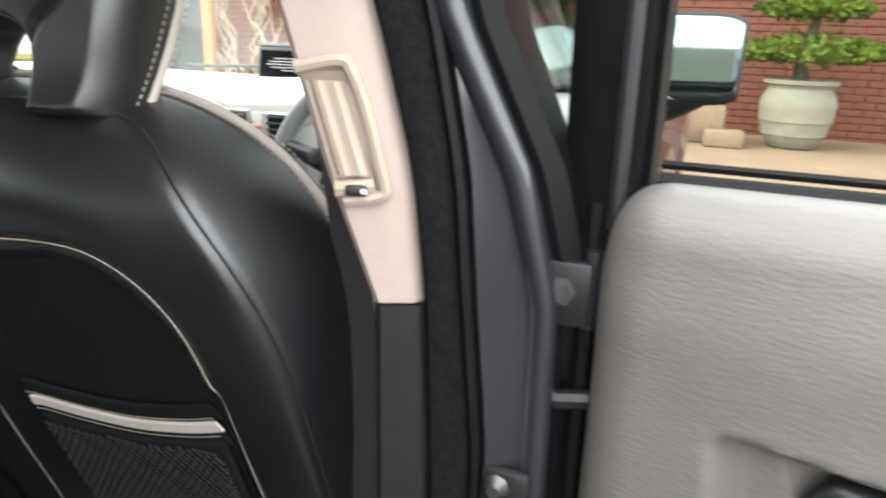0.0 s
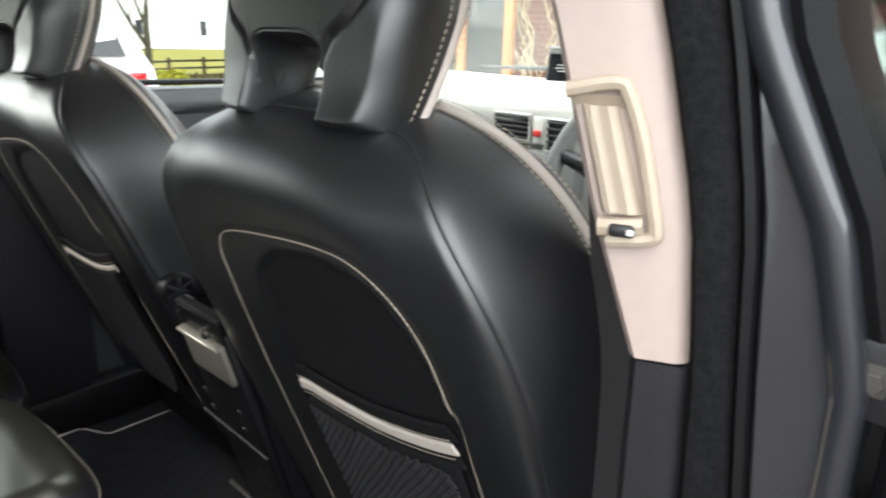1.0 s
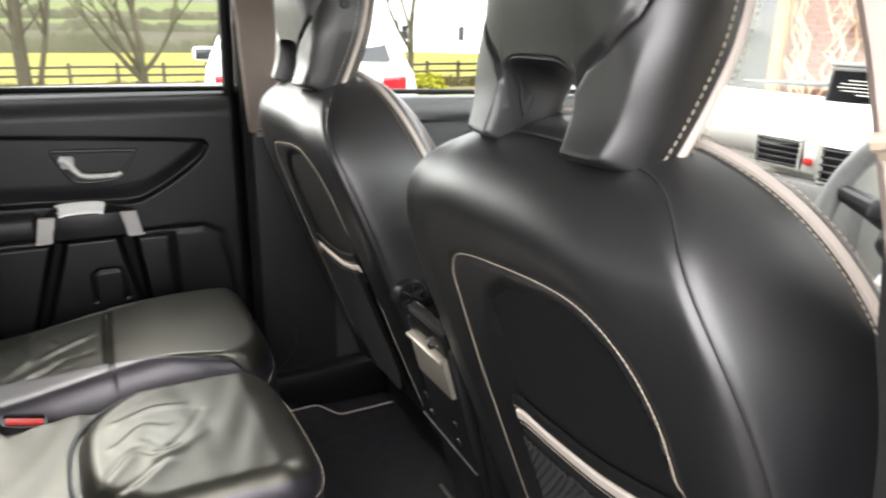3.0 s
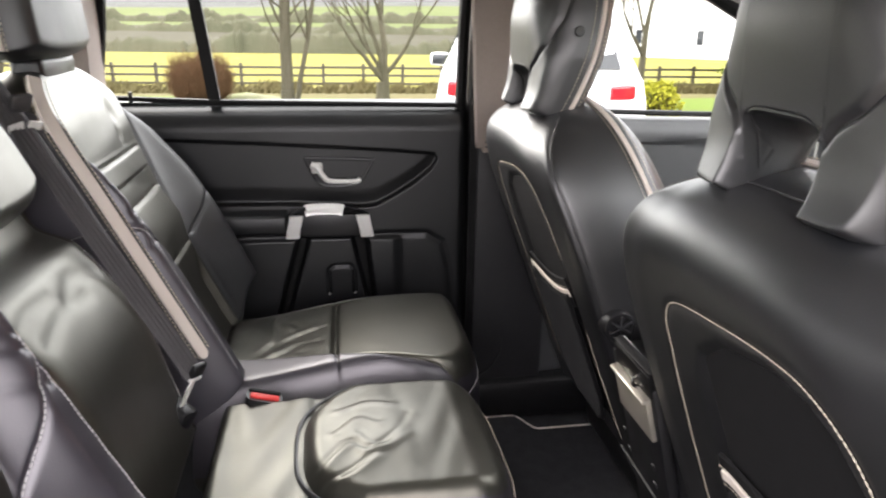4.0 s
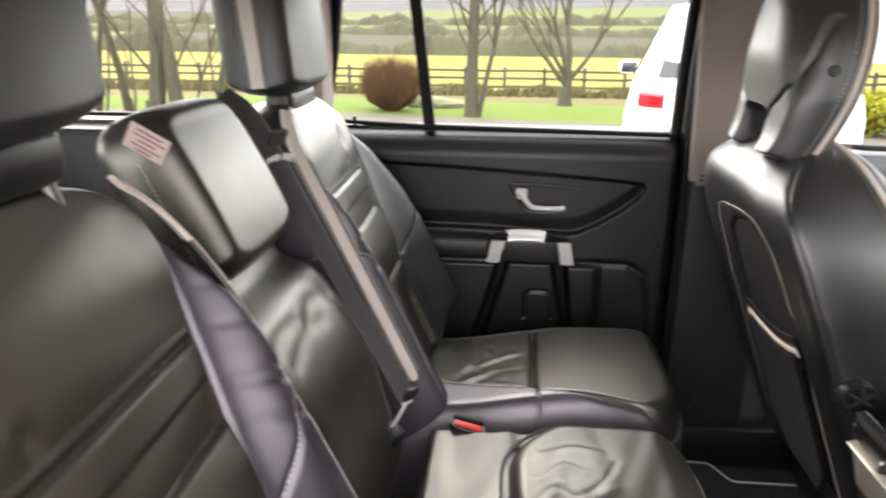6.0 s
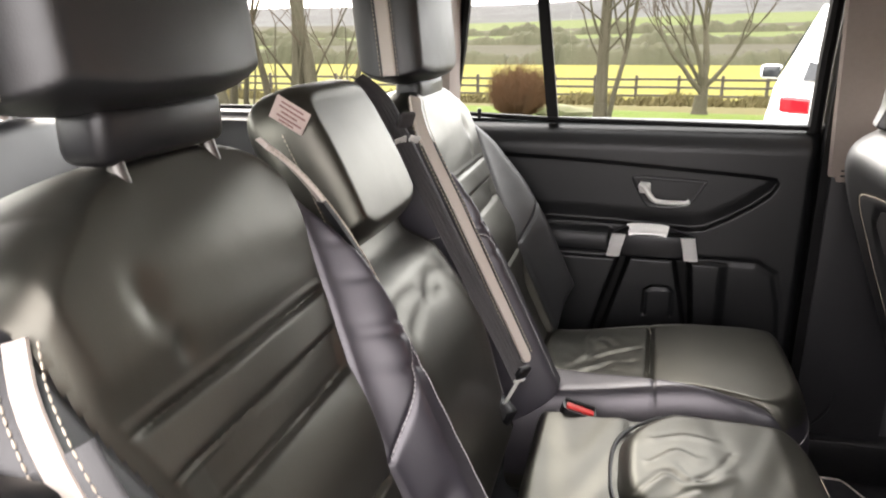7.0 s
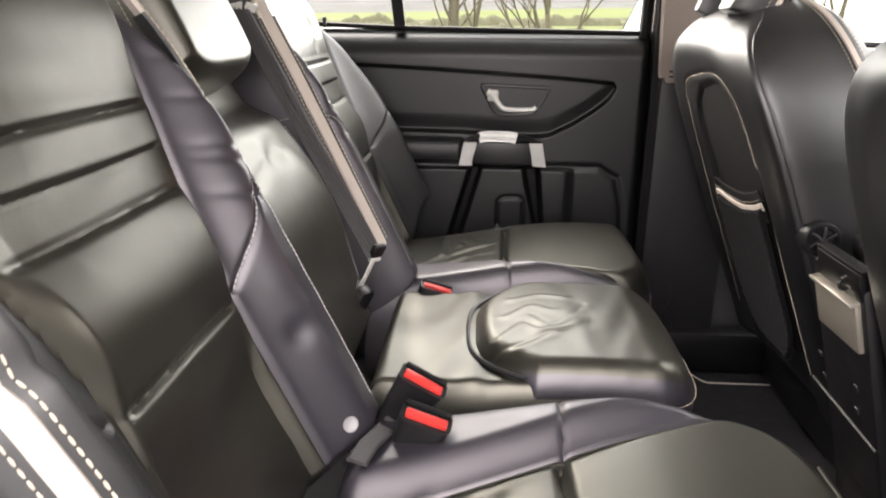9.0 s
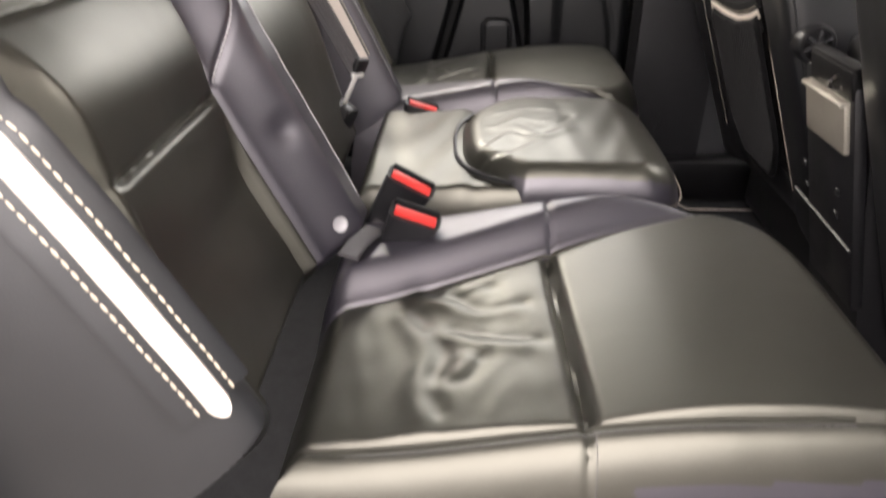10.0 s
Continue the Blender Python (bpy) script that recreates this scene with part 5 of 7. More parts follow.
    for sg in (-1, 1):
        edge_s = [(sg * float(cushion_bound(np.array(0.1 * sg), np.array(t))), t) for t in np.linspace(-0.095, 0.31, 14)]
        P("cushion_cord", tube(cush.path(edge_s, 5, 0.0035), 0.0022, 6), LEATHER_INSERT, cu)
        row = [(s + sg * 0.007, t) for s, t in edge_s[1:]]
        P("cushion_stitches", stitches(cush.path(row, 5, 0.0006), 0.006, 0.0048, 0.0007), DARK_THREAD, cu, "charcoal thread stitches")
        row = [(sg * (0.163 + 0.005 * k), 0.1235) for k in range(9)]
        P("cross_stitches", stitches(cush.path(row, 3, 0.0006), 0.006, 0.0048, 0.0006), DARK_THREAD, cu, "charcoal thread stitches")
    row = [(-CW + 0.006, t) for t in np.linspace(-0.06, 0.15, 8)] + [(s, chi(s) - 0.006) for s in np.linspace(-0.198, 0.0, 10)]
    P("front_stitches", stitches(cush.path(row, 5, 0.0006), 0.006, 0.0048, 0.0012), GREY_THREAD, cu, "grey thread stitches")
    P("seat_box", rounded_box(cx, 0.06, 0.56, 0.40, 0.36, 0.22, 0.02), PLASTIC, seat)
    return seat


right_seat = outer_seat()
left_seat = copy_thing(right_seat, Matrix.Translation((-0.400, 0.05, 0.45)) @ Matrix.Diagonal((-1, 1, 1, 1)))
for ob in list(left_seat.children_recursive):
    if ob.name.split(".")[0] in ("side_binding", "side_stripe", "stripe_stitches", "edge_stitches") and np.mean([v.co.x for v in ob.data.vertices]) > 0.397:
        bpy.data.objects.remove(ob)
for ob in right_seat.children:
    if ob.name.startswith("head_restraint"):
        ob.location.z += 0.03
for ob in left_seat.children:
    if ob.name.startswith("cushion"):
        ob.location.y -= 0.045


def middle_seat():
    cx = 0.008
    seat = thing("middle_seat", "narrow black leather middle rear seat with booster cushion", "car seat", (cx, 0.05, 0.45), "rear seats")
    warp = rear_back_warp(cx)
    W = 0.172

    def front(S, T, D):
        h = -0.14 + 0.11 * edge(D, 0.03)
        h = h + 0.035 * step(T, 0.0, 0.1) * np.exp(-((T - 0.24) / 0.13) ** 2) * edge(D, 0.06)
        h = h - 0.030 * step(T, 0.365, 0.42)
        h = h + 0.0009 * wave(S, T, 26, 18, 0.2) * np.exp(-((T - 0.33) / 0.05) ** 2)
        for c in ([(-0.12, 0.33), (-0.05, 0.345), (0.0, 0.33)], [(0.02, 0.345), (0.08, 0.35), (0.13, 0.335)], [(-0.05, 0.315), (0.03, 0.325), (0.1, 0.31)]):
            h = h + groove(line_distance(S, T, c), 0.009, 0.0021)
        h = h + groove(np.abs(S) - 0.140, 0.004, 0.005) * edge(D, 0.02)
        return h

    slab = Slab(-W, W, lambda s: 0.0, lambda s: 0.45 + 0.13 * max(0, 1 - (abs(s) / W) ** 4) ** 0.25, front, lambda S, T, D: -0.14 - 0.03 * edge(D, 0.02), 90, 100, warp)
    body = P("backrest", slab.vf(), LEATHER_INSERT, seat)
    for sg in (-1, 1):
        row = [(sg * 0.146, t) for t in np.linspace(0.05, 0.36, 10)]
        P("back_stitches", stitches(slab.path(row, 6, 0.001), 0.006, 0.0046, 0.0011), GREY_THREAD, body, "grey thread stitches")
    # thick head pad above the backrest
    PW = 0.119
    px = 0.018

    def plo(s):
        return 0.438 + 0.03 * (abs(s) / PW) ** 5

    def phi(s):
        return 0.53 + 0.137 * max(0, 1 - (abs(s) / PW) ** 5) ** 0.2

    pad = Slab(-PW, PW, plo, phi, lambda S, T, D: -0.055 + 0.065 * edge(D, 0.026) + 0.006 * np.sin(np.clip((T - 0.41) / 0.22, 0, 1) * np.pi),
               lambda S, T, D: -0.055 - 0.04 * edge(D, 0.05), 70, 70, rear_back_warp(cx + px))
    head = P("head_pad", pad.vf(), LEATHER_INSERT, seat, "thick black leather head pad")
    for sg in (-1, 1):
        P("pad_stitches", stitches([Vector(warp(px + sg * (PW - 0.001), t, -0.030)) for t in np.linspace(0.46, 0.61, 12)], 0.006, 0.0046, 0.0008), THREAD, head, "grey thread stitches")
    # printed label sewn on its side
    a = Vector((cx + px + PW + 0.002, -0.388, 1.362))
    tagm = Matrix.Translation(a) @ Euler((radians(-32), radians(12), 0)).to_matrix().to_4x4()
    label = P("sewn_label", box_at(tagm, 0.0022, 0.046, 0.032, 0.0008), PAPER, head, "pale printed fabric label")
    bars = []
    for k, (w, z) in enumerate(((0.030, 0.011), (0.036, 0.005), (0.022, -0.001), (0.034, -0.007), (0.020, -0.012))):
        bars.append(box_at(tagm @ Matrix.Translation((0.0012, 0.002 * (k % 2), z)), 0.0008, w, 0.0024, 0.0002, 1))
    P("label_print", join(*bars), INK, label, "faded print bars")

    # cushion with raised booster pad
    def cw(S, T, H):
        return cx + S, T, 0.845 + 0.012 * step(T, -0.1, 0.15) + H

    CW = 0.172

    def chi(s):
        return 0.20 + 0.10 * max(0, 1 - (abs(s) / CW) ** 4) ** 0.25

    cush = Slab(-CW, CW, lambda s: -0.125, chi, lambda S, T, D: -0.12 + 0.12 * edge(D, 0.028) + 0.002 * wave(S, T, 30, 40, 0.3) - 0.006 * step(T, 0.02, 0.04), lambda S, T, D: -0.12 - 0.04 * edge(D, 0.02), 80, 80, cw)
    cu = P("cushion", cush.vf(), LEATHER_INSERT, seat)
    creases = [[(0.075, 0.045), (0.030, 0.082), (0.050, 0.112), (0.020, 0.150), (-0.030, 0.176)], [(0.105, 0.040), (0.095, 0.080), (0.065, 0.118)], [(0.125, 0.044), (0.102, 0.072)],
               [(0.010, 0.100), (0.045, 0.128), (0.020, 0.165)], [(0.0, 0.062), (-0.030, 0.098), (-0.012, 0.128)], [(-0.06, 0.07), (-0.075, 0.11), (-0.065, 0.15)]]
    creases = [[(q[0], q[1]) for q in smooth_path([(a, b, 0) for a, b in c], 5)] for c in creases]

    def blo(s):
        return 0.012 + 0.085 * (abs(s) / 0.160) ** 3.2

    def bfront(S, T, D):
        h = -0.035 + 0.053 * edge(D, 0.034) + 0.008 * np.exp(-((S / 0.1) ** 2 + ((T - 0.14) / 0.1) ** 2))
        for k, c in enumerate(creases):
            h = h + groove(line_distance(S, T, c), 0.0050, 0.0017 - 0.0002 * k) - groove(line_distance(S, T, [(x + 0.009, y + 0.002) for x, y in c]), 0.009, 0.0012)
        return h + 0.0009 * wave(S, T, 36, 48, 1.9) * edge(D, 0.05) - 0.018 * step(T, 0.24, 0.31)

    boost = Slab(-0.160, 0.160, blo, lambda s: 0.205 + 0.105 * max(0, 1 - (abs(s) / 0.160) ** 4) ** 0.25, bfront, lambda S, T, D: -0.035 - 0.01 * edge(D, 0.01), 110, 110, cw)
    bo = P("booster_pad", boost.vf(), LEATHER_INSERT, seat, "worn creased black leather booster pad")
    # The rim takes the violet that stands for sky light.
    paint(bo, boost, lambda S, T, D: (D < 0.010) & (T > 0.08), [LEATHER_BOLSTER])
    low = [(s, 0.205 + 0.105 * max(0, 1 - (abs(s) / 0.160) ** 4) ** 0.25) for s in 0.1595 * np.sin(np.linspace(-1.45, 1.45, 40))]
    P("booster_stitches", stitches([Vector(cw(np.array(s), np.array(t + 0.0015), np.array(-0.034))) for s, t in low], 0.006, 0.0046, 0.0009), THREAD, bo, "cream thread stitches")
    P("booster_piping", tube([Vector(cw(np.array(s * 1.003), np.array(blo(s) - 0.002), np.array(0.0))) for s in 0.159 * np.sin(np.linspace(-1.3, 1.3, 40))], 0.0035, 6), LEATHER, bo)
    P("seat_box", rounded_box(cx, 0.05, 0.60, 0.33, 0.34, 0.26, 0.02), PLASTIC, seat)
    return seat


middle_seat()


def buckle(at, turn, label):
    """A black buckle head with a red release button on its stalk."""
    b = thing("seat_belt_buckle", label, "seat belt buckle", at, "buckles")
    m = Matrix.Translation(at) @ Euler([radians(a) for a in turn]).to_matrix().to_4x4()
    rows = []
    for v in np.linspace(0, 1, 9):
        w, l = 0.0125 + 0.0035 * v, 0.019 + 0.010 * v
        rows.append([tuple(m @ Vector((w * math.copysign(abs(math.cos(a)) ** 0.5, math.cos(a)), l * math.copysign(abs(math.sin(a)) ** 0.35, math.sin(a)) - 0.006 * (1 - v), -0.076 + 0.076 * v - 0.004 * max(0, v - 0.85) / 0.15 * 0))) for a in np.linspace(0, 2 * math.pi, 25)[:-1]])
    head = P("buckle_case", rows_solid(rows), PLASTIC, b)
    P("release_button", box_at(m @ Matrix.Translation((0.004, 0.0, 0.0012)), 0.0125, 0.047, 0.006, 0.002, 2), RED, head, "red release button")
    P("slot_bezel", box_at(m @ Matrix.Translation((-0.0095, 0.0, 0.002)), 0.007, 0.052, 0.006, 0.002, 2), RUBBER, head)
    P("stalk", box_at(m @ Matrix.Translation((0, 0, -0.085)), 0.028, 0.040, 0.06, 0.006, 2), WEBBING, b)
    return b


buckle((0.235, -0.035, 0.888), (-28, 8, -8), "black seat belt buckle with red button beside middle seat")
buckle((0.278, -0.028, 0.868), (-20, 14, -6), "black seat belt buckle with red button beside outer seat")
buckle((-0.148, -0.046, 0.852), (-18, 6, 4), "black seat belt buckle with red button, partly sunk")

# folded lap belt end beside the buckles
lap = thing("belt_latch_strap", "short grey belt strap lying in the seat gap", "seat belt", (0.27, -0.08, 0.82))
P("strap", ribbon([(0.335, -0.094, 0.848), (0.30, -0.088, 0.846), (0.262, -0.075, 0.842)], [(0, 0.2, 1)] * 3, 0.022, 0.004), WEBBING, lap)

# middle seat belt: webbing from the shoulder guide to its latch plate
belt = thing("seat_belt", "charcoal seat belt webbing over middle seat with chrome latch", "seat belt", (-0.135, -0.15, 0.85))
bp = smooth_path([(-0.158, -0.425, 1.385), (-0.157, -0.383, 1.352), (-0.153, -0.343, 1.283), (-0.134, -0.260, 1.13), (-0.116, -0.181, 0.99), (-0.106, -0.143, 0.921)], 6)
BN = Vector((0.50, 0.78, 0.37)).normalized()
P("webbing", ribbon(bp, [BN] * len(bp), 0.036, 0.003), WEBBING, belt)
rib = []
for k in (-0.013, -0.0045, 0.0045, 0.013):
    rib.append(tube([Vector(p) + BN.cross(Vector((0.05, -0.42, -0.9))).normalized() * k + BN * 0.0022 for p in bp[::2]], 0.0012, 4))
P("webbing_ribs", join(*rib), WEBBING, belt)
gm = Matrix.Translation((-0.160, -0.345, 1.290)) @ Euler((radians(-26), 0, radians(-33))).to_matrix().to_4x4()
P("belt_guide", join(box_at(gm @ Matrix.Translation((0.014, 0.004, 0.002)) @ Euler((0, radians(14), 0)).to_matrix().to_4x4(), 0.022, 0.004, 0.013, 0.0015, 2), box_at(gm @ Matrix.Translation((-0.014, 0.004, 0.002)) @ Euler((0, radians(-14), 0)).to_matrix().to_4x4(), 0.022, 0.004, 0.013, 0.0015, 2)), SILVER, belt, "bright metal belt guide")
P("guide_hood", box_at(gm @ Matrix.Translation((0, -0.012, 0.030)), 0.030, 0.010, 0.026, 0.004, 3), WEBBING, belt)
lm = Matrix.Translation((-0.109, -0.143, 0.912)) @ Euler((radians(-24), radians(-10), radians(-30))).to_matrix().to_4x4()
latch = P("latch_plate", join(box_at(lm, 0.027, 0.006, 0.008, 0.0025, 2), box_at(lm @ Matrix.Translation((0.006, 0.002, -0.026)), 0.011, 0.0025, 0.048, 0.001, 1)), SILVER, belt, "bright metal latch plate")
P("latch_cover", box_at(lm @ Matrix.Translation((0, -0.002, 0.015)), 0.028, 0.010, 0.024, 0.004, 3), PLASTIC, latch)
P("latch_case", box_at(lm @ Matrix.Translation((0.002, 0.0, -0.085)), 0.034, 0.045, 0.070, 0.008, 2), PLASTIC, belt)


# third row: two folded-down-looking backs seen over the second row
def third_row_seat(cx):
    seat = thing("third_row_seat", "grey-black leather third row seat with piped edge", "car seat", (cx, -1.2, 0.44), "third row seats")

    def warp(S, T, H):
        return cx + S, -1.16 - 0.30 * T + H, 0.72 + 0.95 * T + 0.3 * H

    slab = Slab(-0.235, 0.235, lambda s: 0.0, lambda s: 0.44 + 0.16 * max(0.0, 1 - (abs(s) / 0.235) ** 3) ** (1 / 3), lambda S, T, D: -0.09 + 0.11 * edge(D, 0.05) + groove(np.abs(S) - 0.15, 0.005, 0.006), lambda S, T, D: -0.09 - 0.03 * edge(D, 0.03), 50, 50, warp)
    body = P("backrest", slab.vf(), LEATHER, seat)
    P("piping", tube(slab.path([(0.15, 0.2), (0.15, 0.4), (0.15, 0.54)], 8, 0.004), 0.004, 6), CREAM, body, "cream leather piping")
    hr = Slab(-0.12, 0.12, lambda s: 0.625, lambda s: 0.66 + 0.10 * max(0.0, 1 - (abs(s) / 0.12) ** 4) ** 0.25, lambda S, T, D: -0.04 + 0.08 * edge(D, 0.03), lambda S, T, D: -0.04 - 0.04 * edge(D, 0.03), 30, 24, warp)
    head = P("head_restraint", hr.vf(), LEATHER, seat)
    for sx in (-0.05, 0.05):
        P("post", tube([Vector(warp(sx, 0.58, -0.04)), Vector(warp(sx, 0.64, -0.04))], 0.006, 8), STEEL, head)
    cu = Slab(-0.235, 0.235, lambda s: -1.14, lambda s: -0.72, lambda S, T, D: -0.08 + 0.08 * edge(D, 0.04), lambda S, T, D: -0.08 - 0.04 * edge(D, 0.03), 30, 30, lambda S, T, H: (cx + S, T, 0.74 + H))
    P("cushion", cu.vf(), LEATHER, seat)
    P("seat_box", rounded_box(cx, -0.95, 0.53, 0.42, 0.36, 0.18, 0.02), PLASTIC, seat)


third_row_seat(0.36)
third_row_seat(-0.36)

# ---- cabin fittings ----
console = thing("centre_console", "black centre console with satin lid facing rear seats", "console", (0.01, 0.8, 0.45))
cb = prism([(-0.085, 0.565), (-0.078, 0.552), (0.088, 0.552), (0.095, 0.565), (0.095, 1.38), (-0.085, 1.38)], 0.50, 0.945, lambda z: (0, -0.22 * (z - 0.85)))
P("console_body", cb, PLASTIC, console)
P("armrest", rounded_box(0.005, 0.77, 0.968, 0.165, 0.42, 0.05, 0.02, 3), LEATHER_DULL, console)
tiltc = radians(15)


def con(x, v, h=0.0):
    """A place on the leaning rear face of the console: v up from its lower rim, h proud."""
    return Vector((x, 0.588 - v * math.sin(tiltc) - h * math.cos(tiltc), 0.66 + v * math.cos(tiltc) - h * math.sin(tiltc)))


def con_box(x, v, h, sx, sy, sz, r=0.004):
    return box_at(Matrix.Translation(con(x, v, h)) @ Euler((tiltc, 0, 0)).to_matrix().to_4x4(), sx, sy, sz, r, 2)


P("rear_panel", con_box(0.024, 0.14, 0.0, 0.146, 0.02, 0.34, 0.008), PLASTIC, console)
P("flap", join(con_box(0.029, 0.254, 0.013, 0.117, 0.010, 0.072, 0.004), con_box(0.029, 0.288, 0.016, 0.117, 0.016, 0.006, 0.0025)), CHAMPAGNE, console, "satin champagne metal flap")
P("top_lip", con_box(0.034, 0.333, 0.002, 0.124, 0.016, 0.006, 0.002), RUBBER, console)
P("lip_trim", tube([(-0.029, 0.51, 0.981), (0.030, 0.51, 0.980), (0.039, 0.512, 0.965)], 0.0014, 6), SILVER, console, "thin satin silver edge")
P("recess", con_box(0.034, 0.312, 0.004, 0.120, 0.016, 0.040, 0.004), RUBBER, console)
P("thumb_wheel", tube([con(0.066, 0.312, 0.015) + Vector((0, 0.009 * math.cos(a), 0.009 * math.sin(a))) for a in np.linspace(0, 2 * math.pi, 14)[:-1]], 0.003, 6, closed=True), CHROME, console)
P("panel_rim", tube([con(-0.088, 0.09, 0.011), con(0.095, 0.075, 0.011)], 0.0025, 6), PLASTIC_GREY, console)
for x, v in ((-0.05, 0.15), (0.055, 0.15), (-0.045, 0.115), (0.05, 0.112)):
    P("screw_cap", con_box(x, v, 0.011, 0.010, 0.003, 0.010, 0.0014), PLASTIC_GREY, console)
P("foot_rail", tube([(-0.105, 0.60, 0.565), (0.13, 0.598, 0.560)], 0.004, 6), STEEL, console)

knob = thing("seat_side_knob", "round black lumbar knob on front seat side", "knob", (-0.094, 0.528, 0.969))
km = Matrix.Translation((-0.094, 0.528, 0.969)) @ Euler((0, radians(90), 0)).to_matrix().to_4x4()
P("knob_disc", moved(lathe([(0.0, 0.006), (0.018, 0.006), (0.020, 0.011), (0.025, 0.011), (0.0275, 0.007), (0.028, -0.03)], 28), km), PLASTIC, knob)
for a in range(3):
    P("grip_bar", box_at(km @ Euler((0, 0, radians(60 * a))).to_matrix().to_4x4() @ Matrix.Translation((0, 0, 0.010)), 0.042, 0.006, 0.008, 0.003, 2), PLASTIC_GREY, knob)

# floor mats with cream binding
for nm, lab, x0, x1, y0, y1 in (("floor_mat", "black carpet floor mat with cream bound edge", -0.672, -0.14, 0.16, 0.74), ("floor_mat", "black carpet floor mat with cream bound edge", 0.15, 0.672, 0.16, 0.74),
                                ("floor_mat", "small black tunnel mat with cream bound edge", -0.12, 0.13, 0.20, 0.60)):
    z = 0.452 if abs(x0 + x1) > 0.1 else 0.497
    mt = thing(nm, lab, "floor mat", ((x0 + x1) / 2, (y0 + y1) / 2, z - 0.008), "floor mats")
    side = 0 if abs(x0 + x1) < 0.1 else (-1 if x0 < 0 else 1)

    def notch(y):
        return 0.070 * float(step(np.array(y), 0.525, 0.575)) + 0.02 * max(0.0, (0.24 - y) / 0.08) ** 3

    def m_lo(s, x0=x0, side=side):
        return x0 + (notch(-s) if side < 0 else 0.0)

    def m_hi(s, x1=x1, side=side):
        return x1 - (notch(-s) if side > 0 else 0.0)

    ms = Slab(-y1, -y0, m_lo, m_hi, lambda S, T, D: -0.006 + 0.008 * edge(D, 0.006) + 0.001 * wave(S, T, 15, 20, 0.5), lambda S, T, D: -0.006 - 0.001 * edge(D, 0.01), 60, 40, lambda S, T, H, z=z: (T, -S, z + H))
    P("mat", ms.vf(), CARPET, mt)
    ys = np.linspace(y0, y1, 50)
    rimp = [Vector((m_lo(-y), y, z)) for y in ys] + [Vector((m_hi(-y), y, z)) for y in ys[::-1]]
    P("binding", tube(rimp, 0.0026, 6, closed=True), CREAM, mt, "cream bound edge")

# dashboard
FAR = Matrix.Translation((0.89, 0.042, 1.388)) @ Matrix.Scale(1.13, 4) @ Matrix.Translation((-0.89, -0.042, -1.388))


def PD(name, vf, mat, parent, label=""):
    return P(name, moved(vf, FAR), mat, parent, label)


dash = thing("dashboard", "pale grey moulded dashboard with round-edged air vents", "dashboard", (0, 1.45, 0.75))


def dash_warp(S, T, H):
    hood = 0.02 * np.exp(-((S - 0.38) / 0.2) ** 2)
    return S, 1.62 - T + 0.05 * (S / 0.7) ** 2, 1.235 + H + hood + 0.0 * T


def dash_front(S, T, D):
    h = 0.018 * edge(D, 0.03) + 0.018 * step(T, 0.05, 0.25) - 0.055 * step(T, 0.34, 0.50) ** 1.5
    h = h + groove(line_distance(S, T, [(-0.28, 0.36), (-0.16, 0.30), (0.0, 0.285), (0.2, 0.30)]), 0.005, 0.004)
    return h


ds = Slab(-0.72, 0.72, lambda s: 0.0, lambda s: 0.44, dash_front, lambda S, T, D: -0.06 * edge(D, 0.02), 90, 60, dash_warp)
PD("dash_top", ds.vf(), DASH, dash, "pale grey soft dashboard top")
PD("dash_face", fix_normals(prism([(-0.72, 1.22), (-0.3, 1.195), (0.3, 1.195), (0.72, 1.22), (0.72, 1.40), (-0.72, 1.40)], 0.72, 1.195, lambda z: (0, 0.12 * (1.2 - z)))), DASH, dash, "pale grey dashboard face")
PD("lower_dash", rounded_box(0, 1.30, 0.84, 1.40, 0.16, 0.26, 0.03), DASH_DARK, dash)
PD("glove_line", tube([(-0.68, 1.208, 1.04), (-0.18, 1.188, 1.04)], 0.003, 6), DASH_DARK, dash)


def air_vent(x, z, w, h):
    v = PD("air_vent", fix_normals(sheet([[(x + a * w / 2, 1.190, z + b * h / 2) for a in (-1, 1)] for b in (-1, 1)], 0.006, (0, -1, 0))), PLASTIC, dash, "dark slatted air vent")
    for k in range(5):
        PD("vent_slat", rounded_box(x, 1.180, z - h / 2 + (k + 0.5) * h / 5, w * 0.94, 0.008, 0.0035, 0.001, 1), PLASTIC_GREY, v)
    ringp = [(x - w / 2, z - h / 2), (x + w / 2, z - h / 2), (x + w / 2, z + h / 2), (x - w / 2, z + h / 2)]
    PD("vent_bezel", tube([(a, 1.182, b) for a, b in ringp], 0.004, 6, closed=True), DASH, v)


air_vent(0.056, 1.190, 0.088, 0.050)
air_vent(0.168, 1.182, 0.052, 0.062)
air_vent(-0.60, 1.165, 0.09, 0.055)
air_vent(0.62, 1.165, 0.09, 0.055)
PD("hazard_panel", rounded_box(0.120, 1.188, 1.188, 0.030, 0.014, 0.056, 0.006), DASH, dash)
PD("hazard_button", rounded_box(0.120, 1.179, 1.182, 0.018, 0.006, 0.012, 0.003), RED, dash, "red hazard button")
PD("centre_stack", rounded_box(0.11, 1.195, 1.02, 0.22, 0.05, 0.26, 0.02), DASH_DARK, dash)

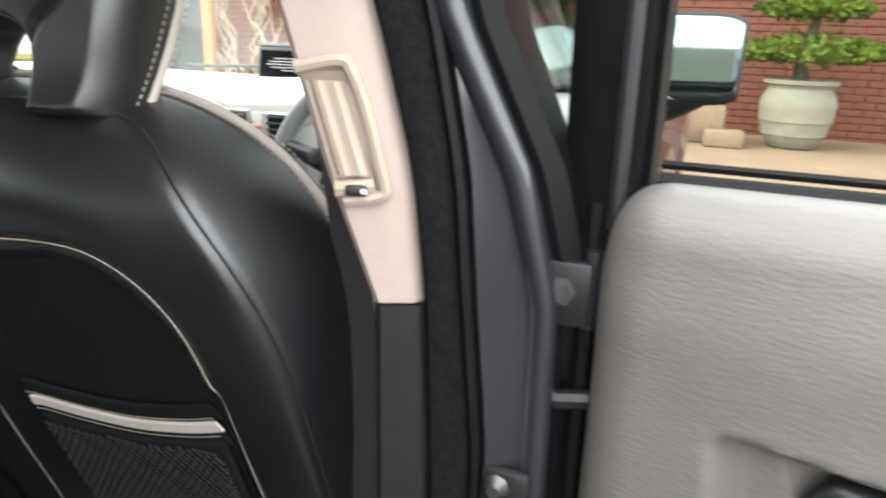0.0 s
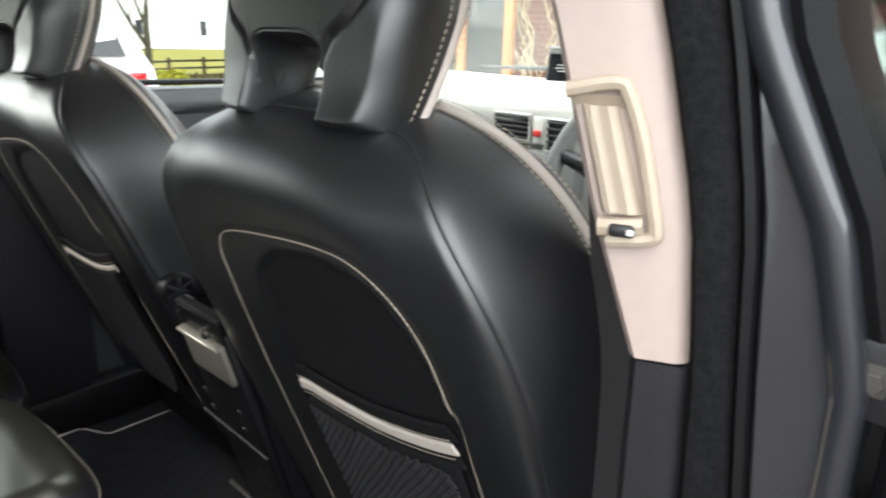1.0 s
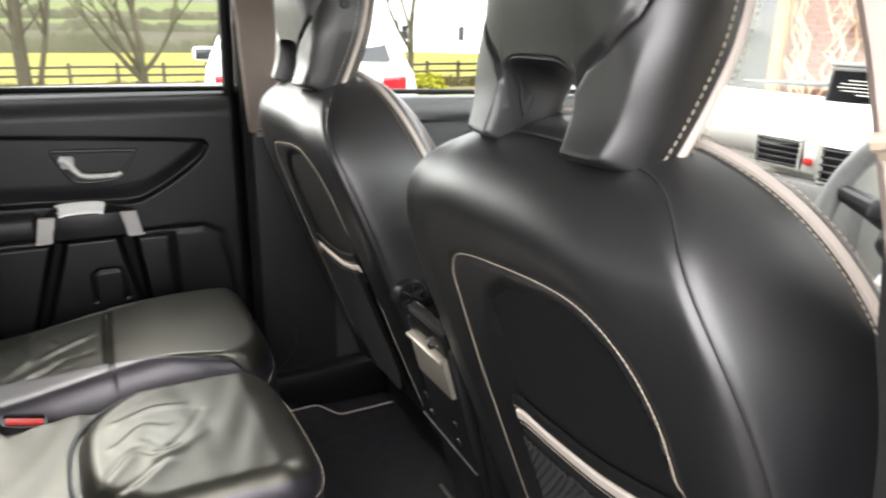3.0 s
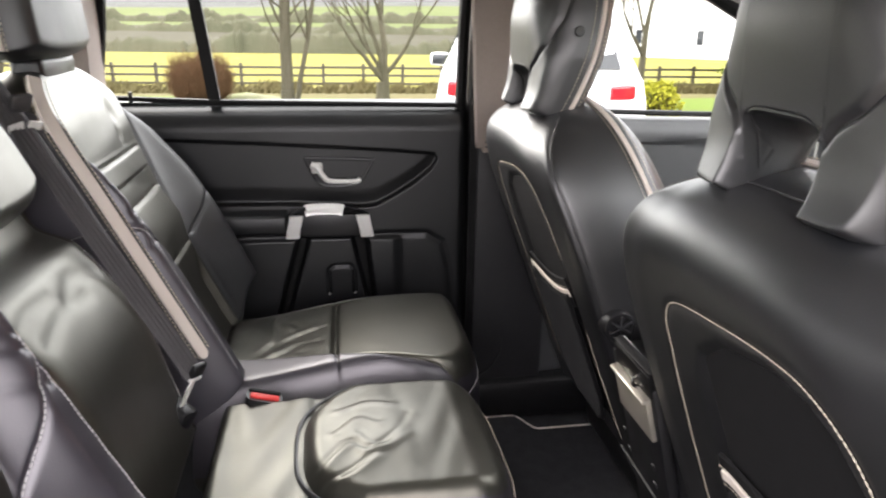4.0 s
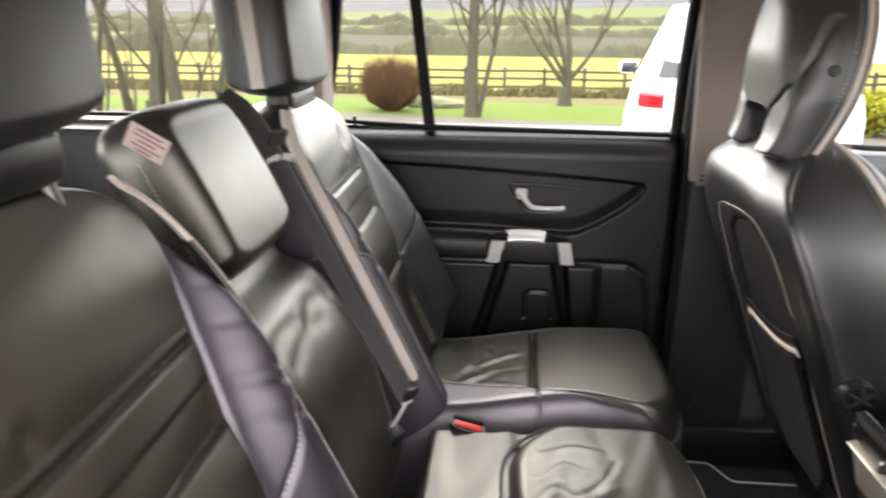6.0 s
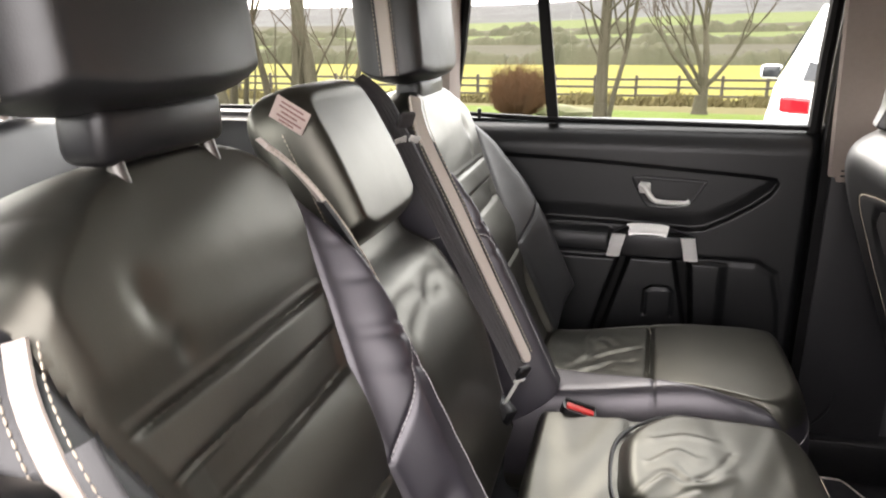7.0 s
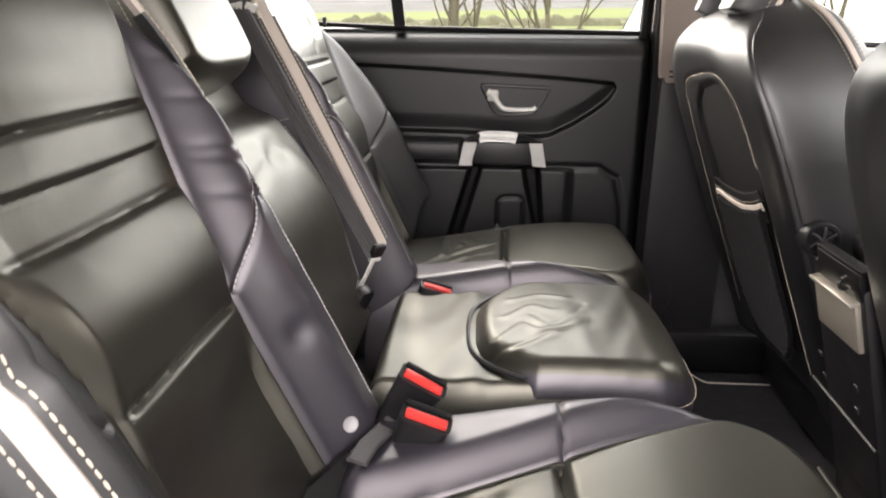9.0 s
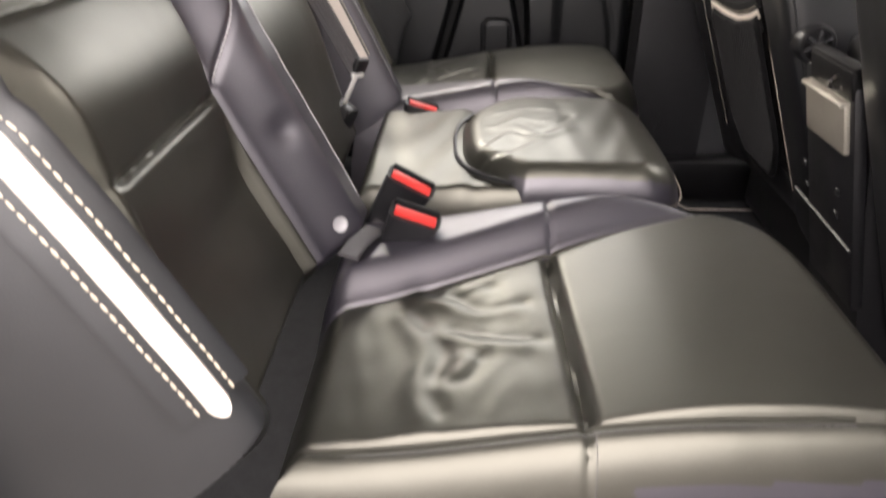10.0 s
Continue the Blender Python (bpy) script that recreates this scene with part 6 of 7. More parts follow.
# pop-up display on the dash
disp = thing("dash_display", "black pop-up display with lines of white print", "display", (0.09, 1.36, 1.25))
dm = Matrix.Translation((0.105, 1.355, 1.297)) @ Euler((radians(-8), 0, radians(6))).to_matrix().to_4x4()
PD("display_case", box_at(dm, 0.165, 0.03, 0.075, 0.006, 3), PLASTIC, disp)
PD("display_glass", box_at(dm @ Matrix.Translation((0, -0.0155, -0.002)), 0.150, 0.002, 0.062, 0.0006, 1), SCREEN, disp, "black glass screen")
for k, w in enumerate((0.085, 0.11, 0.12, 0.105, 0.05)):
    PD("print_line", box_at(dm @ Matrix.Translation((0.0, -0.0172, 0.012 - 0.0062 * k)), w, 0.0008, 0.0011, 0.0002, 1), WHITE_INK, disp)
PD("display_lid", box_at(dm @ Matrix.Translation((0, 0.012, 0.041)), 0.168, 0.05, 0.008, 0.003, 2), DASH_DARK, disp)
PD("display_base", rounded_box(0.105, 1.37, 1.254, 0.19, 0.07, 0.02, 0.006), DASH_DARK, disp)

# steering wheel
wheel = thing("steering_wheel", "grey leather steering wheel with black hub", "steering wheel", (0.405, 1.10, 1.0))
wm = Matrix.Translation((0.405, 1.10, 1.135)) @ Euler((radians(66), 0, 0)).to_matrix().to_4x4()
P("rim", moved(tube([(0.185 * math.cos(a), 0.185 * math.sin(a), 0) for a in np.linspace(0, 2 * math.pi, 65)[:-1]], 0.0165, 12, closed=True), wm), DASH_DARK, wheel, "grey leather rim")
P("hub", moved(Slab(-0.085, 0.085, lambda s: -0.07 + 0.03 * (abs(s) / 0.085) ** 3, lambda s: 0.055 - 0.02 * (abs(s) / 0.085) ** 3, lambda S, T, D: 0.035 * edge(D, 0.03), lambda S, T, D: -0.02 * edge(D, 0.02), 24, 24, lambda S, T, H: (S, T, H)).vf(), wm), PLASTIC, wheel)
for a in (10, 170, 240, 300):
    c, s = math.cos(radians(a)), math.sin(radians(a))
    P("spoke", moved(tube([(0.06 * c, 0.06 * s - 0.01, 0.0), (0.12 * c, 0.12 * s - 0.005, -0.004), (0.182 * c, 0.182 * s, 0)], [0.026, 0.018, 0.012], 10), wm), PLASTIC if a < 200 else SILVER, wheel)
for x in (-0.095, 0.095):
    P("switch_pad", moved(rounded_box(x, 0.012, 0.014, 0.034, 0.032, 0.012, 0.005), wm), PLASTIC_GREY, wheel)
P("column", tube([(0.405, 1.13, 1.11), (0.405, 1.36, 1.01)], 0.05, 14), PLASTIC, wheel)
for sx in (-1, 1):
    P("stalk", tube([(0.405 + sx * 0.04, 1.17, 1.11), (0.405 + sx * 0.15, 1.16, 1.13)], 0.008, 8), PLASTIC, wheel)

# ---- outside ----
GRAVEL = material("pale_gravel_drive", (0.105, 0.094, 0.077), 0.9, second=(0.080, 0.072, 0.060), scale=2.5, bump=0.6, bump_scale=60, spread=1.2, spec=0.02)
PAVING = material("sandstone_paving", (0.2295, 0.1658, 0.1062), 0.9, second=(0.1785, 0.1318, 0.0892), scale=2.6, bump=0.4, bump_scale=40, spread=0.7, spec=0.02)
LAWN = material("short_lawn", (0.0675, 0.0972, 0.0189), 0.9, second=(0.0837, 0.1053, 0.0270), scale=1.2, bump=0.8, bump_scale=30, spread=1.2, spec=0.02)
ROUGH = material("rough_winter_grass", (0.1063, 0.0825, 0.0438), 0.95, second=(0.0625, 0.0650, 0.0275), scale=1.5, bump=0.8, bump_scale=20, spread=1.3, spec=0.02)
FIELD = material("stubble_field", (0.1425, 0.1245, 0.0330), 0.95, second=(0.1170, 0.1125, 0.0300), scale=0.05, bump=0.3, bump_scale=4, spread=0.5, stretch=(1, 0.3, 1), spec=0.02)
FAR_GREEN = material("far_pasture", (0.0672, 0.0800, 0.0304), 0.95, second=(0.0800, 0.0896, 0.0384), scale=0.02, spread=0.4, spec=0.02)
# Ploughland colour is lightened to carry the distance haze.
FAR_BROWN = material("far_ploughland_hazed", (0.0510, 0.0465, 0.0330), 0.95, second=(0.0450, 0.0420, 0.0300), scale=0.03, spread=0.5, spec=0.02)
FAR_WOOD = material("far_winter_wood", (0.0578, 0.0561, 0.0544), 0.95, second=(0.0714, 0.0697, 0.0680), scale=0.02, spread=0.8, contrast=2, spec=0.02)
BARK = material("grey_green_bark", (0.080, 0.070, 0.050), 0.9, second=(0.048, 0.046, 0.030), scale=9, bump=0.8, bump_scale=45, spread=1.0, stretch=(1, 1, 0.3), spec=0.02)
TWIG = material("winter_twigs", (0.085, 0.066, 0.048), 0.9, second=(0.058, 0.046, 0.034), scale=8, spec=0.02)
RUSSET = material("russet_shrub_twigs", (0.1125, 0.0620, 0.0338), 0.9, second=(0.0843, 0.0525, 0.0300), scale=6, spec=0.02)
# Hedge colour is raised to hold the haze in front of it.
HEDGE = material("bare_hedge_hazed", (0.062, 0.058, 0.038), 0.95, second=(0.046, 0.048, 0.030), scale=0.15, spread=0.6, spec=0.02)
GOLD_LEAF = material("golden_conifer", (0.2750, 0.2530, 0.0275), 0.8, second=(0.1815, 0.1980, 0.0220), scale=6, spec=0.02)
GREEN_LEAF = material("shrub_leaves", (0.0620, 0.0930, 0.0155), 0.6, second=(0.0992, 0.1302, 0.0217), scale=8, spec=0.02)
FENCE = material("weathered_fence_wood", (0.0858, 0.0759, 0.0627), 0.9, second=(0.0594, 0.0528, 0.0429), scale=6, bump=0.5, bump_scale=40, stretch=(1, 0.15, 1), spec=0.02)
BRICK = material("orange_red_brick", (0.165, 0.066, 0.044), 0.9, second=(0.125, 0.052, 0.036), scale=3, bump=0.4, bump_scale=60, spread=0.8, spec=0.02)
MORTAR = material("lime_mortar", (0.24, 0.19, 0.145), 0.95, second=(0.19, 0.15, 0.115), scale=5, bump=0.4, bump_scale=80, spec=0.02)
TERRACOTTA = material("pale_stone_pot", (0.225, 0.208, 0.158), 0.85, second=(0.170, 0.158, 0.120), scale=7, bump=0.4, bump_scale=70, spread=0.5, spec=0.02)
OAK = material("orange_oak", (0.50, 0.20, 0.06), 0.6, second=(0.40, 0.15, 0.045), scale=4, stretch=(1, 1, 0.1), bump=0.2, bump_scale=60)
RENDERED = material("white_render", (0.80, 0.79, 0.75), 0.85, second=(0.74, 0.73, 0.69), scale=1.5, bump=0.2, bump_scale=30, spread=0.15, spec=0.02)
SLATE = material("grey_roof_slate", (0.16, 0.15, 0.15), 0.8, second=(0.12, 0.115, 0.115), scale=2, bump=0.4, bump_scale=12)
DARK_GLASS = material("dark_window_glass", (0.02, 0.022, 0.025), 0.08, second=(0.03, 0.032, 0.035), scale=3)
WHITE_PAINT = material("white_car_paint", (0.80, 0.80, 0.79), 0.25, second=(0.78, 0.78, 0.77), scale=2, coat=0.6, spread=0.05)
TAIL_RED = material("red_tail_lens", (0.60, 0.012, 0.02), 0.15, second=(0.5, 0.01, 0.016), scale=20, coat=0.5, spread=0.1)
STONE = material("mossy_stone", (0.1750, 0.1610, 0.1190), 0.9, second=(0.0980, 0.1190, 0.0420), scale=4, bump=0.7, bump_scale=25, spread=0.8, spec=0.02)


def land(x, y):
    """Height of the ground."""
    d = -x
    z = float(np.interp(d, [-2000, 12.6, 18, 24, 32, 60, 120, 150, 200, 300, 420, 560, 800, 1200, 1700], [0, 0, -0.45, -0.98, -1.7, -2.6, -3.8, -4.4, -4.8, -3.4, -0.6, 3.4, 19, 50, 56]))
    if d > 300:
        z += (d - 300) / 900 * 9 * math.sin(y / 330 + 0.6) + (d - 300) / 900 * 5 * math.sin(y / 120)
    return z


gx = [-1700, -1450, -1200, -1000, -800, -680, -560, -490, -420, -360, -300, -250, -200, -175, -152, -148, -122, -100, -80, -60, -48, -40, -34, -30, -26, -23, -20, -18, -16.4, -15.2, -14, -13, -12, -11.3, -10.6, -10, -8, -5, -2, 0, 3, 8, 20, 60, 200, 900]
gy = [-1600, -1000, -600, -350, -220, -140, -90, -60, -42, -30, -22, -16, -12, -9, -6, -4, -2, -1, 0, 1, 2, 3, 5, 7, 9, 12, 16, 22, 30, 42, 60, 90, 140, 220, 350, 600, 1000, 1600]
verts, faces, mats = [], [], []
for x in gx:
    for y in gy:
        xx = x + (0.5 * math.sin(y * 0.35) if -16 < x < -9 else 0)
        verts.append((xx, y, land(x, y)))
m = len(gy)
for i in range(len(gx) - 1):
    for j in range(m - 1):
        faces.append((i * m + j, (i + 1) * m + j, (i + 1) * m + j + 1, i * m + j + 1))
        xm = (gx[i] + gx[i + 1]) / 2
        ym = (gy[j] + gy[j + 1]) / 2
        if xm > -10.6:
            k = 0 if ym < 14 else 1
        elif xm > -15.2:
            k = 1
        elif xm > -34:
            k = 2
        elif xm > -122:
            k = 3
        elif xm > -300:
            k = 4 if (int(ym / 160) % 2) else 5
        elif xm > -560:
            k = 4 if (i + int(ym / 300)) % 3 else 5
        elif xm > -700:
            k = 5 if int(ym / 260) % 2 else 4
        else:
            k = 6
        mats.append(k)
ground = mesh_object("ground", verts, faces, [GRAVEL, LAWN, ROUGH, FIELD, FAR_GREEN, FAR_BROWN, FAR_WOOD])
ground.data.polygons.foreach_set("material_index", mats)
tagged(ground, "gravel drive, lawn and fields rising to hills", "ground", kind="structure")


# ---- bare trees ----
def grow(rng, base, direction, length, radius, depth, out, twigs, bend=0.13, fork=3):
    pts, rad = [Vector(base)], [radius]
    d = Vector(direction).normalized()
    n = 4 if depth > 1 else 3
    for i in range(n):
        d = (d + Vector((rng.uniform(-bend, bend), rng.uniform(-bend, bend), rng.uniform(-0.02, bend * 0.8)))).normalized()
        pts.append(pts[-1] + d * length / n)
        rad.append(radius * (1 - 0.42 * (i + 1) / n))
    (out if radius > 0.012 else twigs).append(tube(pts, rad, 8 if radius > 0.04 else (5 if radius > 0.012 else 3)))
    if depth <= 0:
        return
    for k in range(fork if depth > 1 else fork + 1):
        i = rng.randint(max(1, n - 2), n) if k else n
        dd = (d + Vector((rng.uniform(-1, 1), rng.uniform(-1, 1), rng.uniform(-0.2, 0.7))) * (0.75 if k else 0.35)).normalized()
        grow(rng, pts[i], dd, length * rng.uniform(0.58, 0.80), rad[i] * rng.uniform(0.55, 0.75) * (1.0 if k else 1.15), depth - 1, out, twigs, bend, fork)


def bare_tree(at, stems, depth, label, seed):
    rng = random.Random(seed)
    base = Vector((at[0], at[1], land(at[0], at[1]) - 0.05))
    t = thing("bare_tree", label, "tree", tuple(base), "bare trees")
    for (dx, dy, lean_x, lean_y, h, r, *lift) in stems:
        out, tw = [], []
        if lift:
            grow(rng, base + Vector((dx, dy, lift[0])), (lean_x, lean_y, 1), h, r, depth, out, tw, 0.2)
            P("limb", join(*out), BARK, t)
            P("twigs", join(*tw), TWIG, t)["kind"] = "stuff"
            continue
        grow(rng, base + Vector((dx, dy, 0)), (lean_x, lean_y, 1), h, r, depth if len(stems[-1]) < 7 else 0, out, tw)
        flare = tube([base + Vector((dx, dy, 0)), base + Vector((dx, dy, 0.12)), base + Vector((dx + lean_x * 0.3, dy + lean_y * 0.3, 0.4))], [r * 1.5, r * 1.15, r], 10)
        P("trunk", join(flare, *out[:1]), BARK, t, "grey-green bark trunk")
        if len(out) > 1:
            P("branches", join(*out[1:]), BARK, t)
        if tw:
            ob = P("twigs", join(*tw), TWIG, t)
            ob["kind"] = "stuff"
    return t


bare_tree((-10.9, -0.53), [(0, 0, 0.02, -0.02, 3.4, 0.11), (0, 0.02, 0.02, -0.9, 0.9, 0.020, 0.95), (0, 0, 0.1, 0.9, 0.8, 0.018, 1.15), (0, 0, 0.3, -0.7, 1.0, 0.026, 1.30), (0, 0, -0.2, 0.7, 1.0, 0.022, 1.45), (0, 0, 0.1, -1.2, 0.9, 0.018, 1.62), (0, 0, -0.1, 1.0, 1.1, 0.022, 1.75), (0, 0, 0.2, -0.6, 1.2, 0.026, 1.9), (0.06, 0.11, 0.0, 0.0, 2.4, 0.045, 0.0)], 4, "bare lawn tree with two grey-green stems", 3)
bare_tree((-13.6, 1.22), [(0, 0, 0.0, 0.02, 0.75, 0.12), (0, 0, 0.1, -0.95, 1.15, 0.055, 0.45), (0, 0, -0.1, 0.85, 1.1, 0.05, 0.5), (0, 0, 0.2, -0.3, 1.1, 0.06, 0.62), (0, 0.02, -0.1, 0.25, 1.3, 0.075, 0.66), (0, 0, -0.5, -0.5, 1.0, 0.045, 0.55)], 5, "wide-spreading bare tree on the lawn", 8)
bare_tree((-9.2, -5.15), [(0, 0, 0.0, 0.04, 3.0, 0.13), (0.1, 0.42, 0.0, 0.02, 3.2, 0.115), (-0.2, -0.5, 0, -0.10, 2.4, 0.07), (0.3, -0.9, 0, -0.25, 2.4, 0.10), (-0.1, 0.9, 0, 0.25, 2.0, 0.05), (0.1, 0.6, 0, 0.30, 1.6, 0.022, 0.0), (0.2, 0.2, 0, -0.25, 1.8, 0.024, 0.0), (0.1, -0.3, 0, 0.2, 1.7, 0.02, 0.0), (0.2, -0.7, 0, 0.15, 1.6, 0.022, 0.0), (0, 0.4, 0.1, 0.6, 1.2, 0.02, 0.9), (0, 0, 0.1, -0.6, 1.3, 0.022, 0.8), (0.1, 1.0, 0, 0.1, 1.6, 0.02, 0.0)], 4, "cluster of thick bare trunks beside the drive", 21)
bare_tree((-10.2, -7.0), [(0, 0, 0.0, -0.35, 2.2, 0.10), (0.1, 0.2, 0.1, 0.1, 2.6, 0.08), (0.2, 0.5, 0.1, 0.25, 2.2, 0.05)], 3, "thin bare multi-stem tree", 33)
bare_tree((-26.0, 12.5), [(0, 0, 0, 0.05, 3.0, 0.17)], 4, "bare garden tree near white house", 41)
bare_tree((-19.0, 13.8), [(0, 0, 0, -0.1, 2.4, 0.11), (0.2, 0, 0.1, 0.2, 2.2, 0.07)], 4, "small bare garden tree", 55)


def shrub(name, at, size, n, mat, label, seed, leaf=0.06, category="shrub"):
    """A shrub: fan of stems and many small leaves or twig ends with an uneven outline."""
    rng = random.Random(seed)
    b = Vector((at[0], at[1], at[2] if len(at) > 2 else land(at[0], at[1])))
    t = thing(name, label, category, tuple(b))
    stems = []
    verts, faces = [], []
    for i in range(n):
        a, k = rng.uniform(0, 2 * math.pi), rng.random() ** 0.5
        h = rng.random() ** 0.7
        lump = 0.82 + 0.18 * math.sin(3 * a + 5 * h + seed)
        w = size[0] * lump * math.sqrt(max(0.0, 1 - (2 * h - 0.95) ** 2 * 0.75))
        tip = b + Vector((w * k * math.cos(a), w * k * math.sin(a) * size[1] / size[0], h * size[2] * (0.9 + 0.2 * rng.random())))
        if i % 6 == 0:
            stems.append(tube([b + Vector((0.15 * w * math.cos(a), 0.15 * w * math.sin(a), 0)), b.lerp(tip, 0.5) + Vector((0, 0, 0.05)), tip], [0.012, 0.008, 0.003], 4))
        s = leaf * rng.uniform(0.6, 1.5)
        d1 = Vector((rng.gauss(0, 1), rng.gauss(0, 1), rng.gauss(0, 1) + 0.5)).normalized()
        d2 = d1.cross(Vector((rng.gauss(0, 1), rng.gauss(0, 1), rng.gauss(0, 1)))).normalized()
        q = len(verts)
        verts += [tuple(tip), tuple(tip + d1 * s * 0.5 + d2 * s * 0.35), tuple(tip + d1 * s), tuple(tip + d1 * s * 0.5 - d2 * s * 0.35)]
        faces.append((q, q + 1, q + 2, q + 3))
    P("stems", join(*stems), TWIG, t)
    ob = P("crown", (verts, faces), mat, t)
    ob["kind"] = "stuff"
    return t


def twig_bush(at, size, n, label, seed):
    rng = random.Random(seed)
    b = Vector((at[0], at[1], land(at[0], at[1])))
    t = thing("twiggy_bush", label, "bush", tuple(b))
    out = []
    for i in range(n):
        a = rng.uniform(0, 2 * math.pi)
        k = rng.random() ** 0.6
        foot = b + Vector((0.25 * size[0] * k * math.cos(a), 0.25 * size[1] * k * math.sin(a), 0))
        hh = size[2] * (0.45 + 0.55 * rng.random()) * (1 - 0.18 * k ** 3) * (0.93 + 0.10 * math.sin(3 * a + 1.0))
        tip = b + Vector((size[0] * k * math.cos(a), size[1] * k * math.sin(a), hh))
        mid = foot.lerp(tip, 0.55) + Vector((size[0] * 0.25 * k * math.cos(a), size[1] * 0.25 * k * math.sin(a), 0))
        out.append(tube([foot, mid, tip], [0.006, 0.004, 0.002], 3))
        for q in range(3):
            s = mid.lerp(tip, rng.uniform(0.0, 0.9))
            out.append(tube([s, s + Vector((rng.uniform(-0.14, 0.14), rng.uniform(-0.14, 0.14), rng.uniform(0.02, 0.26)))], [0.003, 0.0015], 3))
    ob = P("twigs", join(*out), RUSSET, t, "dense russet twigs")
    ob["kind"] = "stuff"
    return t


twig_bush((-11.5, -1.98), (0.50, 0.52, 0.92), 1700, "round russet twiggy bush on lawn edge", 5)

# weeds and brambles along the fence
rng = random.Random(12)
verts, faces = [], []
for i in range(11000):
    y = rng.uniform(-26, 26)
    x = -rng.uniform(28.0, 31.6) + (3.5 if rng.random() < 0.2 else 0)
    z = land(x, y)
    h = rng.uniform(0.15, 0.70) * (0.45 + 0.3 * math.sin(y * 0.9) ** 2 + 0.25 * math.sin(y * 2.3 + 1) ** 2)
    dx, dy = rng.uniform(-0.3, 0.3), rng.uniform(-0.3, 0.3)
    q = len(verts)
    verts += [(x, y - 0.02, z - 0.03), (x, y + 0.02, z - 0.03), (x + dx, y + dy + 0.015, z + h), (x + dx * 0.5, y + dy * 0.5 - 0.03, z + h * 0.6)]
    faces.append((q, q + 1, q + 2, q + 3))
DRY_GRASS = material("dry_verge_grass", (0.105, 0.083, 0.042), 0.95, second=(0.062, 0.058, 0.026), scale=1.2, spread=1.2, spec=0.02)
weeds = mesh_object("bramble_verge", verts, faces, DRY_GRASS)
tagged(weeds, "dry brown brambles and weeds along fence", "weeds", kind="stuff")

# hedgerows: a band of small overlapping twig tufts
def hedge(name, x0, y0, y1, h, n, seed, label, wide=3.0):
    rng = random.Random(seed)
    verts, faces = [], []
    for i in range(n):
        y = rng.uniform(y0, y1)
        x = x0 + rng.uniform(-wide, wide) * 0.4
        top = h * (0.55 + 0.25 * math.sin(y * 0.11 + seed) + 0.2 * math.sin(y * 0.37) + 0.35 * rng.random())
        z = land(x, y) - 0.3 + top * rng.uniform(0.5, 1.0)
        s = rng.uniform(0.4, 1.0) * h * 0.09
        d1 = Vector((rng.gauss(0, 0.4), rng.gauss(0, 1), rng.gauss(0, 1) + 0.8)).normalized()
        d2 = d1.cross(Vector((1, rng.gauss(0, 0.3), rng.gauss(0, 0.3)))).normalized()
        c = Vector((x, y, z))
        q = len(verts)
        verts += [tuple(c - d1 * s), tuple(c + d2 * s * 0.10), tuple(c + d1 * s * 1.4), tuple(c - d2 * s * 0.10)]
        faces.append((q, q + 1, q + 2, q + 3))
    # dense inner growth under the tufts
    m = 700
    q = len(verts)
    for i in range(m):
        y = y0 + (y1 - y0) * i / (m - 1)
        top = h * (0.60 + 0.25 * math.sin(y * 0.11 + seed) + 0.2 * math.sin(y * 0.37)) + h * rng.uniform(0.0, 0.28)
        for a, k in ((-1, 0), (-0.55, 0.75), (0, 1), (0.55, 0.75), (1, 0)):
            x = x0 + wide * a
            verts.append((x + rng.uniform(-0.2, 0.2) * wide * k, y, land(x, y) - 0.3 + max(0.5, top) * k))
    for i in range(m - 1):
        for a in range(4):
            c = q + 5 * i + a
            faces.append((c, c + 1, c + 6, c + 5))
    return tagged(mesh_object(name, verts, faces, HEDGE), label, "hedge", kind="stuff")


hedge("hedgerow", -125, -240, 220, 3.6, 11000, 2, "bare winter hedgerow at field edge", 5)
hedge("hedgerow", -300, -420, 420, 5.0, 7000, 6, "distant hedgerow with bare trees", 8)
hedge("hedgerow", -430, -500, 500, 6.0, 5000, 9, "distant hedgerow on hillside", 10)

# ---- fence ----
fence = thing("field_fence", "weathered wooden post-and-rail field fence", "fence", (-32, 0, -2))
for k in range(-18, 20):
    y = 1.8 * k
    z = land(-32, y)
    P("post", rounded_box(-32, y, z + 0.62, 0.13, 0.13, 1.34, 0.012, 1), FENCE, fence)
for k in range(-18, 19):
    for h in (0.42, 0.78, 1.12):
        P("rail", rounded_box(-31.92, 1.8 * k + 0.9, land(-32, 0) + h + 0.012 * math.sin(k * 2.1 + h), 0.05, 1.86, 0.10, 0.008, 1), FENCE, fence)

# low mossy stone on the lawn
st = thing("mossy_rock", "low mossy rock on the lawn", "rock", (-12.2, -1.25, 0))
bm = bmesh.new()
bmesh.ops.create_icosphere(bm, subdivisions=3, radius=1)
for v in bm.verts:
    k = 1 + 0.22 * noise.noise(v.co * 1.7) + 0.1 * noise.noise(v.co * 4)
    v.co = Vector((v.co.x * 0.30 * k - 12.2, v.co.y * 0.55 * k - 1.25, max(-0.02, v.co.z * 0.15 * k + 0.03)))
bm.verts.index_update()
P("stone", ([tuple(v.co) for v in bm.verts], [tuple(v.index for v in f.verts) for f in bm.faces]), STONE, st)
bm.free()
shrub("golden_shrub", (-9.7, 5.25), (0.50, 0.50, 0.56), 2600, GOLD_LEAF, "golden yellow clipped conifer shrub", 4, 0.05)

# ---- white parked car, its tail towards the drive ----
wc = thing("parked_car", "tall white parked car with red tail lamps", "car", (-7.2, 1.9, 0))
CY = 1.90


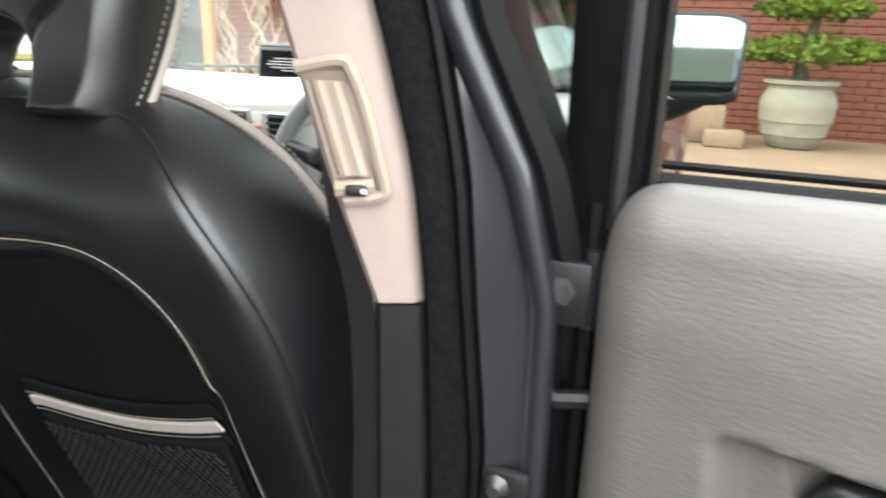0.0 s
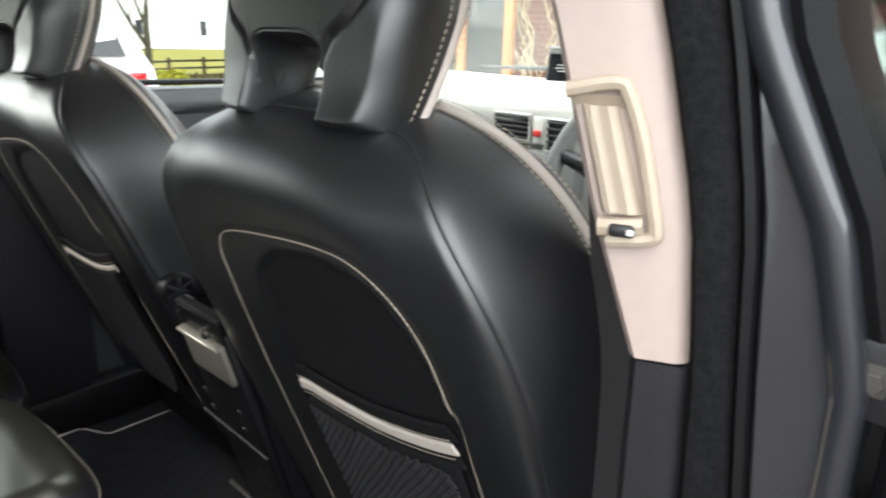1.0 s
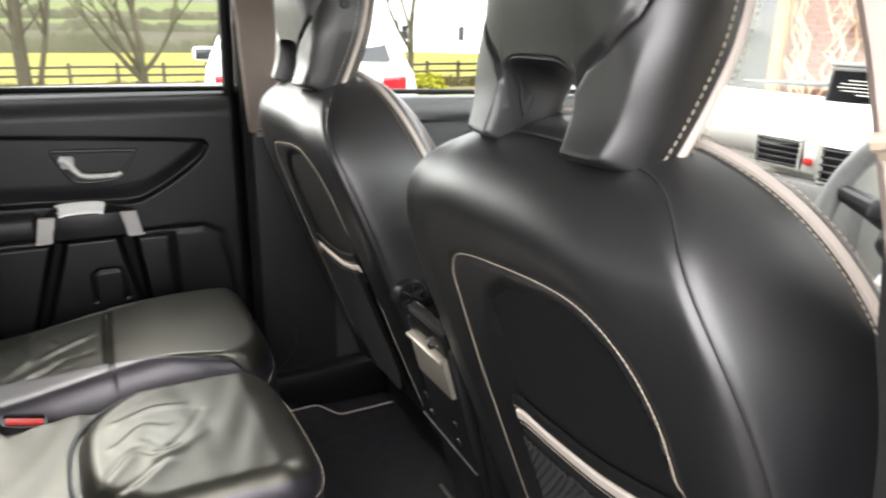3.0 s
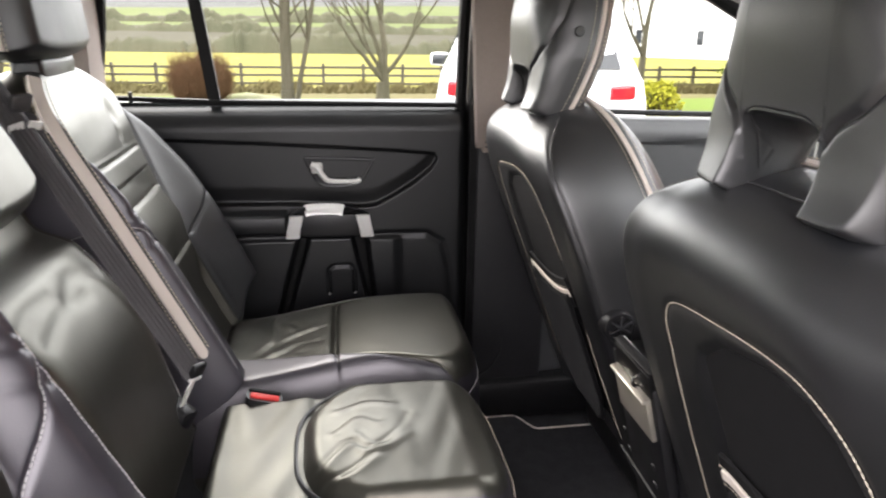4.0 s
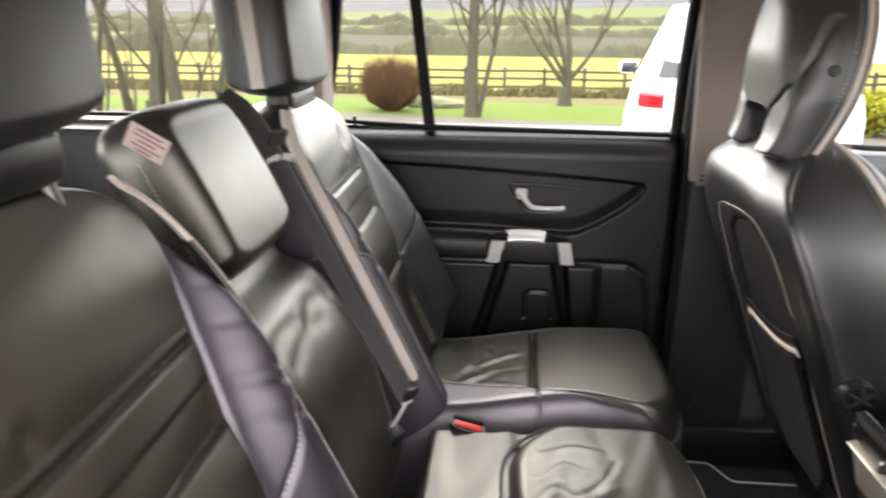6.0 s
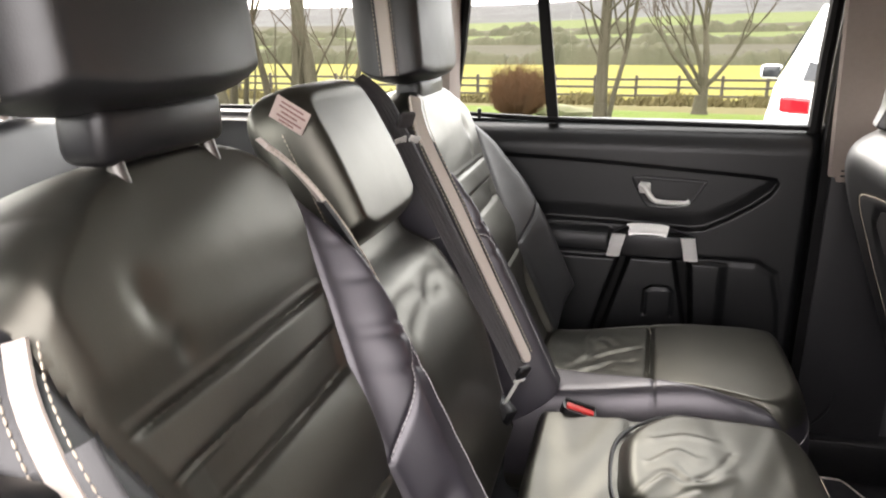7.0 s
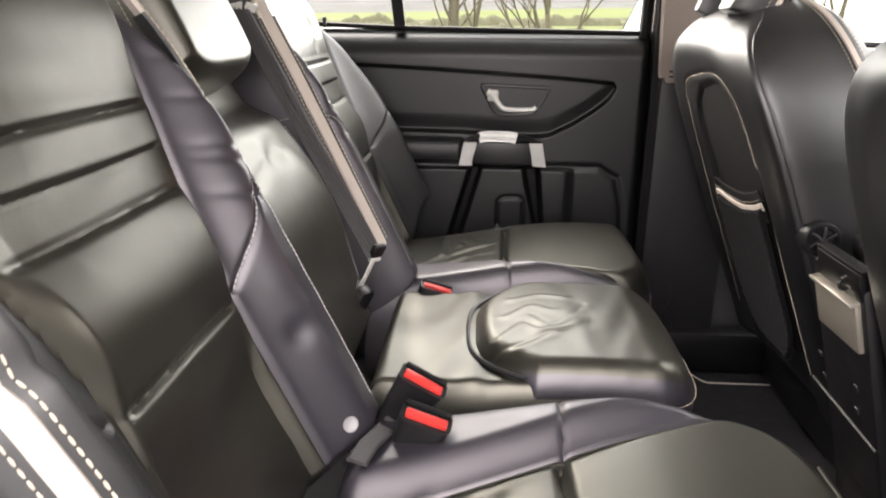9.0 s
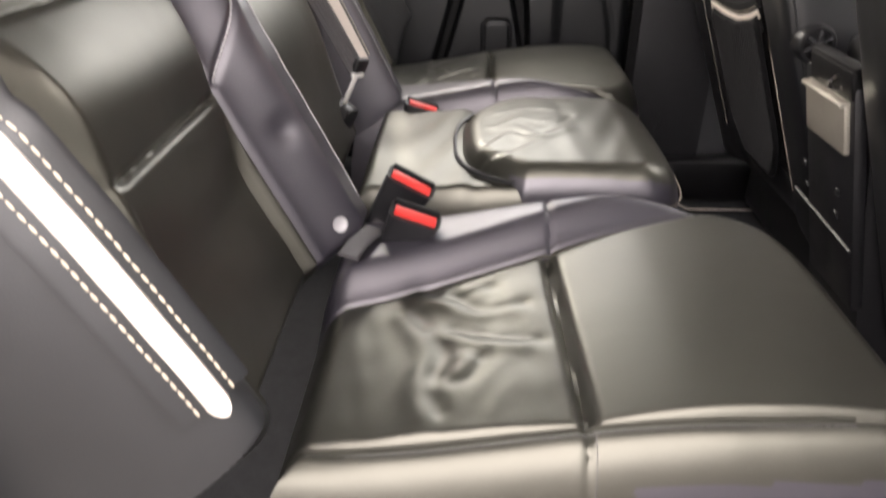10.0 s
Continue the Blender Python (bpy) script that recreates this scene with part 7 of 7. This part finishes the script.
def section(x, k):
    """Half outline of the parked car at x: list of (half-width, height)."""
    waist, roof = k
    return [(0.70, 0.28), (0.86, 0.34), (0.90, 0.55), (0.895, 0.80), (0.86, waist), (0.70, waist + (roof - waist) * 0.62), (0.60, roof - 0.03), (0.35, roof), (0.0, roof + 0.01)]


stations = [(-5.12, (0.95, 0.99)), (-5.16, (0.99, 1.15)), (-5.27, (1.02, 1.46)), (-5.44, (1.03, 1.62)), (-6.2, (1.02, 1.69)), (-7.0, (1.01, 1.67)), (-7.6, (1.0, 1.55)), (-8.15, (0.98, 1.20)), (-8.4, (0.92, 0.97)), (-9.0, (0.84, 0.88)), (-9.25, (0.70, 0.72))]
verts, faces = [], []
for x, k in stations:
    half = section(x, k)
    ring = [(x, CY - w, z) for w, z in half] + [(x, CY + w, z) for w, z in half[-2::-1]]
    verts += ring
kk = 17
for i in range(len(stations) - 1):
    for a in range(kk - 1):
        faces.append((i * kk + a, i * kk + a + 1, (i + 1) * kk + a + 1, (i + 1) * kk + a))
faces += [tuple(range(kk)), tuple(reversed(range(len(verts) - kk, len(verts))))]
body = P("body", fix_normals((verts, faces)), WHITE_PAINT, wc, "white painted body")
P("rear_screen", sheet([[(-5.115 - 0.26 * k - 0.02, CY + w * (0.66 - 0.10 * k), 1.08 + 0.42 * k) for w in np.linspace(-1, 1, 5)] for k in (0, 0.5, 1)], 0.02, (1, 0, 0.3)), DARK_GLASS, wc, "dark rear window")
for sg in (-1, 1):
    P("side_window", sheet([[(x, CY + sg * (0.872 - 0.20 * k), 1.06 + 0.42 * k) for x in (-5.75, -7.0, -7.75 + 0.45 * k)] for k in (0, 0.5, 1)], 0.012, (0, sg, 0)), DARK_GLASS, wc)
    lamp = Slab(-0.14, 0.14, lambda s: -0.055 + 0.03 * s, lambda s: 0.075 + 0.1 * s, lambda S, T, D: 0.03 * edge(D, 0.02), lambda S, T, D: -0.05 + 0 * D, 16, 12, lambda S, T, H: (-5.13 + H - 0.25 * np.clip(S, 0, 1), CY + sg * (0.72 + S), 0.885 + T))
    vf = lamp.vf()
    P("tail_lamp", vf if sg > 0 else (vf[0], [tuple(reversed(f)) for f in vf[1]]), TAIL_RED, wc, "red tail lamp")
    P("wing_mirror", moved(rounded_box(0, 0, 0, 0.10, 0.22, 0.15, 0.045, 3), Matrix.Translation((-7.45, CY + sg * 1.02, 1.03))), WHITE_PAINT, wc)
    P("mirror_face", rounded_box(-7.395, CY + sg * 1.02, 1.03, 0.01, 0.17, 0.11, 0.004), DARK_GLASS, wc)
    for x in (-5.85, -8.45):
        wheelp = P("wheel", moved(lathe([(0.20, 0.10), (0.30, 0.10), (0.33, 0.07), (0.33, -0.07), (0.30, -0.10), (0.20, -0.10)], 28), Matrix.Translation((x, CY + sg * 0.78, 0.33)) @ Euler((radians(90), 0, 0)).to_matrix().to_4x4()), RUBBER, wc)
        P("rim", moved(lathe([(0.0, 0.0), (0.05, 0.03), (0.20, 0.02), (0.21, 0.0), (0.21, -0.05)], 20), Matrix.Translation((x, CY + sg * 0.86, 0.33)) @ Euler((radians(-90 * sg), 0, 0)).to_matrix().to_4x4()), SILVER, wheelp)
P("bumper", rounded_box(-5.10, CY, 0.52, 0.12, 1.66, 0.24, 0.05, 3), WHITE_PAINT, wc)
P("number_plate", rounded_box(-5.075, CY, 0.74, 0.01, 0.52, 0.11, 0.004), WHITE_INK, wc, "plain pale number plate")
P("plate_bars", join(*[rounded_box(-5.068, CY - 0.16 + 0.065 * k, 0.74, 0.004, 0.035, 0.06, 0.001, 1) for k in range(6)]), PLASTIC, wc)

turn = Matrix.Translation((-5.13, CY - 0.72, 0)) @ Matrix.Rotation(radians(-12.8), 4, "Z") @ Matrix.Translation((5.13, 0.72 - CY, 0))
wc.matrix_basis = turn @ wc.matrix_basis

# ---- white house beyond the drive ----
house = thing("white_house", "long white rendered house with slate roof", "house", (-32, 21, 0))
hm = Matrix.Translation((-32, 21, 0)) @ Euler((0, 0, radians(59))).to_matrix().to_4x4()
P("wall", box_at(hm @ Matrix.Translation((0, 0, 1.4)), 22, 6, 2.8, 0.02, 1), RENDERED, house)
roofv = [(-11.4, -3.4, 2.75), (11.4, -3.4, 2.75), (11.4, 3.4, 2.75), (-11.4, 3.4, 2.75), (-11.4, 0, 5.0), (11.4, 0, 5.0)]
P("roof", moved((roofv, [(0, 1, 5, 4), (2, 3, 4, 5), (0, 4, 3), (1, 2, 5), (3, 2, 1, 0)]), hm), SLATE, house)
for x in (-8, -5.2, -2.4, 0.8, 1.5, 2.2, 2.9, 3.6, 8.2):
    wd = P("window", box_at(hm @ Matrix.Translation((x, -3.0, 0.95)), 0.55, 0.06, 0.85, 0.01, 1), RENDERED, house)
    P("pane", box_at(hm @ Matrix.Translation((x, -3.035, 0.95)), 0.30, 0.02, 0.65, 0.004, 1), DARK_GLASS, wd)
shrub("garden_hedge", (-24.5, 17.0), (3.2, 0.9, 1.4), 3500, GREEN_LEAF, "clipped green garden hedge", 14, 0.12, "hedge")
shrub("evergreen_shrub", (-15.5, 12.5), (1.1, 1.1, 2.4), 2600, GOLD_LEAF, "tall golden green evergreen shrub", 17, 0.09)
shrub("evergreen_shrub", (-12.4, 15.0), (1.6, 1.6, 3.6), 3200, GREEN_LEAF, "tall green evergreen shrub by brick house", 19, 0.11)

# ---- plain unseen wall, added to block low light on the open side ----
bw_ = thing("garden_wall", "plain grey unseen wall added to block low light", "wall", (3.3, -3, 0), kind="structure")
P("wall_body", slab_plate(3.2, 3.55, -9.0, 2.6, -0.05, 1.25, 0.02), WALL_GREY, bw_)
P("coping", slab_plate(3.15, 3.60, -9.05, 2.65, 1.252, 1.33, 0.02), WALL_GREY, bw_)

# ---- brick house in front ----
brick_y = 8.45
bh = thing("brick_house", "orange brick house wall with oak joinery", "house", (0, brick_y, 0))
P("wall", slab_plate(-6.6, 9.0, brick_y + 0.012, brick_y + 0.30, -0.05, 5.4, 0.005), MORTAR, bh, "lime mortar backing")
bricks_far = []
rngb = random.Random(77)
near = []
bw, bhh, gap = 0.215, 0.065, 0.010
for row in range(70):
    z = 0.04 + row * (bhh + gap)
    off = (row % 2) * (bw + gap) / 2
    for col in range(70):
        x = -6.55 + off + col * (bw + gap)
        if x > 8.8 or x < -6.55:
            continue
        c = (x + bw / 2, brick_y + rngb.uniform(-0.003, 0.003), z + bhh / 2)
        if 1.95 < x < 3.4 and 0.42 < z < 2.1:
            near.append(c)
        elif -6.5 < x < 0.4 or x < 4.5:
            bricks_far.append(c)


def brick_shape():
    x, y, z = bw / 2, 0.02, bhh / 2
    v = [(-x, -y + 0.004, -z), (x, -y + 0.004, -z), (x, -y + 0.004, z), (-x, -y + 0.004, z), (-x + 0.004, -y, -z + 0.004), (x - 0.004, -y, -z + 0.004), (x - 0.004, -y, z - 0.004), (-x + 0.004, -y, z - 0.004),
         (-x, y, -z), (x, y, -z), (x, y, z), (-x, y, z)]
    f = [(4, 5, 6, 7), (0, 1, 5, 4), (1, 2, 6, 5), (2, 3, 7, 6), (3, 0, 4, 7), (8, 9, 1, 0), (9, 10, 2, 1), (10, 11, 3, 2), (11, 8, 0, 3)]
    return v, f


bv, bf = brick_shape()
verts, faces = [], []
for c in bricks_far:
    q = len(verts)
    verts += [(a + c[0], b + c[1], d + c[2]) for a, b, d in bv]
    faces += [tuple(i + q for i in f) for f in bf]
rest = mesh_object("brickwork", verts, faces, BRICK, smooth=False)
hang(rest, bh, "orange-red brick courses")
rest["kind"] = "stuff"

terrace = thing("terrace", "raised sandstone terrace with stone edging", "terrace", (2.5, 6.5, 0), kind="structure")
P("terrace_base", slab_plate(-0.2, 8.5, 4.9, brick_y + 0.01, -0.05, 0.428, 0.01), STONE, terrace)
P("terrace_top", slab_plate(-0.2, 8.5, 4.92, brick_y + 0.008, 0.4285, 0.452, 0.006), PAVING, terrace, "tan gravel terrace surface")
P("edging", slab_plate(-0.24, 8.5, 4.84, 4.90, -0.02, 0.45, 0.01), STONE, terrace)
for k, (x, y, sx, sy, sz) in enumerate(((0.95, 7.5, 0.5, 0.34, 0.36), (1.2, 7.2, 0.36, 0.26, 0.16), (0.55, 7.4, 0.45, 0.4, 0.55))):
    bl = thing("stone_block", "rough sandstone block on terrace", "stone", (x, y, 0.455))
    P("block", rounded_box(x, y, 0.452 + sz / 2, sx, sy, sz, 0.03, 2), PAVING, bl)

pot = thing("plant_pot", "large pale ribbed stone pot with clipped shrub", "plant pot", (1.83, 7.55, 0.455))
prof = [(a * 0.84, b) for a, b in [(0.0, 0.0), (0.24, 0.0), (0.27, 0.02), (0.33, 0.12), (0.345, 0.125), (0.345, 0.145), (0.375, 0.25), (0.39, 0.255), (0.39, 0.275), (0.40, 0.36), (0.405, 0.40), (0.39, 0.47), (0.35, 0.53), (0.335, 0.56), (0.35, 0.59), (0.39, 0.60), (0.395, 0.635), (0.365, 0.64), (0.34, 0.62), (0.32, 0.55), (0.0, 0.54)]]
P("pot", moved(lathe(prof, 40), Matrix.Translation((1.83, 7.55, 0.455))), TERRACOTTA, pot, "pale ribbed stone pot")
ps = thing("potted_shrub", "tiered cloud-pruned green shrub in stone pot", "shrub", (1.83, 7.55, 1.0))
P("trunk", tube([(1.83, 7.55, 0.99), (1.80, 7.56, 1.2), (1.86, 7.55, 1.6), (1.83, 7.56, 2.2)], [0.07, 0.06, 0.045, 0.03], 10), BARK, ps)
rng = random.Random(31)
for cx, cz, w, h in ((1.83, 1.32, 0.62, 0.20), (1.83, 1.72, 0.50, 0.20), (1.83, 2.15, 0.42, 0.15), (2.27, 1.34, 0.25, 0.10), (1.41, 1.32, 0.25, 0.10)):
    verts, faces = [], []
    for i in range(1500):
        a, k = rng.uniform(0, 6.283), rng.random() ** 0.5
        tip = Vector((cx + w * k * math.cos(a), 7.55 + w * 0.8 * k * math.sin(a), cz + h * (1 - k * k) * rng.uniform(-0.6, 1.1)))
        s = rng.uniform(0.035, 0.085)
        d1 = Vector((rng.gauss(0, 1), rng.gauss(0, 1), rng.gauss(0, 1) + 0.6)).normalized()
        d2 = d1.cross(Vector((rng.gauss(0, 1), rng.gauss(0, 1), rng.gauss(0, 1)))).normalized()
        q = len(verts)
        verts += [tuple(tip), tuple(tip + d1 * s * 0.5 + d2 * s * 0.32), tuple(tip + d1 * s), tuple(tip + d1 * s * 0.5 - d2 * s * 0.32)]
        faces.append((q, q + 1, q + 2, q + 3))
    ob = P("leaf_tier", (verts, faces), GREEN_LEAF, ps)
    ob["kind"] = "stuff"

# oak door frame and bare climber on the brick wall
oak = thing("oak_door", "orange oak glazed house door", "house door", (-6.0, brick_y, 0))
for x in (-6.45, -5.55):
    P("jamb", slab_plate(x - 0.08, x + 0.08, brick_y - 0.12, brick_y - 0.025, 0.0, 2.5, 0.01), OAK, oak)
P("head", slab_plate(-6.55, -5.45, brick_y - 0.13, brick_y - 0.025, 2.5, 2.68, 0.01), OAK, oak)
P("glass", slab_plate(-6.37, -5.63, brick_y - 0.07, brick_y - 0.04, 0.1, 2.5, 0.004), DARK_GLASS, oak)
cl = thing("wall_climber", "bare straw-coloured climber on brick wall", "climber", (-4.6, brick_y - 0.05, 0))
rng = random.Random(5)
vines = []
for i in range(26):
    x = -5.2 + i * 0.05 + rng.uniform(-0.1, 0.1)
    p = [Vector((x, brick_y - 0.04, 0.02))]
    for k in range(14):
        p.append(p[-1] + Vector((rng.uniform(-0.16, 0.16) + (i - 13) * 0.006, rng.uniform(-0.01, 0.01), rng.uniform(0.12, 0.26))))
        p[-1].y = brick_y - 0.045 + rng.uniform(-0.02, 0.012)
    vines.append(tube(p, [0.012 - 0.0006 * k for k in range(15)], 4))
STRAW = material("straw_vine", (0.55, 0.45, 0.28), 0.85, scale=20)
ob = P("vines", join(*vines), STRAW, cl)
ob["kind"] = "stuff"

# the bricks of the wall that stand behind the pot, one by one
me = bpy.data.meshes.new("brick")
me.from_pydata(bv, [], bf)
me.materials.append(BRICK)
for c in near[:300]:
    b = new("brick", me)
    b.parent = bh
    b.location = Vector(c) - bh.location
